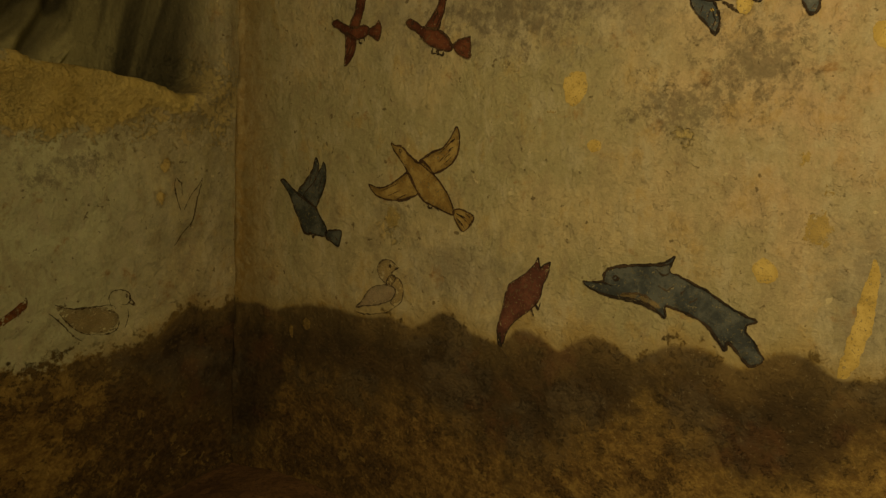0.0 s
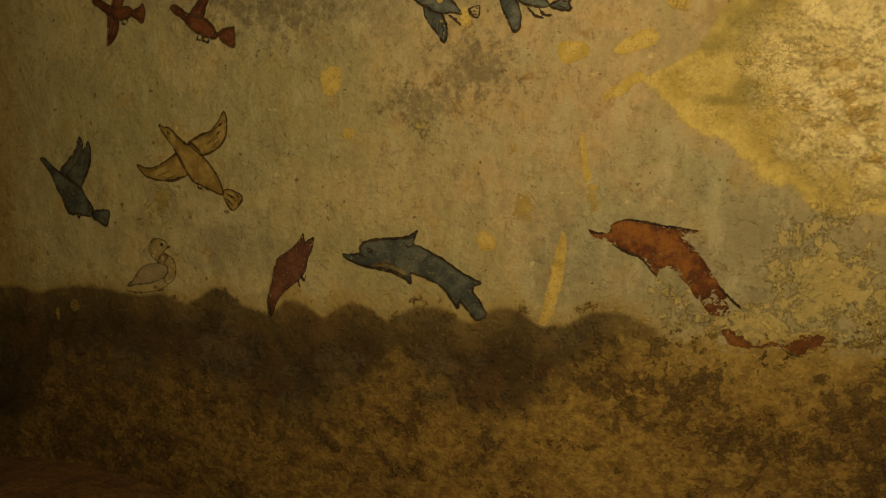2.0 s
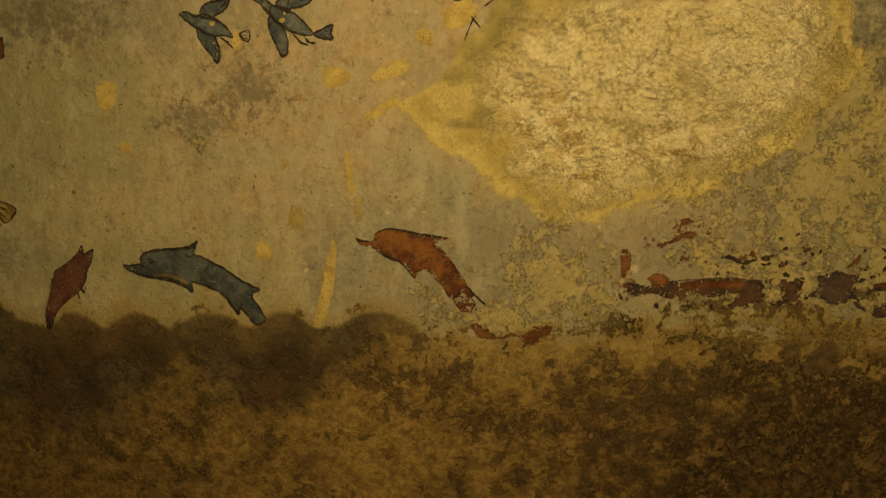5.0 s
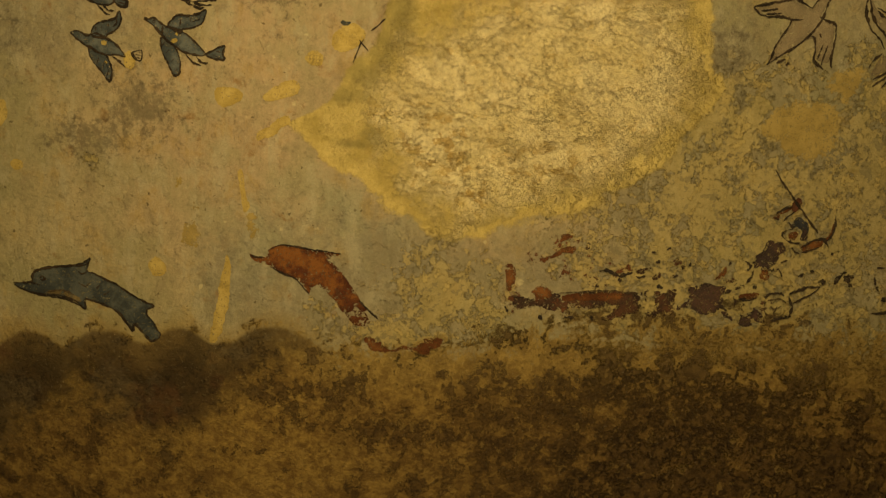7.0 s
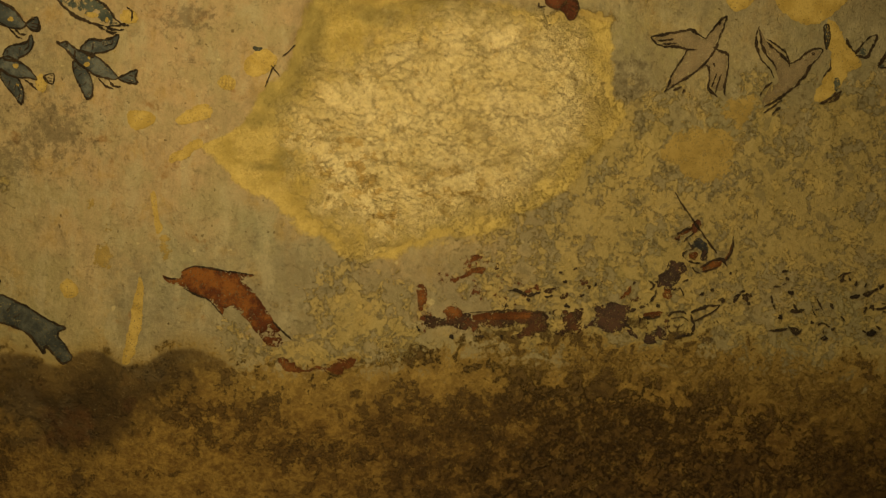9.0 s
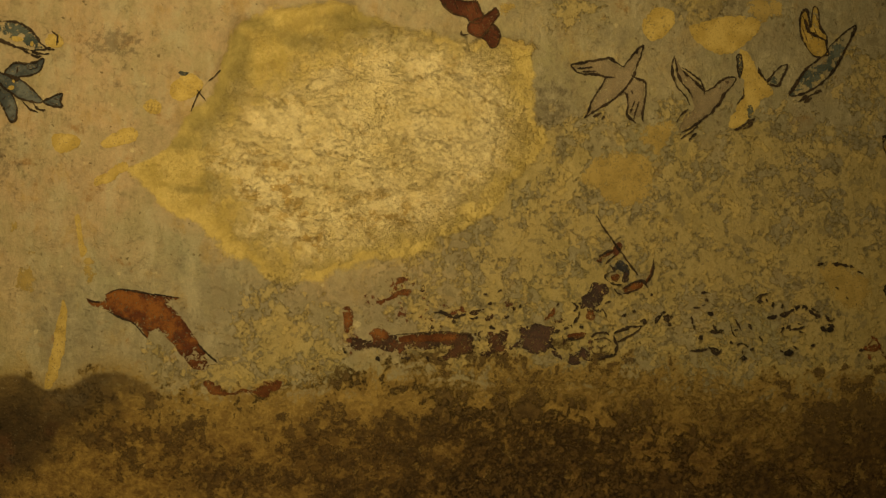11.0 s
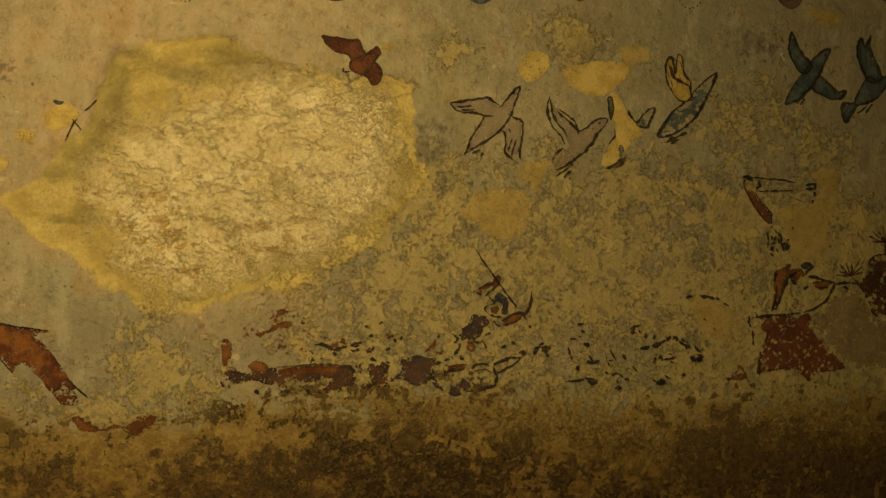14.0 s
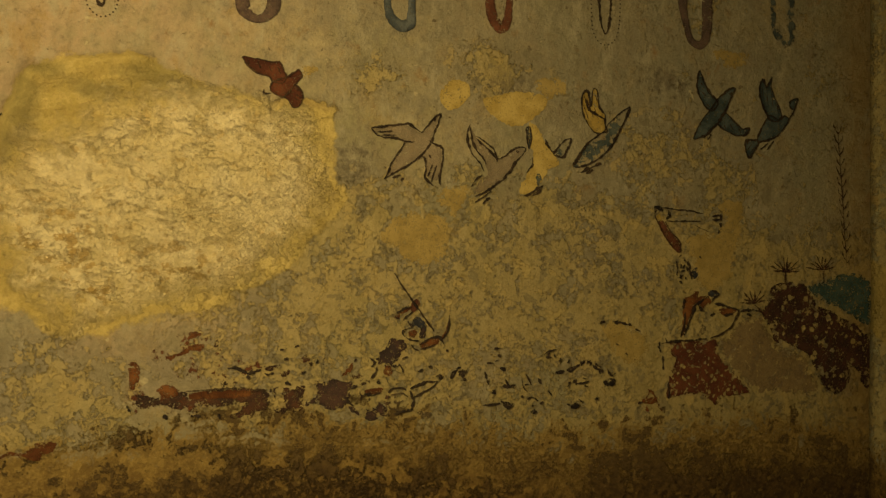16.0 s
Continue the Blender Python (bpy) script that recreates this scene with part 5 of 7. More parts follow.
figure("painted_bird", "blue-grey bird painted diving with trailing feet and fan tail", "painted bird", 1.034, 1.11, [
    ("fill", "body", BLUE, 2, [(-5.9, 2.6), (-4.1, 3.3), (-2.0, 3.2), (0.0, 2.4), (1.6, 1.5), (2.9, -0.1), (3.5, -0.9), (2.6, -1.7), (0.5, -1.6), (-1.2, -1.0), (-2.8, -0.0), (-4.3, 1.1)]),
    ("fill", "tail", BLUE, 2, [(3.6, -0.9), (4.5, 0.0), (5.6, 0.5), (6.0, -0.7), (5.7, -1.9), (4.6, -1.8)]),
    ("line", "foot", INK, 2.2, [(0.5, -1.8), (1.4, -2.5), (2.1, -3.3), (2.9, -3.3)]),
    ("line", "foot", INK, 2.2, [(1.6, -1.9), (2.6, -2.7), (3.7, -2.7)]),
    ("rag", "loss", PATCH, 1.2, [(0.2, -0.2), (0.4, 0.2), (0.9, 0.4), (1.3, 0.1), (1.4, -0.3), (1.0, -0.6), (0.4, -0.5)]),
], wall="back", group="blue-grey birds")
figure("painted_bird", "blue-grey bird painted flying, with ochre plaster showing through flakes", "painted bird", 1.194, 1.125, [
    ("fill", "body", BLUEWORN, 2, [(-6.8, 2.4), (-4.2, 2.9), (-0.6, 3.0), (1.4, 2.1), (2.7, 1.0), (3.7, -0.4), (4.7, -1.3), (3.0, -1.8), (0.9, -1.7), (-1.1, -1.2), (-3.2, -0.4), (-4.9, 0.7)]),
    ("line", "foot", INK, 2.4, [(-0.1, -1.6), (1.5, -2.3), (3.0, -3.0), (4.1, -2.8)]),
    ("line", "foot", INK, 2.4, [(2.0, -1.9), (3.5, -2.4), (5.4, -2.2)]),
    ("line", "foot", INK, 2.2, [(4.5, -1.3), (6.3, -1.4)]),
    ("line", "outline_stroke", INK, 2.4, [(-5.9, 1.3), (-3.7, -0.4), (-1.1, -1.3), (0.9, -1.7)]),
    ("line", "outline_stroke", INK, 2.2, [(5.7, 1.8), (6.7, 1.0), (6.6, -0.6)]),
    ("rag", "loss", PATCH, 1.8, [(-2.1, 0.0), (-1.6, 0.4), (-0.6, 0.6), (0.2, 0.4), (0.4, -0.0), (-0.5, -0.4), (-1.7, -0.3)]),
    ("rag", "loss", PATCH, 2.0, [(4.3, -0.0), (5.0, 1.0), (6.4, 1.3), (7.6, 0.8), (7.8, -0.2), (6.6, -1.1), (4.9, -0.8)]),
    ("rag", "loss", PATCH, 1.0, [(1.9, -0.8), (2.0, -0.4), (2.3, -0.2), (2.5, -0.5), (2.5, -0.9), (2.3, -1.2), (2.0, -1.1)]),
], wall="back", group="blue-grey birds")
figure("painted_bird", "red-brown bird painted with spread wings, worn underneath", "painted bird", 2.01, 1.211, [
    ("fill", "wing", RED, 1.6, [(-5.8, 4.2), (-3.5, 4.2), (-0.8, 4.0), (1.0, 4.1), (1.9, 2.7), (2.5, 1.5), (1.9, 0.2), (0.5, 0.3), (-0.8, 1.2), (-2.5, 1.4), (-4.4, 2.4)]),
    ("fill", "body", RED, 1.6, [(2.5, 1.5), (3.9, 2.7), (4.7, 3.2), (5.4, 2.0), (4.2, 0.4), (3.3, -1.2), (2.3, -2.3), (1.0, -2.2), (-0.2, -1.5), (-0.3, -0.2), (0.5, 0.5)]),
    ("fill", "wing", RED, 1.6, [(3.5, -1.2), (4.2, 0.2), (5.6, -0.8), (5.9, -1.8), (5.4, -3.8), (4.3, -4.1), (3.2, -2.9), (2.5, -2.3)]),
    ("line", "outline_stroke", INK, 2.2, [(-0.5, 1.0), (-0.0, 0.0), (-0.2, -0.6)]),
    ("line", "foot", INK, 2.4, [(-1.4, -1.4), (-1.4, -2.1), (-0.1, -1.9)]),
], wall="back", group="")
figure("painted_bird", "outlined bird in dark ink, its colour faded away", "painted bird", 2.279, 1.123, [
    ("fill", "body", WASH, 0, [(2.6, 2.9), (4.6, 5.8), (5.8, 7.0), (5.2, 3.7), (4.4, 1.3), (6.8, 0.4), (6.8, -5.9), (4.1, -5.3), (3.5, -2.1), (-1.0, -5.0), (-3.7, -6.5), (-3.0, -3.9), (-0.6, 0.7), (-5.9, 1.4), (-6.8, 2.5), (-0.6, 4.1)]),
    ("line", "wing_outline", INK, 2.2, [(-7.4, 2.6), (-4.9, 3.3), (-1.7, 4.1), (-0.1, 4.3), (1.7, 3.3), (2.6, 2.9)]),
    ("line", "wing_outline", INK, 2, [(-7.4, 2.6), (-6.1, 1.4), (-4.2, 1.1), (-2.0, 1.2), (-0.6, 0.8), (1.3, 1.0)]),
    ("line", "body_outline", INK, 2.2, [(2.6, 2.9), (3.6, 4.4), (4.6, 6.0), (6.0, 7.2), (5.7, 5.4), (5.2, 3.7), (4.6, 1.3), (3.6, -0.5), (2.5, -1.9), (0.5, -3.7), (-1.6, -5.2), (-4.1, -7.0)]),
    ("line", "body_outline", INK, 2, [(-0.6, 0.7), (-1.8, -1.7), (-3.0, -3.9), (-3.4, -5.8), (-4.1, -7.0)]),
    ("line", "wing_outline", INK, 2.2, [(4.2, 1.5), (5.7, 0.8), (7.0, 0.4), (7.3, -1.5), (7.1, -3.7), (6.9, -5.9), (7.3, -7.0)]),
    ("line", "wing_outline", INK, 2.2, [(2.7, -1.7), (3.6, -2.0), (4.0, -4.0), (3.9, -5.6), (5.1, -6.9), (5.8, -7.3)]),
    ("line", "feather_line", INK, 1.6, [(-6.1, 2.0), (-3.2, 2.5)]),
    ("line", "feather_line", INK, 1.6, [(-5.3, 1.5), (-2.6, 1.9)]),
    ("line", "feather_line", INK, 1.8, [(5.2, -3.0), (4.5, -5.6)]),
    ("line", "feather_line", INK, 1.8, [(6.1, -3.2), (5.3, -6.6)]),
    ("line", "feather_line", INK, 1.8, [(4.4, -1.2), (4.8, -2.0)]),
    ("line", "foot", INK, 2.4, [(-2.6, -6.6), (-1.0, -5.9)]),
    ("line", "foot", INK, 2.4, [(-0.9, -7.1), (-0.2, -6.4)]),
    ("line", "eye", INK, 1.2, [(4.6, 6.0), (5.0, 6.2), (4.9, 5.6), (4.6, 6.0)]),
], wall="back", group="outlined birds")
figure("painted_bird", "outlined bird in dark ink with raised wings and faded body", "painted bird", 2.46, 1.103, [
    ("fill", "body", WASH, 0, [(-5.7, 7.4), (-5.1, 4.7), (-3.5, 2.6), (-1.2, -1.5), (-2.7, -3.1), (-3.8, -6.1), (-0.1, -4.2), (3.0, -1.2), (4.5, 1.6), (6.0, 4.1), (3.7, 4.0), (0.6, 1.3), (-1.3, 3.4), (-4.2, 5.3)]),
    ("line", "wing_outline", INK, 2.2, [(-5.9, 7.8), (-6.3, 6.0), (-5.9, 4.1), (-4.9, 2.0), (-3.3, 0.5), (-2.1, -1.3)]),
    ("line", "wing_outline", INK, 2.2, [(-5.8, 7.3), (-5.3, 5.2), (-4.3, 3.1), (-2.8, 1.6), (-1.8, 0.3)]),
    ("line", "wing_outline", INK, 2, [(-4.5, 5.7), (-2.5, 4.7), (-0.7, 3.6), (0.0, 2.4), (0.5, 0.9)]),
    ("line", "wing_outline", INK, 2, [(-4.2, 5.1), (-2.4, 3.7), (-0.9, 2.7), (0.3, 1.3)]),
    ("line", "body_outline", INK, 2, [(0.5, 1.4), (2.2, 2.5), (3.7, 4.0), (5.4, 4.6), (6.2, 4.4)]),
    ("line", "body_outline", INK, 2.6, [(6.2, 4.4), (5.6, 3.0), (4.4, 1.6), (3.5, -0.4), (2.0, -2.4), (0.4, -3.7), (-1.2, -5.2), (-3.5, -6.6)]),
    ("line", "body_outline", INK, 1.8, [(-2.5, -2.0), (-3.8, -3.2), (-4.4, -4.7)]),
    ("line", "foot", INK, 2.4, [(-3.5, -7.7), (-1.7, -6.3), (-0.3, -5.1)]),
    ("line", "foot", INK, 2.4, [(-1.9, -7.8), (-0.5, -6.4)]),
    ("line", "eye", INK, 1.2, [(4.2, 3.6), (4.7, 3.7), (4.6, 3.3), (4.2, 3.6)]),
], wall="back", group="outlined birds")
figure("painted_bird", "fragment of an inked bird, mostly replaced by ochre plaster", "painted bird", 2.569, 1.12, [
    ("fill", "wing", SLATE, 1.6, [(-4.9, 6.8), (-4.2, 7.2), (-3.6, 5.4), (-3.6, 4.0), (-4.0, 2.7), (-4.5, 4.6)]),
    ("line", "wing_outline", INK, 2.4, [(-0.6, 5.0), (0.2, 3.5), (1.3, 2.5)]),
    ("fill", "head", BLUEWORN, 2.2, [(1.4, 2.3), (2.4, 3.9), (3.7, 5.5), (5.0, 5.8), (4.5, 4.0), (3.5, 1.8), (2.2, 1.9)]),
    ("line", "body_outline", INK, 2.2, [(-3.1, 1.0), (-2.9, -0.5), (-3.7, -1.5)]),
    ("line", "body_outline", INK, 1.8, [(-4.1, -2.3), (-3.6, -1.4)]),
    ("line", "foot", INK, 3, [(-4.2, -7.2), (-2.5, -6.2), (-0.7, -4.6)]),
    ("line", "foot", INK, 3, [(-2.5, -6.8), (-1.1, -5.8), (-0.3, -4.5)]),
    ("fill", "body", BLUEWORN, 0, [(-2.3, -2.2), (-1.2, -2.1), (-0.6, -3.8), (-1.8, -5.0)]),
], wall="back", group="outlined birds")
figure("painted_bird", "blue and ochre bird painted climbing, paint badly flaked", "painted bird", 2.686, 1.199, [
    ("fill", "body", BLUEWORN, 2.2, [(-5.9, -7.7), (-4.7, -5.4), (-3.4, -2.9), (-1.9, -1.5), (0.5, 0.5), (1.2, 1.9), (2.6, 3.5), (4.0, 4.9), (5.8, 6.2), (5.4, 4.3), (4.6, 2.6), (3.7, 0.3), (2.7, -1.8), (1.7, -3.4), (-0.1, -5.3), (-2.3, -6.8), (-4.2, -7.6)]),
    ("fill", "wing", OCHREWORN, 2.0, [(-2.8, 8.8), (-2.0, 8.9), (-1.5, 7.3), (-1.1, 5.4), (0.3, 3.9), (0.5, 2.0), (1.1, 0.5), (0.0, 0.0), (-1.7, -0.1), (-3.6, 1.9), (-4.7, 4.0), (-5.1, 7.0), (-4.4, 8.4), (-3.6, 7.8), (-2.9, 5.2)]),
    ("line", "wing_outline", INK, 2.6, [(-4.7, 7.3), (-3.9, 5.7), (-3.1, 4.4), (-1.4, 3.6), (0.2, 2.9), (0.6, 1.1)]),
    ("line", "body_outline", INK, 3.0, [(-5.9, -7.8), (-4.2, -4.5), (-2.2, -1.5)]),
    ("line", "body_outline", INK, 3.0, [(5.5, 5.7), (4.8, 2.8), (3.5, 0.1), (2.3, -2.5)]),
    ("line", "foot", INK, 3.4, [(-4.2, -8.9), (-2.2, -7.7), (0.3, -6.4)]),
    ("line", "foot", INK, 3, [(-2.9, -9.0), (-1.4, -8.0)]),
], wall="back", group="outlined birds")
figure("painted_bird", "blue-green bird painted with crossed wings and tail", "painted bird", 2.964, 1.288, [
    ("fill", "body", TEAL, 2, [(2.6, 4.8), (1.9, 2.9), (1.1, 0.9), (-0.0, -1.7), (-1.3, -3.7), (-2.3, -4.8), (-3.8, -6.3), (-6.6, -7.6), (-5.9, -5.3), (-4.5, -2.6), (-3.1, -0.7), (-1.7, 1.5), (-0.4, 3.1), (1.1, 4.3)]),
    ("fill", "wing", TEAL, 2, [(-6.4, 7.5), (-5.2, 5.1), (-3.4, 2.8), (-1.4, 1.0), (-2.6, -0.9), (-4.0, -0.6), (-5.8, 1.6), (-6.8, 4.2)]),
    ("fill", "wing", TEAL, 2, [(0.4, -1.0), (2.8, -2.5), (5.0, -3.9), (6.7, -3.5), (5.8, -5.1), (3.6, -5.6), (1.3, -4.9), (-1.0, -3.7)]),
    ("line", "foot", INK, 2.4, [(-4.3, -7.1), (-2.7, -5.6)]),
    ("line", "foot", INK, 2.4, [(-3.4, -7.4), (-2.4, -6.1)]),
    ("line", "eye", INK, 1.6, [(1.2, 3.3), (1.6, 3.6), (1.6, 3.1), (1.2, 3.3)]),
], wall="back", group="blue-green birds")
figure("painted_bird", "blue-green bird painted with raised wings and forked tail", "painted bird", 3.084, 1.28, [
    ("fill", "wing", TEAL, 2, [(-2.8, 8.5), (-1.8, 6.7), (-1.3, 7.9), (-0.6, 9.3), (-0.7, 7.3), (0.3, 5.1), (1.6, 3.0), (2.5, 1.0), (1.6, -0.3), (-0.4, -0.3), (-2.0, 2.0), (-3.3, 4.6), (-3.5, 6.9)]),
    ("fill", "body", TEAL, 2, [(-0.5, 0.7), (1.9, 0.0), (3.2, 1.1), (4.4, 0.3), (3.4, -1.6), (1.9, -3.5), (-0.3, -4.8), (-3.1, -5.4), (-2.7, -3.3), (-1.7, -1.2)]),
    ("line", "neck", INK, 3, [(4.1, 0.3), (5.2, 2.0), (5.9, 3.6)]),
    ("fill", "head", TEAL, 2, [(4.4, 4.6), (6.1, 5.3), (5.9, 3.8), (5.1, 2.7), (4.2, 3.4)]),
    ("fill", "tail", TEAL, 2.2, [(-6.1, -5.8), (-2.8, -5.5), (-5.0, -9.3)]),
    ("line", "foot", INK, 2.4, [(-2.4, -7.1), (-0.5, -5.6)]),
    ("line", "foot", INK, 2.4, [(-0.7, -7.1), (0.8, -4.9)]),
], wall="back", group="blue-green birds")
figure("painted_garland", "dull purple hanging garland loop painted on the upper wall", "painted garland", 1.968, 1.366, [
    ("line", "loop", PURPLE2, 19, [(-3.1, 2.7), (-2.5, -1.7), (-1.3, -3.3), (0.0, -3.7), (1.4, -3.4), (2.6, -2.2), (3.1, -0.6), (2.9, 3.7)]),
], wall="back", group="painted garlands")
figure("painted_garland", "blue-grey hanging garland loop painted on the upper wall", "painted garland", 2.236, 1.403, [
    ("line", "loop", BLUE, 17, [(-2.7, 3.6), (-2.0, -1.4), (-0.9, -3.6), (0.5, -4.5), (1.8, -4.3), (2.7, -3.5), (2.7, -0.7), (2.4, 4.4)]),
], wall="back", group="painted garlands")
figure("painted_garland", "red-brown hanging garland loop painted on the upper wall", "painted garland", 2.439, 1.433, [
    ("line", "loop", REDFADE, 17, [(-2.2, 4.0), (-1.6, -0.7), (-0.6, -3.4), (0.7, -4.8), (1.8, -4.2), (2.3, -1.6), (2.1, 4.8)]),
], wall="back", group="painted garlands")
figure("painted_garland", "dull purple hanging garland loop painted on the upper wall", "painted garland", 2.876, 1.486, [
    ("line", "loop", PURPLE2, 19, [(-3.3, 5.9), (-2.6, 0.8), (-1.6, -3.1), (-0.3, -6.0), (1.6, -7.0), (3.1, -5.7), (3.3, -1.7), (2.8, 6.9)]),
], wall="back", group="painted garlands")
figure("painted_garland", "blue and ochre hanging garland loop painted on the upper wall", "painted garland", 3.089, 1.523, [
    ("line", "loop", BLUEWORN, 17, [(-2.7, 5.9), (-2.1, -0.4), (-1.4, -3.9), (-0.1, -5.9), (1.7, -6.7), (2.8, -5.5), (2.4, 0.3), (2.1, 6.7)]),
], wall="back", group="painted garlands")
figure("painted_garland", "thin dark garland loop with dotted border painted on the wall", "painted garland", 2.67, 1.453, [
    ("line", "loop", INK, 2.6, [(-1.9, 6.0), (-1.1, 0.1), (-0.2, -3.4), (0.5, -4.5), (1.1, -3.4), (1.3, 0.5), (0.9, 6.4)]),
    ("dots", "dotted_border", INK, 3.4, [(-3.5, 5.7), (-2.9, -0.2), (-2.2, -4.3), (-0.7, -6.4), (0.8, -6.8), (2.3, -6.1), (3.4, -4.0), (3.5, 0.8), (3.1, 6.8)]),
], wall="back", group="painted garlands")
figure("painted_garland", "faint dark garland end with dotted border", "painted garland", 1.698, 1.317, [
    ("line", "loop", INK, 2.2, [(-1.0, 2.4), (-0.7, 0.3), (-0.2, -0.6), (0.4, -0.1), (0.3, 2.6)]),
    ("dots", "dotted_border", INK, 3.0, [(-2.9, 2.1), (-2.5, -0.5), (-1.4, -2.0), (0.0, -2.7), (1.5, -2.2), (2.5, -0.8), (2.9, 2.0)]),
], wall="back", group="painted garlands")
figure("painted_boat", "long dark red boat hull in badly flaked paint", "painted boat", 2.094, 0.624, [
    ("rag", "hull", MAROON, 2.4, [(-28.0, -1.7), (-26.1, -1.4), (-23.7, -1.7), (-20.8, -0.7), (-18.7, -0.6), (-14.4, 0.0), (-12.3, 0.3), (-8.0, 0.8), (-6.0, 0.7), (-4.2, 0.4), (-3.6, -0.8), (-3.3, -2.1), (-3.7, -3.0), (-5.3, -3.6), (-6.4, -4.3), (-7.7, -4.3), (-8.9, -5.1), (-10.0, -4.9), (-10.7, -4.7), (-9.5, -3.8), (-8.1, -2.6), (-7.8, -1.8), (-8.9, -2.2), (-10.8, -2.7), (-12.6, -3.1), (-14.3, -2.8), (-16.2, -2.8), (-16.9, -3.3), (-15.5, -4.1), (-16.1, -4.3), (-17.4, -4.0), (-18.5, -3.6), (-19.8, -4.1), (-20.9, -3.5), (-22.8, -3.1), (-24.9, -3.7), (-26.5, -3.5), (-27.7, -2.7)]),
    ("rag", "hull_piece", MAROON, 3.0, [(-1.3, 1.3), (0.1, 0.9), (1.7, 1.6), (2.8, 1.5), (3.0, -0.1), (2.7, -1.4), (3.0, -2.3), (2.0, -3.2), (0.4, -3.0), (-1.0, -3.8), (-2.1, -3.6), (-2.6, -2.8), (-1.3, -2.3), (-0.5, -1.6), (-1.0, -0.5)]),
    ("rag", "hull_piece", DUSK, 3.0, [(5.0, 2.0), (7.1, 2.8), (9.3, 3.2), (11.1, 3.0), (11.6, 2.0), (11.6, 0.2), (11.4, -1.3), (10.3, -2.1), (8.6, -2.4), (7.3, -2.3), (5.9, -1.9), (4.4, -1.6), (3.3, -2.2), (3.0, -1.2), (4.3, -0.6), (5.3, 0.1), (4.8, 1.1)]),
    ("rag", "hull_piece", DUSK, 1.6, [(11.4, -1.8), (12.8, -2.2), (13.7, -3.3), (13.1, -3.5), (11.9, -2.7)]),
    ("rag", "hull_piece", DUSK, 2.2, [(15.2, -2.3), (16.8, -1.5), (17.3, -0.6), (18.3, -1.5), (19.5, -3.0), (18.6, -3.5), (17.0, -3.1), (17.3, -4.0), (15.6, -4.4), (14.8, -3.9)]),
    ("rag", "hull_piece", INKWORN, 2.0, [(13.9, 0.1), (15.9, 0.6), (16.4, -0.0), (15.1, -0.8), (14.3, -1.2), (13.9, -0.6)]),
    ("rag", "hull_stripe", RUSTWORN, 1.4, [(-18.0, -0.7), (-14.4, -0.2), (-9.1, 0.4), (-6.7, 0.3), (-7.9, -0.8), (-12.2, -1.3), (-15.4, -1.5), (-17.5, -1.8)]),
    ("rag", "bow_stripe", RUSTWORN, 1.6, [(14.2, 1.4), (16.6, 2.0), (17.8, 1.8), (17.4, 1.1), (15.9, 0.7), (14.4, 0.9)]),
    ("rag", "stern", RUSTWORN, 1.2, [(-28.9, 4.3), (-27.7, 4.6), (-27.0, 3.6), (-27.0, 1.6), (-27.2, -0.1), (-28.3, -0.4), (-28.6, 1.5)]),
    ("rag", "stern_patch", RUSTWORN, 1.6, [(-23.7, -0.2), (-22.5, 0.8), (-20.9, 0.6), (-20.0, -0.4), (-20.1, -1.3), (-21.8, -1.6), (-23.3, -1.2)]),
    ("rag", "smudge", WASHDARK, 2.0, [(25.3, -2.2), (26.6, -1.7), (28.0, -2.5), (27.3, -3.7), (25.6, -3.6)]),
    ("line", "gunwale", INKFADE, 1.8, [(-18.7, -0.3), (-13.4, 0.4), (-8.0, 0.9)]),
    ("line", "gunwale", INKFADE, 1.8, [(-7.3, 0.6), (-4.2, 0.7)]),
    ("line", "gunwale", INKFADE, 1.8, [(-12.3, 0.5), (-11.8, 2.0)]),
    ("line", "bow_line", INKFRAG, 2.4, [(18.9, 1.2), (19.6, 2.0), (21.3, 2.3), (22.4, 1.8)]),
    ("line", "bow_line", INKFRAG, 2.4, [(23.2, 1.7), (24.0, -0.1), (23.7, -1.9)]),
    ("line", "bow_line", INKFRAG, 2.4, [(20.3, -2.9), (21.9, -2.4), (24.1, -1.8)]),
    ("line", "bow_line", INKFRAG, 2.4, [(14.2, 0.7), (15.9, 0.7), (17.4, 1.2)]),
    ("line", "bow_line", INKFRAG, 2.4, [(23.2, 2.3), (24.9, 3.2), (26.5, 3.7), (28.5, 3.9)]),
    ("line", "bow_line", INKFRAG, 2.4, [(28.5, 3.9), (27.6, 2.8), (26.1, 1.8), (24.1, 0.6)]),
    ("line", "bow_line", INKFRAG, 2.4, [(11.6, 1.7), (12.7, 2.4)]),
    ("line", "bow_line", INKFRAG, 2.4, [(10.9, -0.7), (12.3, -1.6)]),
    ("line", "bow_line", INKFADE, 1.6, [(19.2, 0.6), (18.9, -0.6), (19.6, -1.8), (21.7, -2.1), (22.7, -1.2)]),
    ("line", "bow_line", INKFADE, 1.6, [(20.1, -0.3), (20.9, -0.8), (22.0, 0.0)]),
    ("line", "bow_line", INKFADE, 1.6, [(20.7, -1.6), (21.3, -0.2)]),
    ("line", "bow_line", INKFADE, 1.6, [(19.4, 0.8), (21.4, 1.3), (22.8, 0.5)]),
], wall="back", group="")
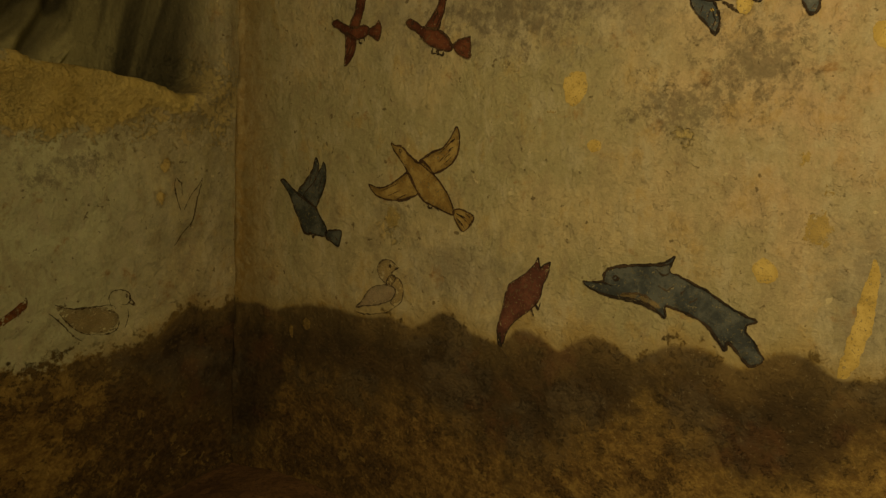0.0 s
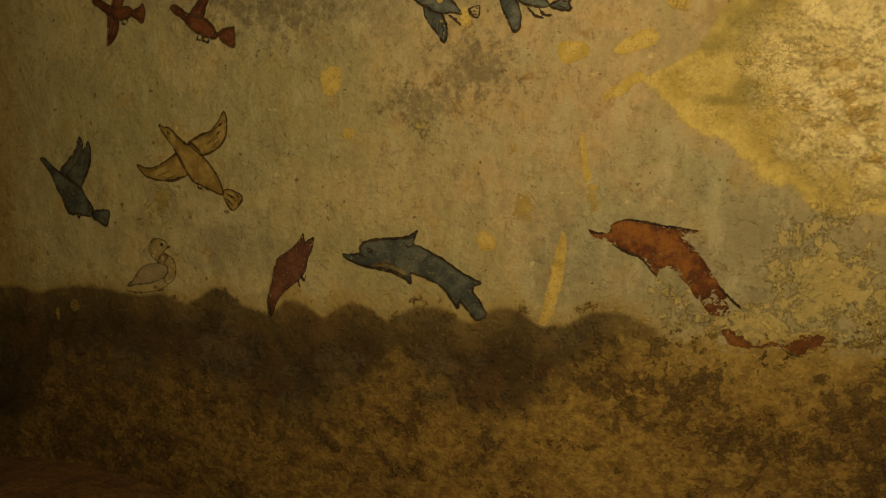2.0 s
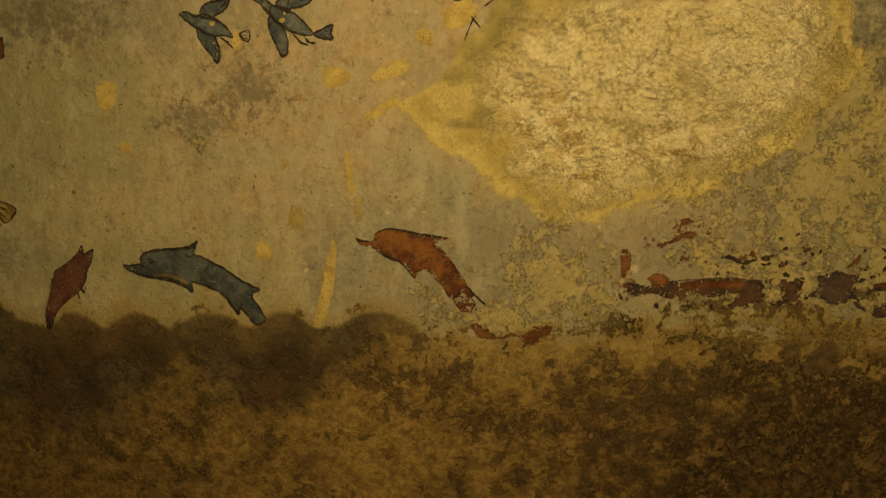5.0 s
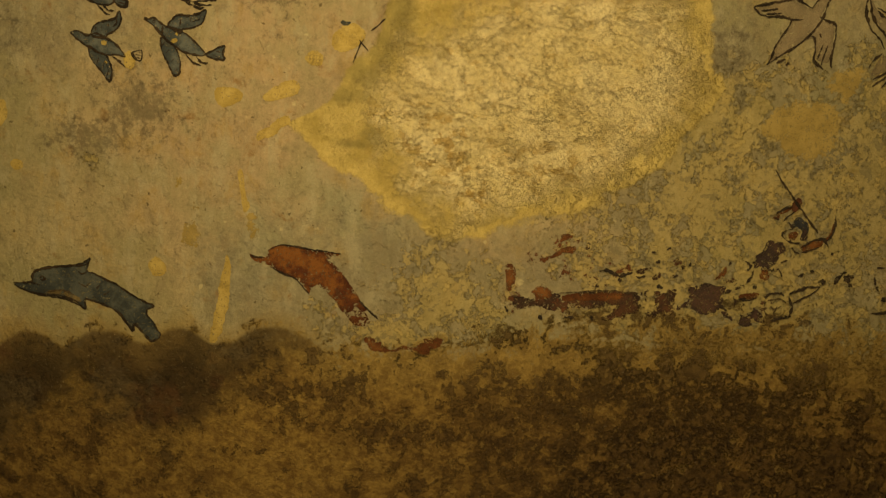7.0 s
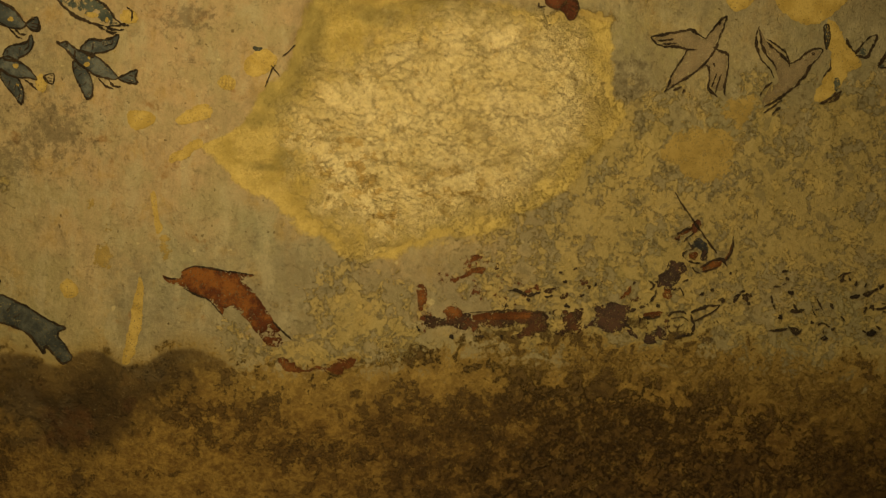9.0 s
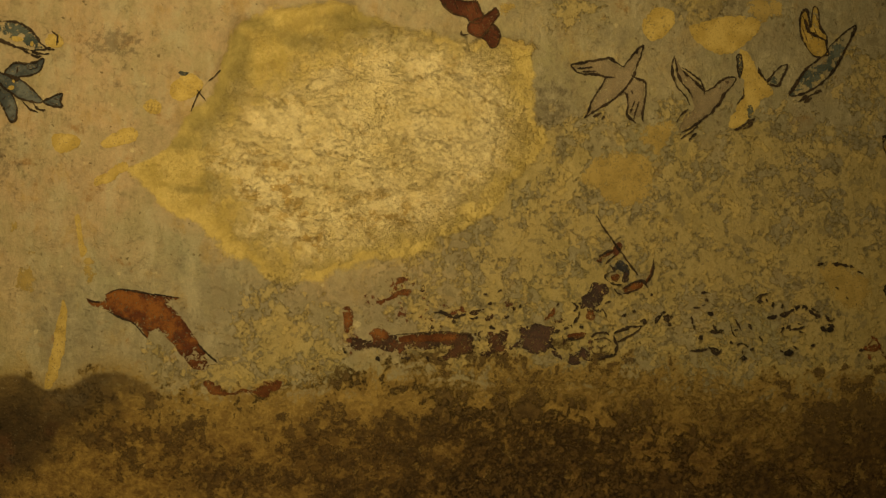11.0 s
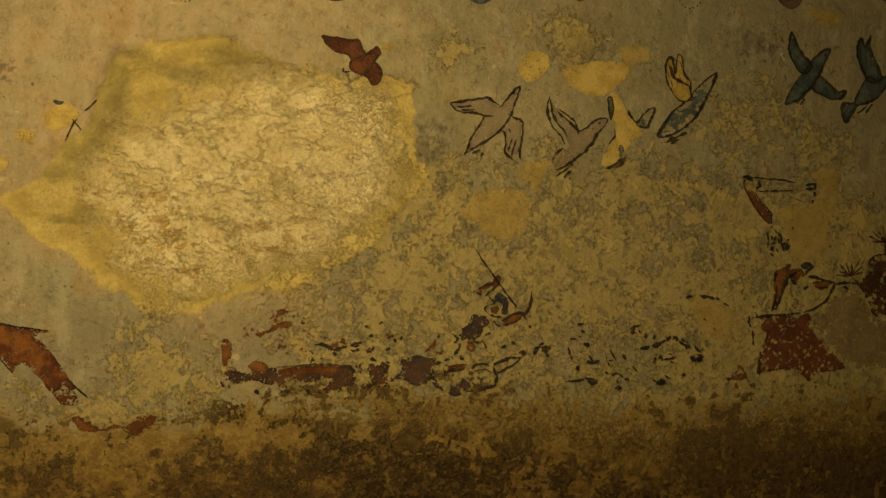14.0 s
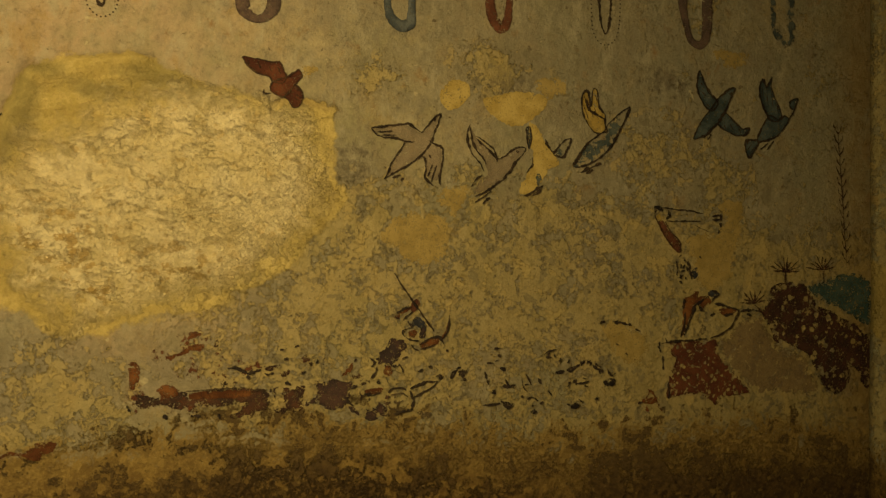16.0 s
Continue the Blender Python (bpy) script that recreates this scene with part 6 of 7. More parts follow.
figure("paint_remnant", "flaked patches of dark red and brown paint on ochre plaster", "paint remnant", 1.978, 0.696, [
    ("rag", "flake", RUSTWORN, 2.2, [(-7.9, 1.7), (-7.5, 3.1), (-6.5, 3.6), (-5.1, 3.6), (-5.4, 2.9), (-7.1, 2.4), (-7.3, 1.1), (-6.0, 1.4), (-4.6, 1.3), (-5.2, 0.2), (-7.1, -0.2), (-8.1, -0.9), (-9.6, -1.6), (-10.6, -1.9), (-11.1, -1.2), (-9.1, -0.5), (-7.9, 0.5)]),
    ("rag", "flake", INKWORN, 1.4, [(-6.9, 4.5), (-6.1, 4.9), (-5.3, 4.3), (-6.5, 4.0)]),
    ("rag", "flake", INKWORN, 1.6, [(-15.7, 1.3), (-14.9, 1.6), (-14.3, 0.7), (-14.7, -0.1), (-15.2, 0.2)]),
    ("rag", "flake", INKWORN, 1.6, [(-13.5, 1.4), (-12.4, 2.0), (-12.6, 1.3), (-13.3, 0.8)]),
    ("rag", "flake", MAROON, 1.2, [(-2.8, 1.6), (-2.3, 2.5), (-2.0, 1.1), (-2.7, 0.9)]),
    ("rag", "flake", INKWORN, 1.2, [(10.1, 1.6), (10.6, 2.3), (11.3, 2.1), (10.8, 1.3), (10.3, 1.0)]),
    ("rag", "flake", MAROON, 1.2, [(6.6, -2.5), (8.2, -1.9), (9.5, -1.7), (8.6, -2.7), (7.2, -3.1)]),
    ("rag", "flake", MAROON, 1.2, [(9.7, -3.4), (10.7, -2.4), (11.4, -3.0), (10.8, -3.9), (9.9, -3.8)]),
    ("rag", "flake", MAROON, 1.0, [(13.9, -1.5), (14.8, -0.9), (15.7, -1.1), (15.0, -1.7)]),
    ("rag", "flake", RUSTWORN, 1.6, [(21.7, -2.5), (22.5, -1.1), (23.1, -0.6), (23.0, -1.8), (22.2, -2.9), (20.9, -3.2)]),
    ("line", "flake", INKFRAG, 2.4, [(-0.1, -2.9), (1.2, -2.7), (2.5, -3.1), (3.6, -3.6)]),
    ("line", "flake", INKFRAG, 2.4, [(3.6, -3.7), (4.7, -3.2), (6.0, -2.8)]),
    ("line", "flake", INKFRAG, 2.4, [(6.7, -3.4), (7.5, -3.7), (8.4, -3.2)]),
    ("line", "flake", INKFRAG, 2.4, [(11.7, 1.7), (12.6, 2.2)]),
    ("line", "flake", INKFRAG, 2.4, [(10.1, -0.7), (10.9, -0.3)]),
    ("line", "flake", INKFRAG, 2.4, [(13.4, -3.2), (14.3, -2.7)]),
    ("line", "flake", INKFRAG, 2.4, [(10.6, -4.9), (11.7, -5.3)]),
    ("line", "flake", INKFRAG, 2.4, [(9.1, 1.1), (9.8, 1.2)]),
    ("line", "flake", INKFRAG, 2.4, [(23.3, 0.1), (23.7, -0.2)]),
    ("line", "flake", INKFRAG, 2.4, [(16.1, -0.6), (16.5, -0.8)]),
    ("line", "flake", INKFRAG, 2.4, [(3.5, -4.1), (4.1, -4.5)]),
    ("line", "flake", INKFRAG, 2.4, [(-16.3, -11.5), (-16.9, -10.6)]),
    ("line", "flake", INKFRAG, 2.4, [(-1.0, -11.3), (-0.6, -12.2)]),
    ("line", "flake", INKFRAG, 2.4, [(-10.5, -11.8), (-9.8, -12.7)]),
    ("line", "flake", INKFRAG, 2.4, [(-5.8, -11.8), (-4.0, -11.9)]),
], wall="back", group="")
figure("paint_remnant", "loose scatter of tiny dark and red paint flakes", "paint remnant", 2.062, 0.658, [
    ("fill", "flake_scatter", SPECK, 0, [(-11.1, -5.5), (-9.4, 1.7), (-3.0, 2.8), (4.5, 5.7), (11.1, 4.5), (16.8, 1.5), (21.3, 1.7), (25.9, -0.2), (24.0, -4.8), (17.5, -8.4), (6.5, -8.1), (-4.4, -8.6), (-11.0, -7.7)]),
    ("fill", "flake_scatter", SPECKRED, 0, [(-22.3, 2.6), (-19.3, 6.0), (-15.2, 8.9), (-10.8, 7.6), (-6.3, 3.5), (1.3, 3.4), (5.7, 3.1), (4.9, -1.4), (-4.8, -1.9), (-15.6, -3.0), (-19.9, -2.1)]),
    ("fill", "flake_scatter", SPECKRED, 0, [(-25.6, -4.1), (-19.9, -2.1), (-11.1, -5.5), (-10.9, -8.5), (-19.5, -9.0), (-25.9, -7.9)]),
], wall="back", group="")
figure("paint_remnant", "dark blue and red painted remains with a spear line", "paint remnant", 2.326, 0.765, [
    ("rag", "lower_patch", DUSK, 2.0, [(-4.6, -2.1), (-3.2, -2.2), (-2.1, -2.6), (-1.5, -3.8), (-2.3, -5.0), (-2.9, -6.2), (-3.6, -7.5), (-4.7, -8.0), (-6.4, -7.9), (-6.8, -6.3), (-6.6, -5.2), (-5.5, -4.0)]),
    ("rag", "lower_patch", RUSTWORN, 1.4, [(-5.7, -8.1), (-4.4, -7.8), (-3.7, -8.9), (-4.5, -9.6), (-5.5, -9.2)]),
    ("rag", "upper_patch", SLATEWORN, 1.4, [(-0.9, 1.2), (-0.1, 2.3), (1.1, 2.0), (2.1, 0.8), (2.0, -0.6), (1.3, -1.3), (0.9, -0.0), (-0.1, 0.4), (-0.8, 0.1)]),
    ("rag", "upper_patch", DUSK, 1.2, [(1.2, 0.2), (2.1, 0.1), (2.3, -1.2), (1.5, -2.0), (0.8, -1.6)]),
    ("rag", "stroke", RUSTWORN, 1.0, [(-1.2, -0.8), (-0.2, -0.3), (0.5, -0.9), (-0.1, -1.8), (-1.0, -1.7)]),
    ("rag", "stroke", REDFADE, 1.0, [(-1.3, 4.7), (-0.4, 5.8), (0.4, 5.3), (0.2, 4.1), (-0.5, 3.2), (-1.3, 3.5)]),
    ("rag", "stroke", RUSTWORN, 1.0, [(1.5, -3.9), (1.1, -3.1), (2.7, -2.1), (4.3, -1.3), (5.0, -2.0), (4.7, -2.9), (3.1, -3.4), (2.1, -4.3)]),
    ("rag", "stroke", RUSTWORN, 0.8, [(5.0, -2.0), (5.9, -0.6), (6.3, 1.0), (6.6, 2.5), (7.0, 1.5), (6.7, -0.3), (5.9, -1.7)]),
    ("rag", "stroke", RUSTWORN, 0.8, [(-1.2, 4.1), (-2.5, 3.6), (-3.8, 2.9), (-4.4, 1.9), (-3.5, 1.6), (-3.1, 2.5), (-2.0, 3.0)]),
    ("line", "spear", INK, 2.5, [(-5.2, 10.6), (-3.5, 8.3), (-1.1, 5.4), (1.8, 1.9), (3.8, -0.3)]),
    ("line", "outline_stroke", INKFRAG, 2.0, [(-1.1, 4.1), (-2.5, 3.8), (-4.1, 2.8)]),
    ("line", "outline_stroke", INKFRAG, 2.0, [(-4.1, 1.9), (-3.4, 1.6)]),
    ("line", "outline_stroke", INKFRAG, 2.0, [(-0.9, 3.2), (-2.0, 2.3), (-2.6, 1.4)]),
    ("line", "outline_stroke", INKFRAG, 2.0, [(-1.7, 1.4), (-0.8, 0.2), (-1.8, -0.2), (-2.6, -1.1), (-1.9, -1.9)]),
    ("line", "outline_stroke", INKFRAG, 2.0, [(1.2, -3.2), (2.7, -2.0), (4.8, -1.3), (5.9, -2.9)]),
    ("line", "outline_stroke", INKFRAG, 2.0, [(1.2, -4.0), (2.5, -3.7), (4.2, -3.0)]),
    ("line", "outline_stroke", INKFRAG, 2.0, [(5.5, -1.7), (6.5, -0.0), (6.6, 3.0)]),
    ("line", "outline_stroke", INKFRAG, 2.0, [(-1.8, -1.9), (-0.6, -2.4), (0.8, -2.4)]),
    ("line", "outline_stroke", INKFRAG, 2.0, [(-0.6, -3.2), (0.0, -4.0), (0.9, -4.2)]),
    ("line", "outline_stroke", INKFRAG, 2.0, [(-8.7, -6.2), (-7.5, -7.0), (-8.1, -8.0)]),
    ("line", "outline_stroke", INKFRAG, 2.0, [(-7.4, -6.4), (-6.7, -6.4)]),
    ("line", "outline_stroke", INKFRAG, 2.0, [(-6.9, -7.9), (-7.4, -9.3), (-8.1, -10.5)]),
    ("line", "outline_stroke", INKFRAG, 2.0, [(-3.9, -7.8), (-2.5, -7.4), (-1.6, -9.0)]),
    ("line", "outline_stroke", INKFRAG, 2.0, [(-2.3, -6.1), (-1.0, -5.6)]),
    ("line", "outline_stroke", INKFRAG, 2.0, [(1.5, -8.6), (2.1, -7.9)]),
    ("line", "outline_stroke", INKFRAG, 2.0, [(3.1, -7.4), (3.8, -7.1)]),
    ("line", "outline_stroke", INKFRAG, 2.0, [(4.9, -9.3), (5.8, -8.8), (5.6, -9.7)]),
    ("line", "outline_stroke", INKFRAG, 2.0, [(6.5, -4.1), (7.0, -3.8)]),
    ("line", "outline_stroke", INKFRAG, 2.0, [(-6.8, -10.8), (-6.1, -11.0)]),
], wall="back", group="")
figure("paint_remnant", "scattered black flecks of a lost painted outline", "paint remnant", 2.598, 0.710, [
    ("line", "flake", INKFRAG, 3.6, [(-19.2, -4.0), (-18.7, -2.9), (-18.0, -2.2)]),
    ("line", "flake", INKFRAG, 3.6, [(-17.8, -2.5), (-16.9, -3.2), (-16.1, -4.4)]),
    ("line", "flake", INKFRAG, 3.6, [(-9.2, -1.3), (-7.9, -1.8)]),
    ("line", "flake", INKFRAG, 3.6, [(-8.5, -5.0), (-7.0, -5.0), (-5.6, -4.6)]),
    ("line", "flake", INKFRAG, 3.6, [(-10.4, -5.8), (-9.7, -6.7)]),
    ("line", "flake", INKFRAG, 3.6, [(2.7, -1.7), (4.6, -1.2)]),
    ("line", "flake", INKFRAG, 3.6, [(5.0, -1.1), (6.4, -0.7), (7.8, 0.3)]),
    ("line", "flake", INKFRAG, 3.6, [(8.0, 0.5), (8.9, 1.0)]),
    ("line", "flake", INKFRAG, 3.6, [(9.4, 1.2), (10.4, 0.4)]),
    ("line", "flake", INKFRAG, 3.6, [(10.8, 0.3), (11.9, -0.5), (13.2, -1.0)]),
    ("line", "flake", INKFRAG, 3.6, [(6.8, -2.9), (7.6, -4.0)]),
    ("line", "flake", INKFRAG, 3.6, [(13.8, -2.7), (13.9, -3.7)]),
    ("line", "flake", INKFRAG, 3.6, [(14.1, -3.5), (15.6, -3.3)]),
    ("line", "flake", INKFRAG, 3.6, [(-26.0, -3.0), (-25.1, -2.6)]),
    ("line", "flake", INKFRAG, 2.0, [(-18.5, -2.0), (-17.3, -1.7)]),
    ("line", "flake", INKFRAG, 2.0, [(-17.1, -2.1), (-16.0, -2.6)]),
    ("line", "flake", INKFRAG, 2.0, [(-10.8, 2.4), (-9.4, 2.7)]),
    ("line", "flake", INKFRAG, 2.0, [(-12.2, -0.6), (-10.6, -0.4)]),
    ("line", "flake", INKFRAG, 2.0, [(-10.5, -0.1), (-9.7, 0.3)]),
    ("line", "flake", INKFRAG, 2.0, [(-10.0, 1.2), (-9.3, 1.1)]),
    ("line", "flake", INKFRAG, 2.0, [(-12.4, -2.2), (-12.0, -3.7)]),
    ("line", "flake", INKFRAG, 2.0, [(-11.8, -4.0), (-11.3, -4.8)]),
    ("line", "flake", INKFRAG, 2.0, [(-8.0, -3.6), (-7.0, -4.8)]),
    ("line", "flake", INKFRAG, 2.0, [(-3.7, -2.3), (-2.6, -3.9), (-1.9, -5.2)]),
    ("line", "flake", INKFRAG, 2.0, [(-4.5, -3.5), (-3.9, -5.1), (-3.2, -5.7)]),
    ("line", "flake", INKFRAG, 2.0, [(-3.8, -4.6), (-3.0, -4.2)]),
    ("line", "flake", INKFRAG, 2.0, [(-12.2, -9.0), (-9.6, -8.6), (-8.4, -8.3)]),
    ("line", "flake", INKFRAG, 2.0, [(-1.1, -3.0), (-0.2, -4.1)]),
    ("line", "flake", INKFRAG, 2.0, [(1.2, -5.3), (2.1, -6.3)]),
    ("line", "flake", INKFRAG, 2.0, [(-3.0, -7.4), (-2.1, -6.8), (-0.7, -7.6)]),
    ("line", "flake", INKFRAG, 2.0, [(-0.3, -8.1), (0.5, -7.6)]),
    ("line", "flake", INKFRAG, 2.0, [(-1.8, -8.2), (-1.7, -9.1)]),
    ("line", "flake", INKFRAG, 2.0, [(-0.2, 1.8), (0.7, 2.7), (1.9, 3.0), (3.1, 3.4)]),
    ("line", "flake", INKFRAG, 2.0, [(0.2, 1.5), (1.5, 1.4)]),
    ("line", "flake", INKFRAG, 2.0, [(0.8, 2.7), (0.8, 1.6)]),
    ("line", "flake", INKFRAG, 2.0, [(1.9, 2.1), (2.3, 1.4)]),
    ("line", "flake", INKFRAG, 2.0, [(3.3, 0.5), (3.5, 1.5)]),
    ("line", "flake", INKFRAG, 2.0, [(5.0, 0.4), (5.3, 1.3)]),
    ("line", "flake", INKFRAG, 2.0, [(11.0, 0.7), (12.6, 0.0)]),
    ("line", "flake", INKFRAG, 2.0, [(7.4, -3.6), (8.8, -3.4), (10.1, -2.9)]),
    ("line", "flake", INKFRAG, 2.0, [(8.6, -2.4), (9.4, -2.6)]),
    ("line", "flake", INKFRAG, 2.0, [(9.1, -4.0), (10.2, -4.2)]),
    ("line", "flake", INKFRAG, 2.0, [(5.9, -3.2), (5.4, -4.4)]),
    ("line", "flake", INKFRAG, 2.0, [(14.5, -2.2), (15.9, -2.6)]),
    ("line", "flake", INKFRAG, 2.0, [(13.9, -0.3), (14.9, -1.6), (15.9, -0.9)]),
    ("line", "flake", INKFRAG, 2.0, [(5.7, -7.8), (6.3, -8.2)]),
    ("line", "flake", INKFRAG, 2.0, [(8.0, -6.8), (8.9, -7.3)]),
    ("line", "flake", INKFRAG, 2.0, [(11.6, -6.7), (12.4, -6.3)]),
    ("line", "flake", INKFRAG, 2.0, [(15.4, 5.1), (15.9, 4.9)]),
    ("line", "flake", INKFRAG, 2.0, [(-4.5, -6.7), (-3.8, -7.0)]),
    ("line", "flake", INKFRAG, 2.0, [(-21.2, -3.4), (-21.8, -4.2)]),
    ("line", "flake", INKFRAG, 2.0, [(-23.9, -2.0), (-23.3, -1.8)]),
    ("line", "flake", INKFRAG, 2.0, [(-6.4, -9.1), (-6.0, -8.1)]),
    ("rag", "flake", INKBLOT, 1.6, [(-8.7, -8.0), (-7.3, -8.0), (-6.0, -8.6), (-6.9, -9.5), (-7.8, -9.1)]),
    ("rag", "flake", INKBLOT, 1.4, [(-2.2, -9.9), (-1.3, -9.3), (-0.5, -9.7), (-1.4, -10.3)]),
    ("rag", "flake", INKBLOT, 1.4, [(6.5, -8.2), (7.4, -7.6), (8.4, -8.1), (7.8, -8.9), (6.8, -8.8)]),
    ("rag", "flake", INKBLOT, 1.2, [(14.6, -3.0), (15.5, -2.7), (15.9, -3.4), (15.0, -3.8)]),
], wall="back", group="")
figure("paint_remnant", "thin broken dark curve remaining on yellow plaster", "paint remnant", 2.745, 0.800, [
    ("line", "flake", INKFRAG, 2.2, [(-3.1, 0.1), (-1.9, 0.6)]),
    ("line", "flake", INKFRAG, 2.2, [(-0.3, 0.6), (1.7, 0.5), (3.2, 0.3)]),
    ("line", "flake", INKFRAG, 2.2, [(3.3, 0.4), (4.3, -0.0)]),
    ("line", "flake", INKFRAG, 2.2, [(5.0, -0.5), (6.2, -1.0)]),
    ("line", "flake", INKFRAG, 2.2, [(3.4, -6.0), (3.6, -5.8)]),
    ("line", "flake", INKFRAG, 2.2, [(5.3, -7.1), (5.5, -6.9)]),
], wall="back", group="")
figure("paint_remnant", "slanting red stroke with thin parallel black lines", "paint remnant", 2.899, 0.980, [
    ("rag", "stroke", REDFADE, 0.8, [(-6.7, 4.7), (-5.6, 4.9), (-4.5, 3.2), (-2.7, 1.6), (-1.6, 0.5), (-1.2, -1.6), (-2.0, -1.5), (-3.4, -0.4), (-4.9, 1.2), (-6.1, 2.8)]),
    ("rag", "knot", INKBLOT, 1.0, [(-8.0, 7.7), (-7.0, 8.0), (-5.8, 7.6), (-6.0, 6.8), (-7.2, 6.9), (-7.7, 6.1)]),
    ("rag", "knot", OCHREWORN, 0.6, [(-7.5, 5.5), (-6.6, 6.4), (-5.5, 5.7), (-6.0, 4.8), (-7.0, 4.6)]),
    ("rag", "flake", SLATEWORN, 1.0, [(2.3, -4.7), (3.2, -4.3), (3.3, -6.4), (2.5, -7.0), (1.8, -6.0)]),
    ("line", "thin_line", INK, 2.0, [(-6.5, 7.7), (-2.7, 7.6), (0.6, 7.6), (3.3, 7.3)]),
    ("line", "thin_line", INK, 2.0, [(-5.2, 4.9), (-1.2, 5.2), (2.9, 5.6)]),
    ("line", "knot", INK, 3.0, [(-4.8, 7.1), (-4.5, 6.1), (-5.2, 5.3)]),
    ("line", "outline_stroke", BROWNINK, 1.8, [(-8.0, 7.2), (-7.8, 5.8), (-6.7, 3.9), (-5.1, 1.8)]),
    ("line", "outline_stroke", BROWNINK, 1.8, [(-5.4, 4.9), (-4.2, 3.0), (-1.7, 0.8), (-1.2, -1.6)]),
    ("line", "outline_stroke", BROWNINK, 1.8, [(-4.7, 1.0), (-3.1, -0.6)]),
    ("line", "outline_stroke", BROWNINK, 1.8, [(-1.0, -1.9), (-1.5, -2.5)]),
    ("line", "flake", INKFRAG, 2.6, [(5.4, 6.9), (7.5, 7.3)]),
    ("line", "flake", INKFRAG, 2.6, [(5.7, 6.2), (7.5, 6.4)]),
    ("line", "flake", INKFRAG, 2.6, [(7.5, 7.5), (7.8, 6.1)]),
    ("line", "flake", INKFRAG, 2.6, [(7.7, 5.8), (7.9, 4.8)]),
    ("line", "flake", INKFRAG, 2.6, [(7.5, 4.1), (7.3, 3.3)]),
    ("line", "flake", INKFRAG, 2.6, [(0.7, -3.2), (1.2, -5.1), (1.9, -7.1)]),
    ("line", "flake", INKFADE, 1.4, [(1.8, 4.5), (3.6, 3.9), (5.4, 3.5)]),
    ("line", "flake", INKFRAG, 1.6, [(-2.1, -3.4), (-1.8, -5.1)]),
    ("line", "flake", INKFRAG, 1.6, [(-1.7, -5.3), (-1.9, -6.5)]),
    ("line", "flake", INKFRAG, 1.6, [(-1.0, -4.0), (-1.0, -5.0)]),
    ("line", "flake", INKFRAG, 1.6, [(-0.3, -2.8), (0.0, -3.7)]),
    ("line", "flake", INKFRAG, 1.6, [(-0.1, -4.0), (-0.5, -5.0)]),
    ("line", "flake", INKFRAG, 1.6, [(0.4, -4.4), (0.5, -5.6)]),
    ("line", "flake", INKFRAG, 1.6, [(-1.1, -5.7), (-0.1, -5.2)]),
    ("line", "flake", INKFRAG, 1.6, [(-1.4, -6.9), (-0.3, -6.4)]),
    ("line", "flake", INKFRAG, 1.6, [(-1.1, -7.7), (-0.4, -8.2)]),
    ("line", "flake", INKFRAG, 1.6, [(0.0, -6.6), (0.5, -7.3)]),
    ("line", "flake", INKFRAG, 1.6, [(0.3, -3.2), (0.6, -4.1)]),
    ("line", "flake", INKFRAG, 1.6, [(3.1, -2.0), (3.6, -2.3)]),
    ("line", "flake", INKFRAG, 1.6, [(-0.7, -7.2), (-1.2, -6.2)]),
], wall="back", group="")
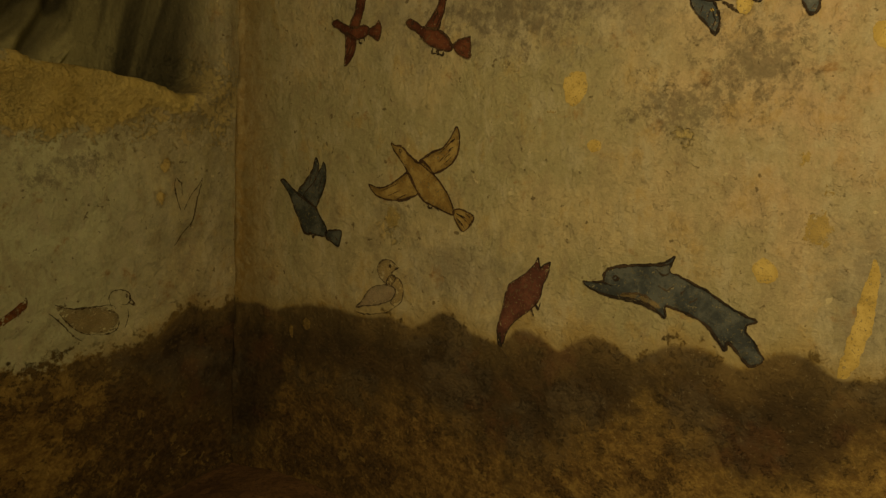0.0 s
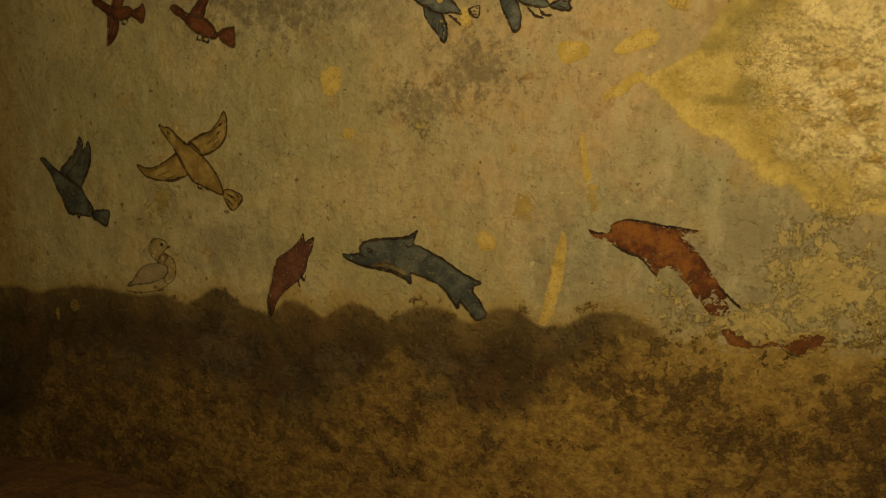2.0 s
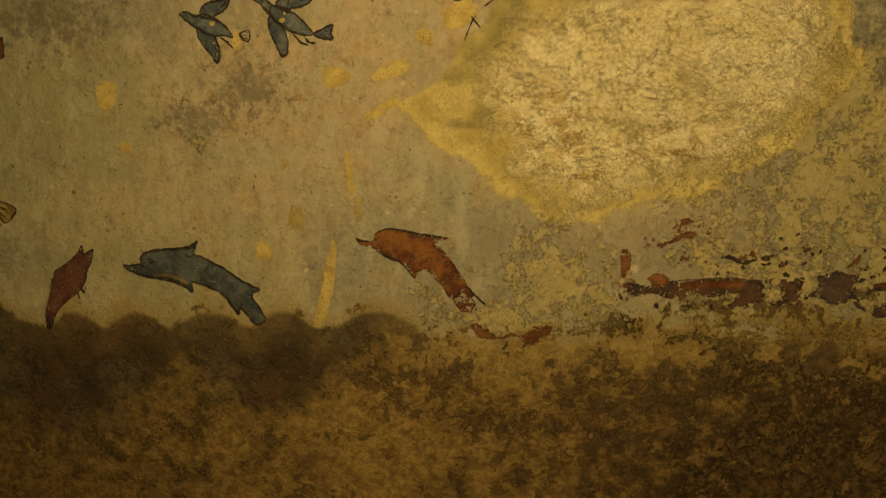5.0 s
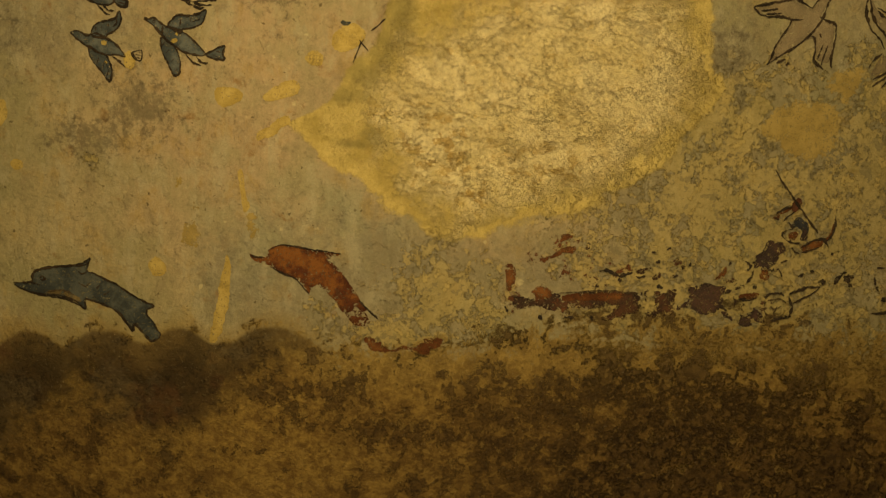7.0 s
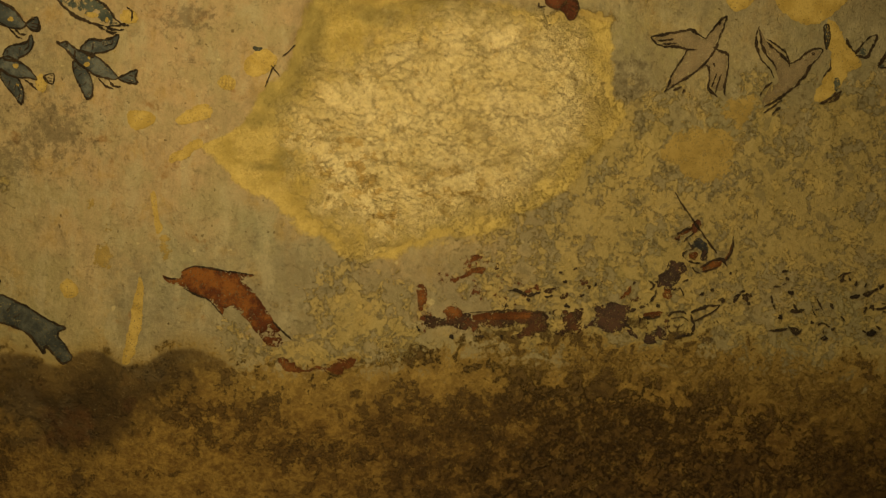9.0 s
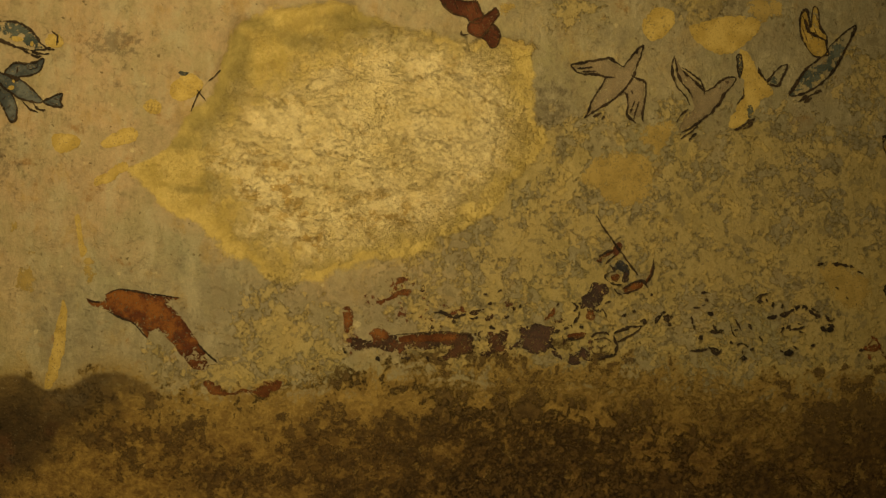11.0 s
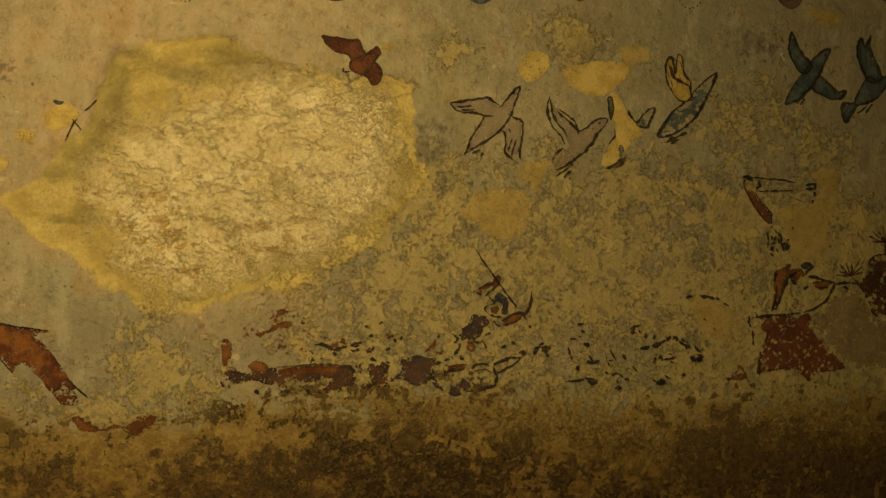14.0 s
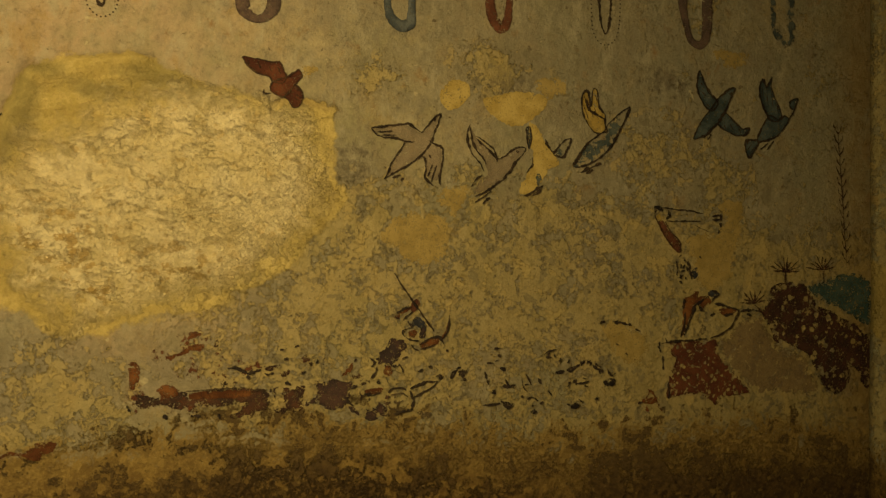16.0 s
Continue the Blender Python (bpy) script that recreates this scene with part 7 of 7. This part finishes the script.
figure("paint_remnant", "red and ochre painted shape outlined in black above a red rock", "paint remnant", 2.953, 0.831, [
    ("rag", "shape", RUSTWORN, 1.2, [(-4.9, 3.5), (-3.3, 4.5), (-2.5, 5.3), (-1.4, 5.2), (-1.6, 4.2), (-0.2, 4.5), (0.8, 4.6), (1.8, 3.3), (0.5, 2.3), (-0.3, 1.6), (-1.2, 2.5), (-2.2, 2.2), (-2.6, 0.9), (-3.3, -0.7), (-4.0, -2.5), (-4.4, -4.4), (-5.1, -4.6), (-4.8, -2.0), (-4.9, 1.0)]),
    ("rag", "shape", RUSTWORN, 1.0, [(3.6, 1.9), (6.3, 2.3), (7.8, 1.9), (6.9, 0.9), (4.7, 0.7)]),
    ("rag", "shape", SLATEWORN, 0.8, [(0.7, 5.0), (1.5, 5.9), (3.4, 5.2), (1.7, 4.3)]),
    ("rag", "smudge", WASHDARK, 1.6, [(-1.3, -2.6), (-0.0, -1.4), (1.1, -2.2), (0.7, -3.4), (-0.6, -3.8)]),
    ("line", "outline_stroke", INKFRAG, 2.4, [(1.1, 4.9), (-0.6, 3.5), (-2.2, 2.4), (-2.6, 0.9), (-3.3, -1.0), (-4.4, -4.4)]),
    ("line", "outline_stroke", INKFRAG, 2.4, [(-4.9, 3.5), (-5.0, 1.4)]),
    ("line", "outline_stroke", INKFRAG, 2.4, [(-4.5, 0.8), (-4.5, -2.0), (-5.1, -4.7)]),
    ("line", "outline_stroke", INKFRAG, 2.4, [(-1.7, 2.7), (-0.8, 1.6), (0.0, 1.1)]),
    ("line", "outline_stroke", INKFRAG, 2.4, [(1.5, 5.9), (3.5, 5.2), (2.0, 4.2), (1.5, 3.2)]),
    ("line", "outline_stroke", INKFRAG, 2.4, [(2.2, 3.1), (4.2, 2.9), (6.3, 2.4), (8.1, 2.2)]),
    ("line", "outline_stroke", INKFRAG, 2.4, [(4.7, 0.7), (6.9, 1.1)]),
    ("line", "outline_stroke", INKFRAG, 2.4, [(1.5, 0.3), (2.5, 0.9)]),
    ("line", "outline_stroke", INKFRAG, 2.4, [(8.5, 1.7), (10.5, 2.3), (13.3, 2.3)]),
    ("line", "outline_stroke", INKFRAG, 2.4, [(10.2, 1.4), (11.6, 1.0)]),
    ("line", "base_line", INK, 2.6, [(-9.5, -6.3), (-5.9, -5.6), (-1.9, -5.1), (1.0, -4.6)]),
    ("line", "base_line", INK, 2.6, [(1.8, -4.5), (4.7, -3.2), (6.7, -1.6), (7.5, 0.1), (8.2, 1.7), (7.3, 2.4)]),
], wall="back", group="")
figure("painted_rock", "red-brown painted rock with many flaked spots", "painted rock", 2.961, 0.717, [
    ("rag", "rock", REDROCK, 1.8, [(-8.9, 4.7), (-6.6, 5.7), (-2.7, 6.1), (1.3, 6.6), (2.4, 6.9), (3.1, 5.1), (3.7, 3.1), (5.9, 1.2), (8.1, -0.6), (10.0, -2.5), (11.5, -4.1), (9.1, -5.0), (6.4, -5.4), (4.6, -6.7), (3.6, -7.4), (2.1, -6.5), (-0.4, -5.4), (-3.7, -5.6), (-6.3, -6.2), (-7.8, -6.5), (-8.0, -4.6), (-7.8, -2.2), (-7.5, 0.2), (-6.6, 1.5), (-7.8, 3.2)]),
    ("line", "outline_stroke", INKFRAG, 2.6, [(-10.6, 5.4), (-10.8, 4.4), (-10.3, 3.2)]),
    ("line", "outline_stroke", INKFRAG, 2.2, [(-9.8, 2.5), (-9.4, -0.5)]),
    ("line", "outline_stroke", INKFRAG, 2.4, [(-8.0, -3.1), (-7.5, -6.5)]),
    ("line", "outline_stroke", INKFRAG, 1.8, [(-9.6, 6.4), (-9.0, 5.4)]),
], wall="back", group="painted rocks")
figure("paint_remnant", "small red flecks of paint beside the painted rock", "paint remnant", 2.844, 0.650, [
    ("rag", "flake", RUSTWORN, 2.0, [(-1.7, -1.2), (-0.5, 0.0), (0.8, 0.3), (1.5, -0.6), (-0.1, -1.4)]),
    ("line", "flake", RUSTFLECK, 3.0, [(-3.0, -1.1), (-1.5, -0.5), (-0.6, 1.0)]),
    ("line", "flake", RUSTFLECK, 3.0, [(-0.9, 1.9), (0.5, 0.8), (1.5, -0.6)]),
    ("line", "flake", RUSTFLECK, 3.0, [(-1.0, -1.5), (-0.5, -2.9)]),
    ("line", "flake", RUSTFLECK, 3.0, [(1.3, -0.6), (2.6, -2.4)]),
    ("line", "flake", RUSTFLECK, 3.0, [(-0.7, 2.9), (0.1, 1.9)]),
    ("line", "flake", INKFRAG, 2.2, [(-2.9, -1.2), (-2.0, -0.7)]),
], wall="back", group="")
figure("painted_hill", "pale tan painted hill faded between two painted rocks", "painted hill", 3.100, 0.720, [
    ("rag", "hill", HILL, 2.5, [(-10.6, 6.2), (-8.5, 7.3), (-6.0, 10.4), (-2.7, 12.1), (-0.3, 12.0), (1.3, 9.3), (4.1, 6.1), (8.4, 5.1), (11.8, 3.0), (13.4, 0.3), (15.2, -3.1), (12.1, -4.7), (6.3, -4.0), (-0.7, -4.6), (-3.3, -2.8), (-7.8, 1.2), (-9.8, 3.0)]),
], wall="back", group="")
figure("painted_rock", "large dark maroon painted rock with flaked ochre spots", "painted rock", 3.242, 0.800, [
    ("rag", "rock", DARKROCK, 2.4, [(-14.6, 4.8), (-13.9, 6.8), (-12.9, 8.7), (-12.8, 10.4), (-11.7, 11.5), (-9.8, 12.1), (-7.0, 12.3), (-4.3, 11.8), (-2.5, 10.2), (-1.1, 7.7), (0.4, 7.1), (2.9, 6.8), (5.2, 5.6), (7.5, 4.8), (9.8, 3.7), (11.4, 2.2), (13.9, 1.1), (14.8, -4.0), (14.7, -8.5), (13.9, -10.2), (12.3, -9.3), (10.9, -6.8), (9.3, -5.6), (9.0, -8.2), (7.7, -10.8), (5.8, -11.9), (3.6, -11.5), (1.7, -9.8), (0.1, -7.4), (-1.3, -4.9), (-2.9, -3.1), (-5.1, -2.4), (-6.6, -1.7), (-8.5, -0.9), (-10.1, -1.4), (-11.4, -0.5), (-12.1, 1.3), (-13.3, 3.1)]),
], wall="back", group="painted rocks")
figure("painted_rock", "blue-green painted rock behind the dark maroon one", "painted rock", 3.292, 0.9, [
    ("fill", "rock", TEALWORN, 0, [(-8.6, 1.6), (-6.0, 2.5), (-3.5, 3.8), (-0.3, 5.0), (3.3, 5.6), (6.2, 5.1), (7.7, 3.2), (8.5, -5.1), (6.1, -5.5), (3.3, -4.2), (-0.5, -2.5), (-3.9, -1.6), (-6.5, -0.4)]),
], wall="back", group="painted rocks")
figure("painted_shrub", "small dark red shrub painted with fanned bare branches", "painted shrub", 3.141, 0.948, [
    ("line", "branch", PLANT, 1.8, [(0.4, -0.4), (2.0, -0.2), (3.7, 0.1)]),
    ("line", "branch", PLANT, 1.8, [(0.4, -0.4), (2.1, 0.3), (3.9, 1.2)]),
    ("line", "branch", PLANT, 1.8, [(0.4, -0.4), (1.9, 0.8), (3.5, 2.4)]),
    ("line", "branch", PLANT, 1.8, [(0.4, -0.4), (1.0, 0.8), (1.8, 2.1)]),
    ("line", "branch", PLANT, 1.8, [(0.4, -0.4), (0.6, 1.1), (0.7, 2.9)]),
    ("line", "branch", PLANT, 1.8, [(0.4, -0.4), (0.0, 1.2), (-0.6, 3.1)]),
    ("line", "branch", PLANT, 1.8, [(0.4, -0.4), (-0.4, 0.6), (-1.3, 1.8)]),
    ("line", "branch", PLANT, 1.8, [(0.4, -0.4), (-1.1, 0.5), (-2.6, 1.6)]),
    ("line", "branch", PLANT, 1.8, [(0.4, -0.4), (-1.6, 0.0), (-3.8, 0.7)]),
    ("line", "branch", PLANT, 1.8, [(0.4, -0.4), (-1.1, -0.4), (-2.8, -0.4)]),
    ("line", "stem", PLANT, 2.4, [(0.4, -0.4), (0.6, -3.2)]),
], wall="back", group="painted shrubs")
figure("painted_shrub", "small dark red shrub painted on the blue-green rock", "painted shrub", 3.233, 0.959, [
    ("line", "branch", PLANT, 1.8, [(0.7, -0.2), (2.1, 0.1), (3.7, 0.7)]),
    ("line", "branch", PLANT, 1.8, [(0.7, -0.2), (2.0, 0.6), (3.6, 1.8)]),
    ("line", "branch", PLANT, 1.8, [(0.7, -0.2), (1.7, 1.1), (2.9, 2.8)]),
    ("line", "branch", PLANT, 1.8, [(0.7, -0.2), (1.0, 0.9), (1.3, 2.4)]),
    ("line", "branch", PLANT, 1.8, [(0.7, -0.2), (0.4, 1.1), (0.3, 2.8)]),
    ("line", "branch", PLANT, 1.8, [(0.7, -0.2), (-0.2, 1.2), (-1.2, 2.9)]),
    ("line", "branch", PLANT, 1.8, [(0.7, -0.2), (-0.4, 0.6), (-1.5, 1.5)]),
    ("line", "branch", PLANT, 1.8, [(0.7, -0.2), (-0.8, 0.3), (-2.6, 1.0)]),
    ("line", "branch", PLANT, 1.8, [(0.7, -0.2), (-1.4, -0.2), (-3.6, 0.0)]),
    ("line", "stem", PLANT, 2.4, [(0.7, -0.2), (1.2, -3.0)]),
], wall="back", group="painted shrubs")
figure("painted_shrub", "small faint shrub painted leaning beside the dark rock", "painted shrub", 3.07, 0.872, [
    ("line", "branch", PLANT, 1.8, [(0.2, -0.4), (1.6, 0.1), (2.9, 0.7)]),
    ("line", "branch", PLANT, 1.8, [(0.2, -0.4), (1.4, 0.6), (2.7, 1.8)]),
    ("line", "branch", PLANT, 1.8, [(0.2, -0.4), (0.9, 1.0), (1.8, 2.8)]),
    ("line", "branch", PLANT, 1.8, [(0.2, -0.4), (0.3, 0.7), (0.2, 2.1)]),
    ("line", "branch", PLANT, 1.8, [(0.2, -0.4), (-0.4, 0.8), (-1.1, 2.4)]),
    ("line", "branch", PLANT, 1.8, [(0.2, -0.4), (-1.1, 0.6), (-2.6, 2.0)]),
    ("line", "branch", PLANT, 1.8, [(0.2, -0.4), (-1.1, 0.0), (-2.5, 0.5)]),
    ("line", "branch", PLANT, 1.8, [(0.2, -0.4), (-1.5, -0.4), (-3.3, -0.4)]),
    ("line", "stem", PLANT, 2.4, [(0.2, -0.4), (3.2, -2.9)]),
], wall="back", group="painted shrubs")
figure("painted_twig", "tall thin dark leafy twig painted upright near the corner", "painted plant", 3.276, 1.13, [
    ("line", "stem", PLANT, 1.6, [(-2.5, 16.5), (-1.3, 9.5), (-0.1, 1.9), (1.1, -6.9), (2.2, -13.3), (2.6, -16.4)]),
    ("line", "leaf", PLANT, 1.7, [(-2.1, 13.8), (-2.9, 14.8), (-3.5, 16.0)]),
    ("line", "leaf", PLANT, 1.7, [(-2.1, 13.6), (-1.4, 14.6), (-1.1, 15.8)]),
    ("line", "leaf", PLANT, 1.7, [(-1.8, 11.4), (-2.6, 12.4), (-3.1, 13.6)]),
    ("line", "leaf", PLANT, 1.7, [(-1.8, 11.2), (-1.1, 12.2), (-0.7, 13.4)]),
    ("line", "leaf", PLANT, 1.7, [(-1.4, 9.0), (-2.1, 10.0), (-2.8, 11.2)]),
    ("line", "leaf", PLANT, 1.7, [(-1.4, 8.8), (-0.6, 9.8), (-0.4, 10.9)]),
    ("line", "leaf", PLANT, 1.7, [(-1.0, 6.6), (-1.8, 7.6), (-2.3, 8.8)]),
    ("line", "leaf", PLANT, 1.7, [(-0.9, 6.4), (-0.3, 7.3), (0.1, 8.5)]),
    ("line", "leaf", PLANT, 1.7, [(-0.6, 4.2), (-1.4, 5.2), (-2.0, 6.4)]),
    ("line", "leaf", PLANT, 1.7, [(-0.6, 4.0), (0.1, 4.9), (0.4, 6.1)]),
    ("line", "leaf", PLANT, 1.7, [(-0.3, 1.8), (-1.1, 2.7), (-1.6, 4.0)]),
    ("line", "leaf", PLANT, 1.7, [(-0.3, 1.5), (0.4, 2.5), (0.8, 3.7)]),
    ("line", "leaf", PLANT, 1.7, [(0.2, -0.6), (-0.8, 0.3), (-1.2, 1.6)]),
    ("line", "leaf", PLANT, 1.7, [(0.2, -0.8), (0.7, 0.1), (1.2, 1.3)]),
    ("line", "leaf", PLANT, 1.7, [(0.5, -3.0), (-0.3, -2.1), (-0.8, -0.8)]),
    ("line", "leaf", PLANT, 1.7, [(0.6, -3.3), (1.2, -2.3), (1.6, -1.1)]),
    ("line", "leaf", PLANT, 1.7, [(0.9, -5.4), (0.1, -4.5), (-0.5, -3.2)]),
    ("line", "leaf", PLANT, 1.7, [(0.9, -5.7), (1.6, -4.7), (1.9, -3.5)]),
    ("line", "leaf", PLANT, 1.7, [(1.2, -7.8), (0.4, -6.9), (-0.1, -5.6)]),
    ("line", "leaf", PLANT, 1.7, [(1.2, -8.1), (1.9, -7.1), (2.3, -5.9)]),
    ("line", "leaf", PLANT, 1.7, [(1.5, -10.2), (0.9, -9.3), (0.2, -8.1)]),
    ("line", "leaf", PLANT, 1.7, [(1.6, -10.5), (2.4, -9.5), (2.6, -8.3)]),
    ("line", "leaf", PLANT, 1.7, [(2.0, -12.6), (1.2, -11.7), (0.7, -10.4)]),
    ("line", "leaf", PLANT, 1.7, [(2.0, -12.9), (2.7, -11.9), (3.1, -10.7)]),
    ("line", "leaf", PLANT, 1.7, [(2.4, -15.0), (1.5, -14.1), (1.0, -12.9)]),
    ("line", "leaf", PLANT, 1.7, [(2.4, -15.3), (3.1, -14.3), (3.4, -13.2)]),
], wall="back", group="")
figure("paint_remnant", "thin dark branching ink marks beside the bare plaster patch", "paint remnant", 1.522, 1.054, [
    ("line", "branch", INK, 1.3, [(4.2, 3.7), (2.9, 2.8), (1.5, 1.9)]),
    ("line", "branch", INK, 1.4, [(0.2, 0.3), (-0.7, -1.3), (-1.5, -3.8)]),
    ("line", "branch", INK, 1.4, [(-0.6, 0.2), (0.2, -0.7), (1.1, -1.8)]),
    ("fill", "flake", SLATE, 0, [(-4.2, 3.1), (-3.7, 3.5), (-3.0, 3.3), (-2.2, 3.2), (-2.8, 2.6), (-3.6, 2.6)]),
], wall="back", group="")
figure("painted_duck", "faint outlined duck painted on the side wall", "painted duck", 0.349, 0.445, [
    ("fill", "body", OCHREFADE, 0, [(7.3, 3.5), (3.0, 2.4), (-3.4, 1.3), (-5.5, -1.1), (-4.9, -3.5), (-1.5, -3.9), (2.5, -2.7), (5.3, -0.4)]),
    ("line", "outline_stroke", INKFADE, 1.6, [(7.7, 4.1), (5.1, 2.9), (0.7, 2.2), (-3.8, 1.8), (-4.6, 0.7)]),
    ("line", "outline_stroke", INKFADE, 1.6, [(-3.1, 0.8), (-5.0, -0.3), (-5.6, -2.4), (-4.7, -3.9), (-2.1, -4.2), (2.0, -3.0), (4.7, -0.8), (6.9, 2.1)]),
    ("line", "outline_stroke", INKFADE, 1.8, [(8.9, 2.7), (6.3, -0.1), (3.7, -3.4), (2.0, -4.7)]),
    ("line", "head", INKFADE, 1.6, [(-4.0, 1.2), (-3.3, 3.2), (-3.9, 4.5), (-5.6, 4.8), (-7.3, 4.1), (-8.0, 2.8), (-7.8, 1.7), (-6.8, 1.3), (-5.5, 1.8)]),
    ("line", "bill", INKFADE, 1.8, [(-7.9, 2.6), (-8.9, 1.1), (-7.5, 1.5)]),
    ("line", "eye", INKFADE, 1.6, [(-6.8, 3.4), (-7.3, 3.5), (-7.2, 2.9), (-6.8, 3.4)]),
    ("line", "neck", INKFADE, 1.6, [(-7.5, 0.2), (-7.7, -1.6), (-6.9, -3.7)]),
], wall="left", group="")
figure("painted_bird", "faint diving bird outlined in ink on the side wall", "painted bird", 0.132, 0.645, [
    ("line", "wing_outline", INKFADE, 1.8, [(2.8, 7.4), (3.4, 5.6), (2.8, 2.9), (2.0, 0.3)]),
    ("line", "wing_outline", INKFADE, 1.8, [(2.8, 7.4), (1.4, 6.1), (1.3, 3.7)]),
    ("line", "wing_outline", INKFADE, 1.6, [(-3.7, 7.2), (-2.6, 5.3), (-0.5, 2.9), (1.1, 0.3)]),
    ("line", "body_outline", INKFADE, 1.8, [(-3.7, 6.8), (-2.7, 3.4), (-1.8, 0.1), (-0.9, -2.4), (1.0, -4.5), (3.4, -7.4)]),
    ("line", "foot", INKFADE, 1.8, [(-0.8, -2.1), (-0.6, -3.7)]),
], wall="left", group="")
figure("paint_remnant", "short red brush stroke painted on the side wall", "paint remnant", 0.513, 0.478, [
    ("fill", "stroke", RUSTWORN, 0, [(3.7, -2.0), (0.3, 0.4), (-1.6, 1.6), (-3.6, 3.2), (-3.6, 1.2), (-2.0, -0.1), (0.4, -1.5), (2.8, -3.2)]),
], wall="left", group="")
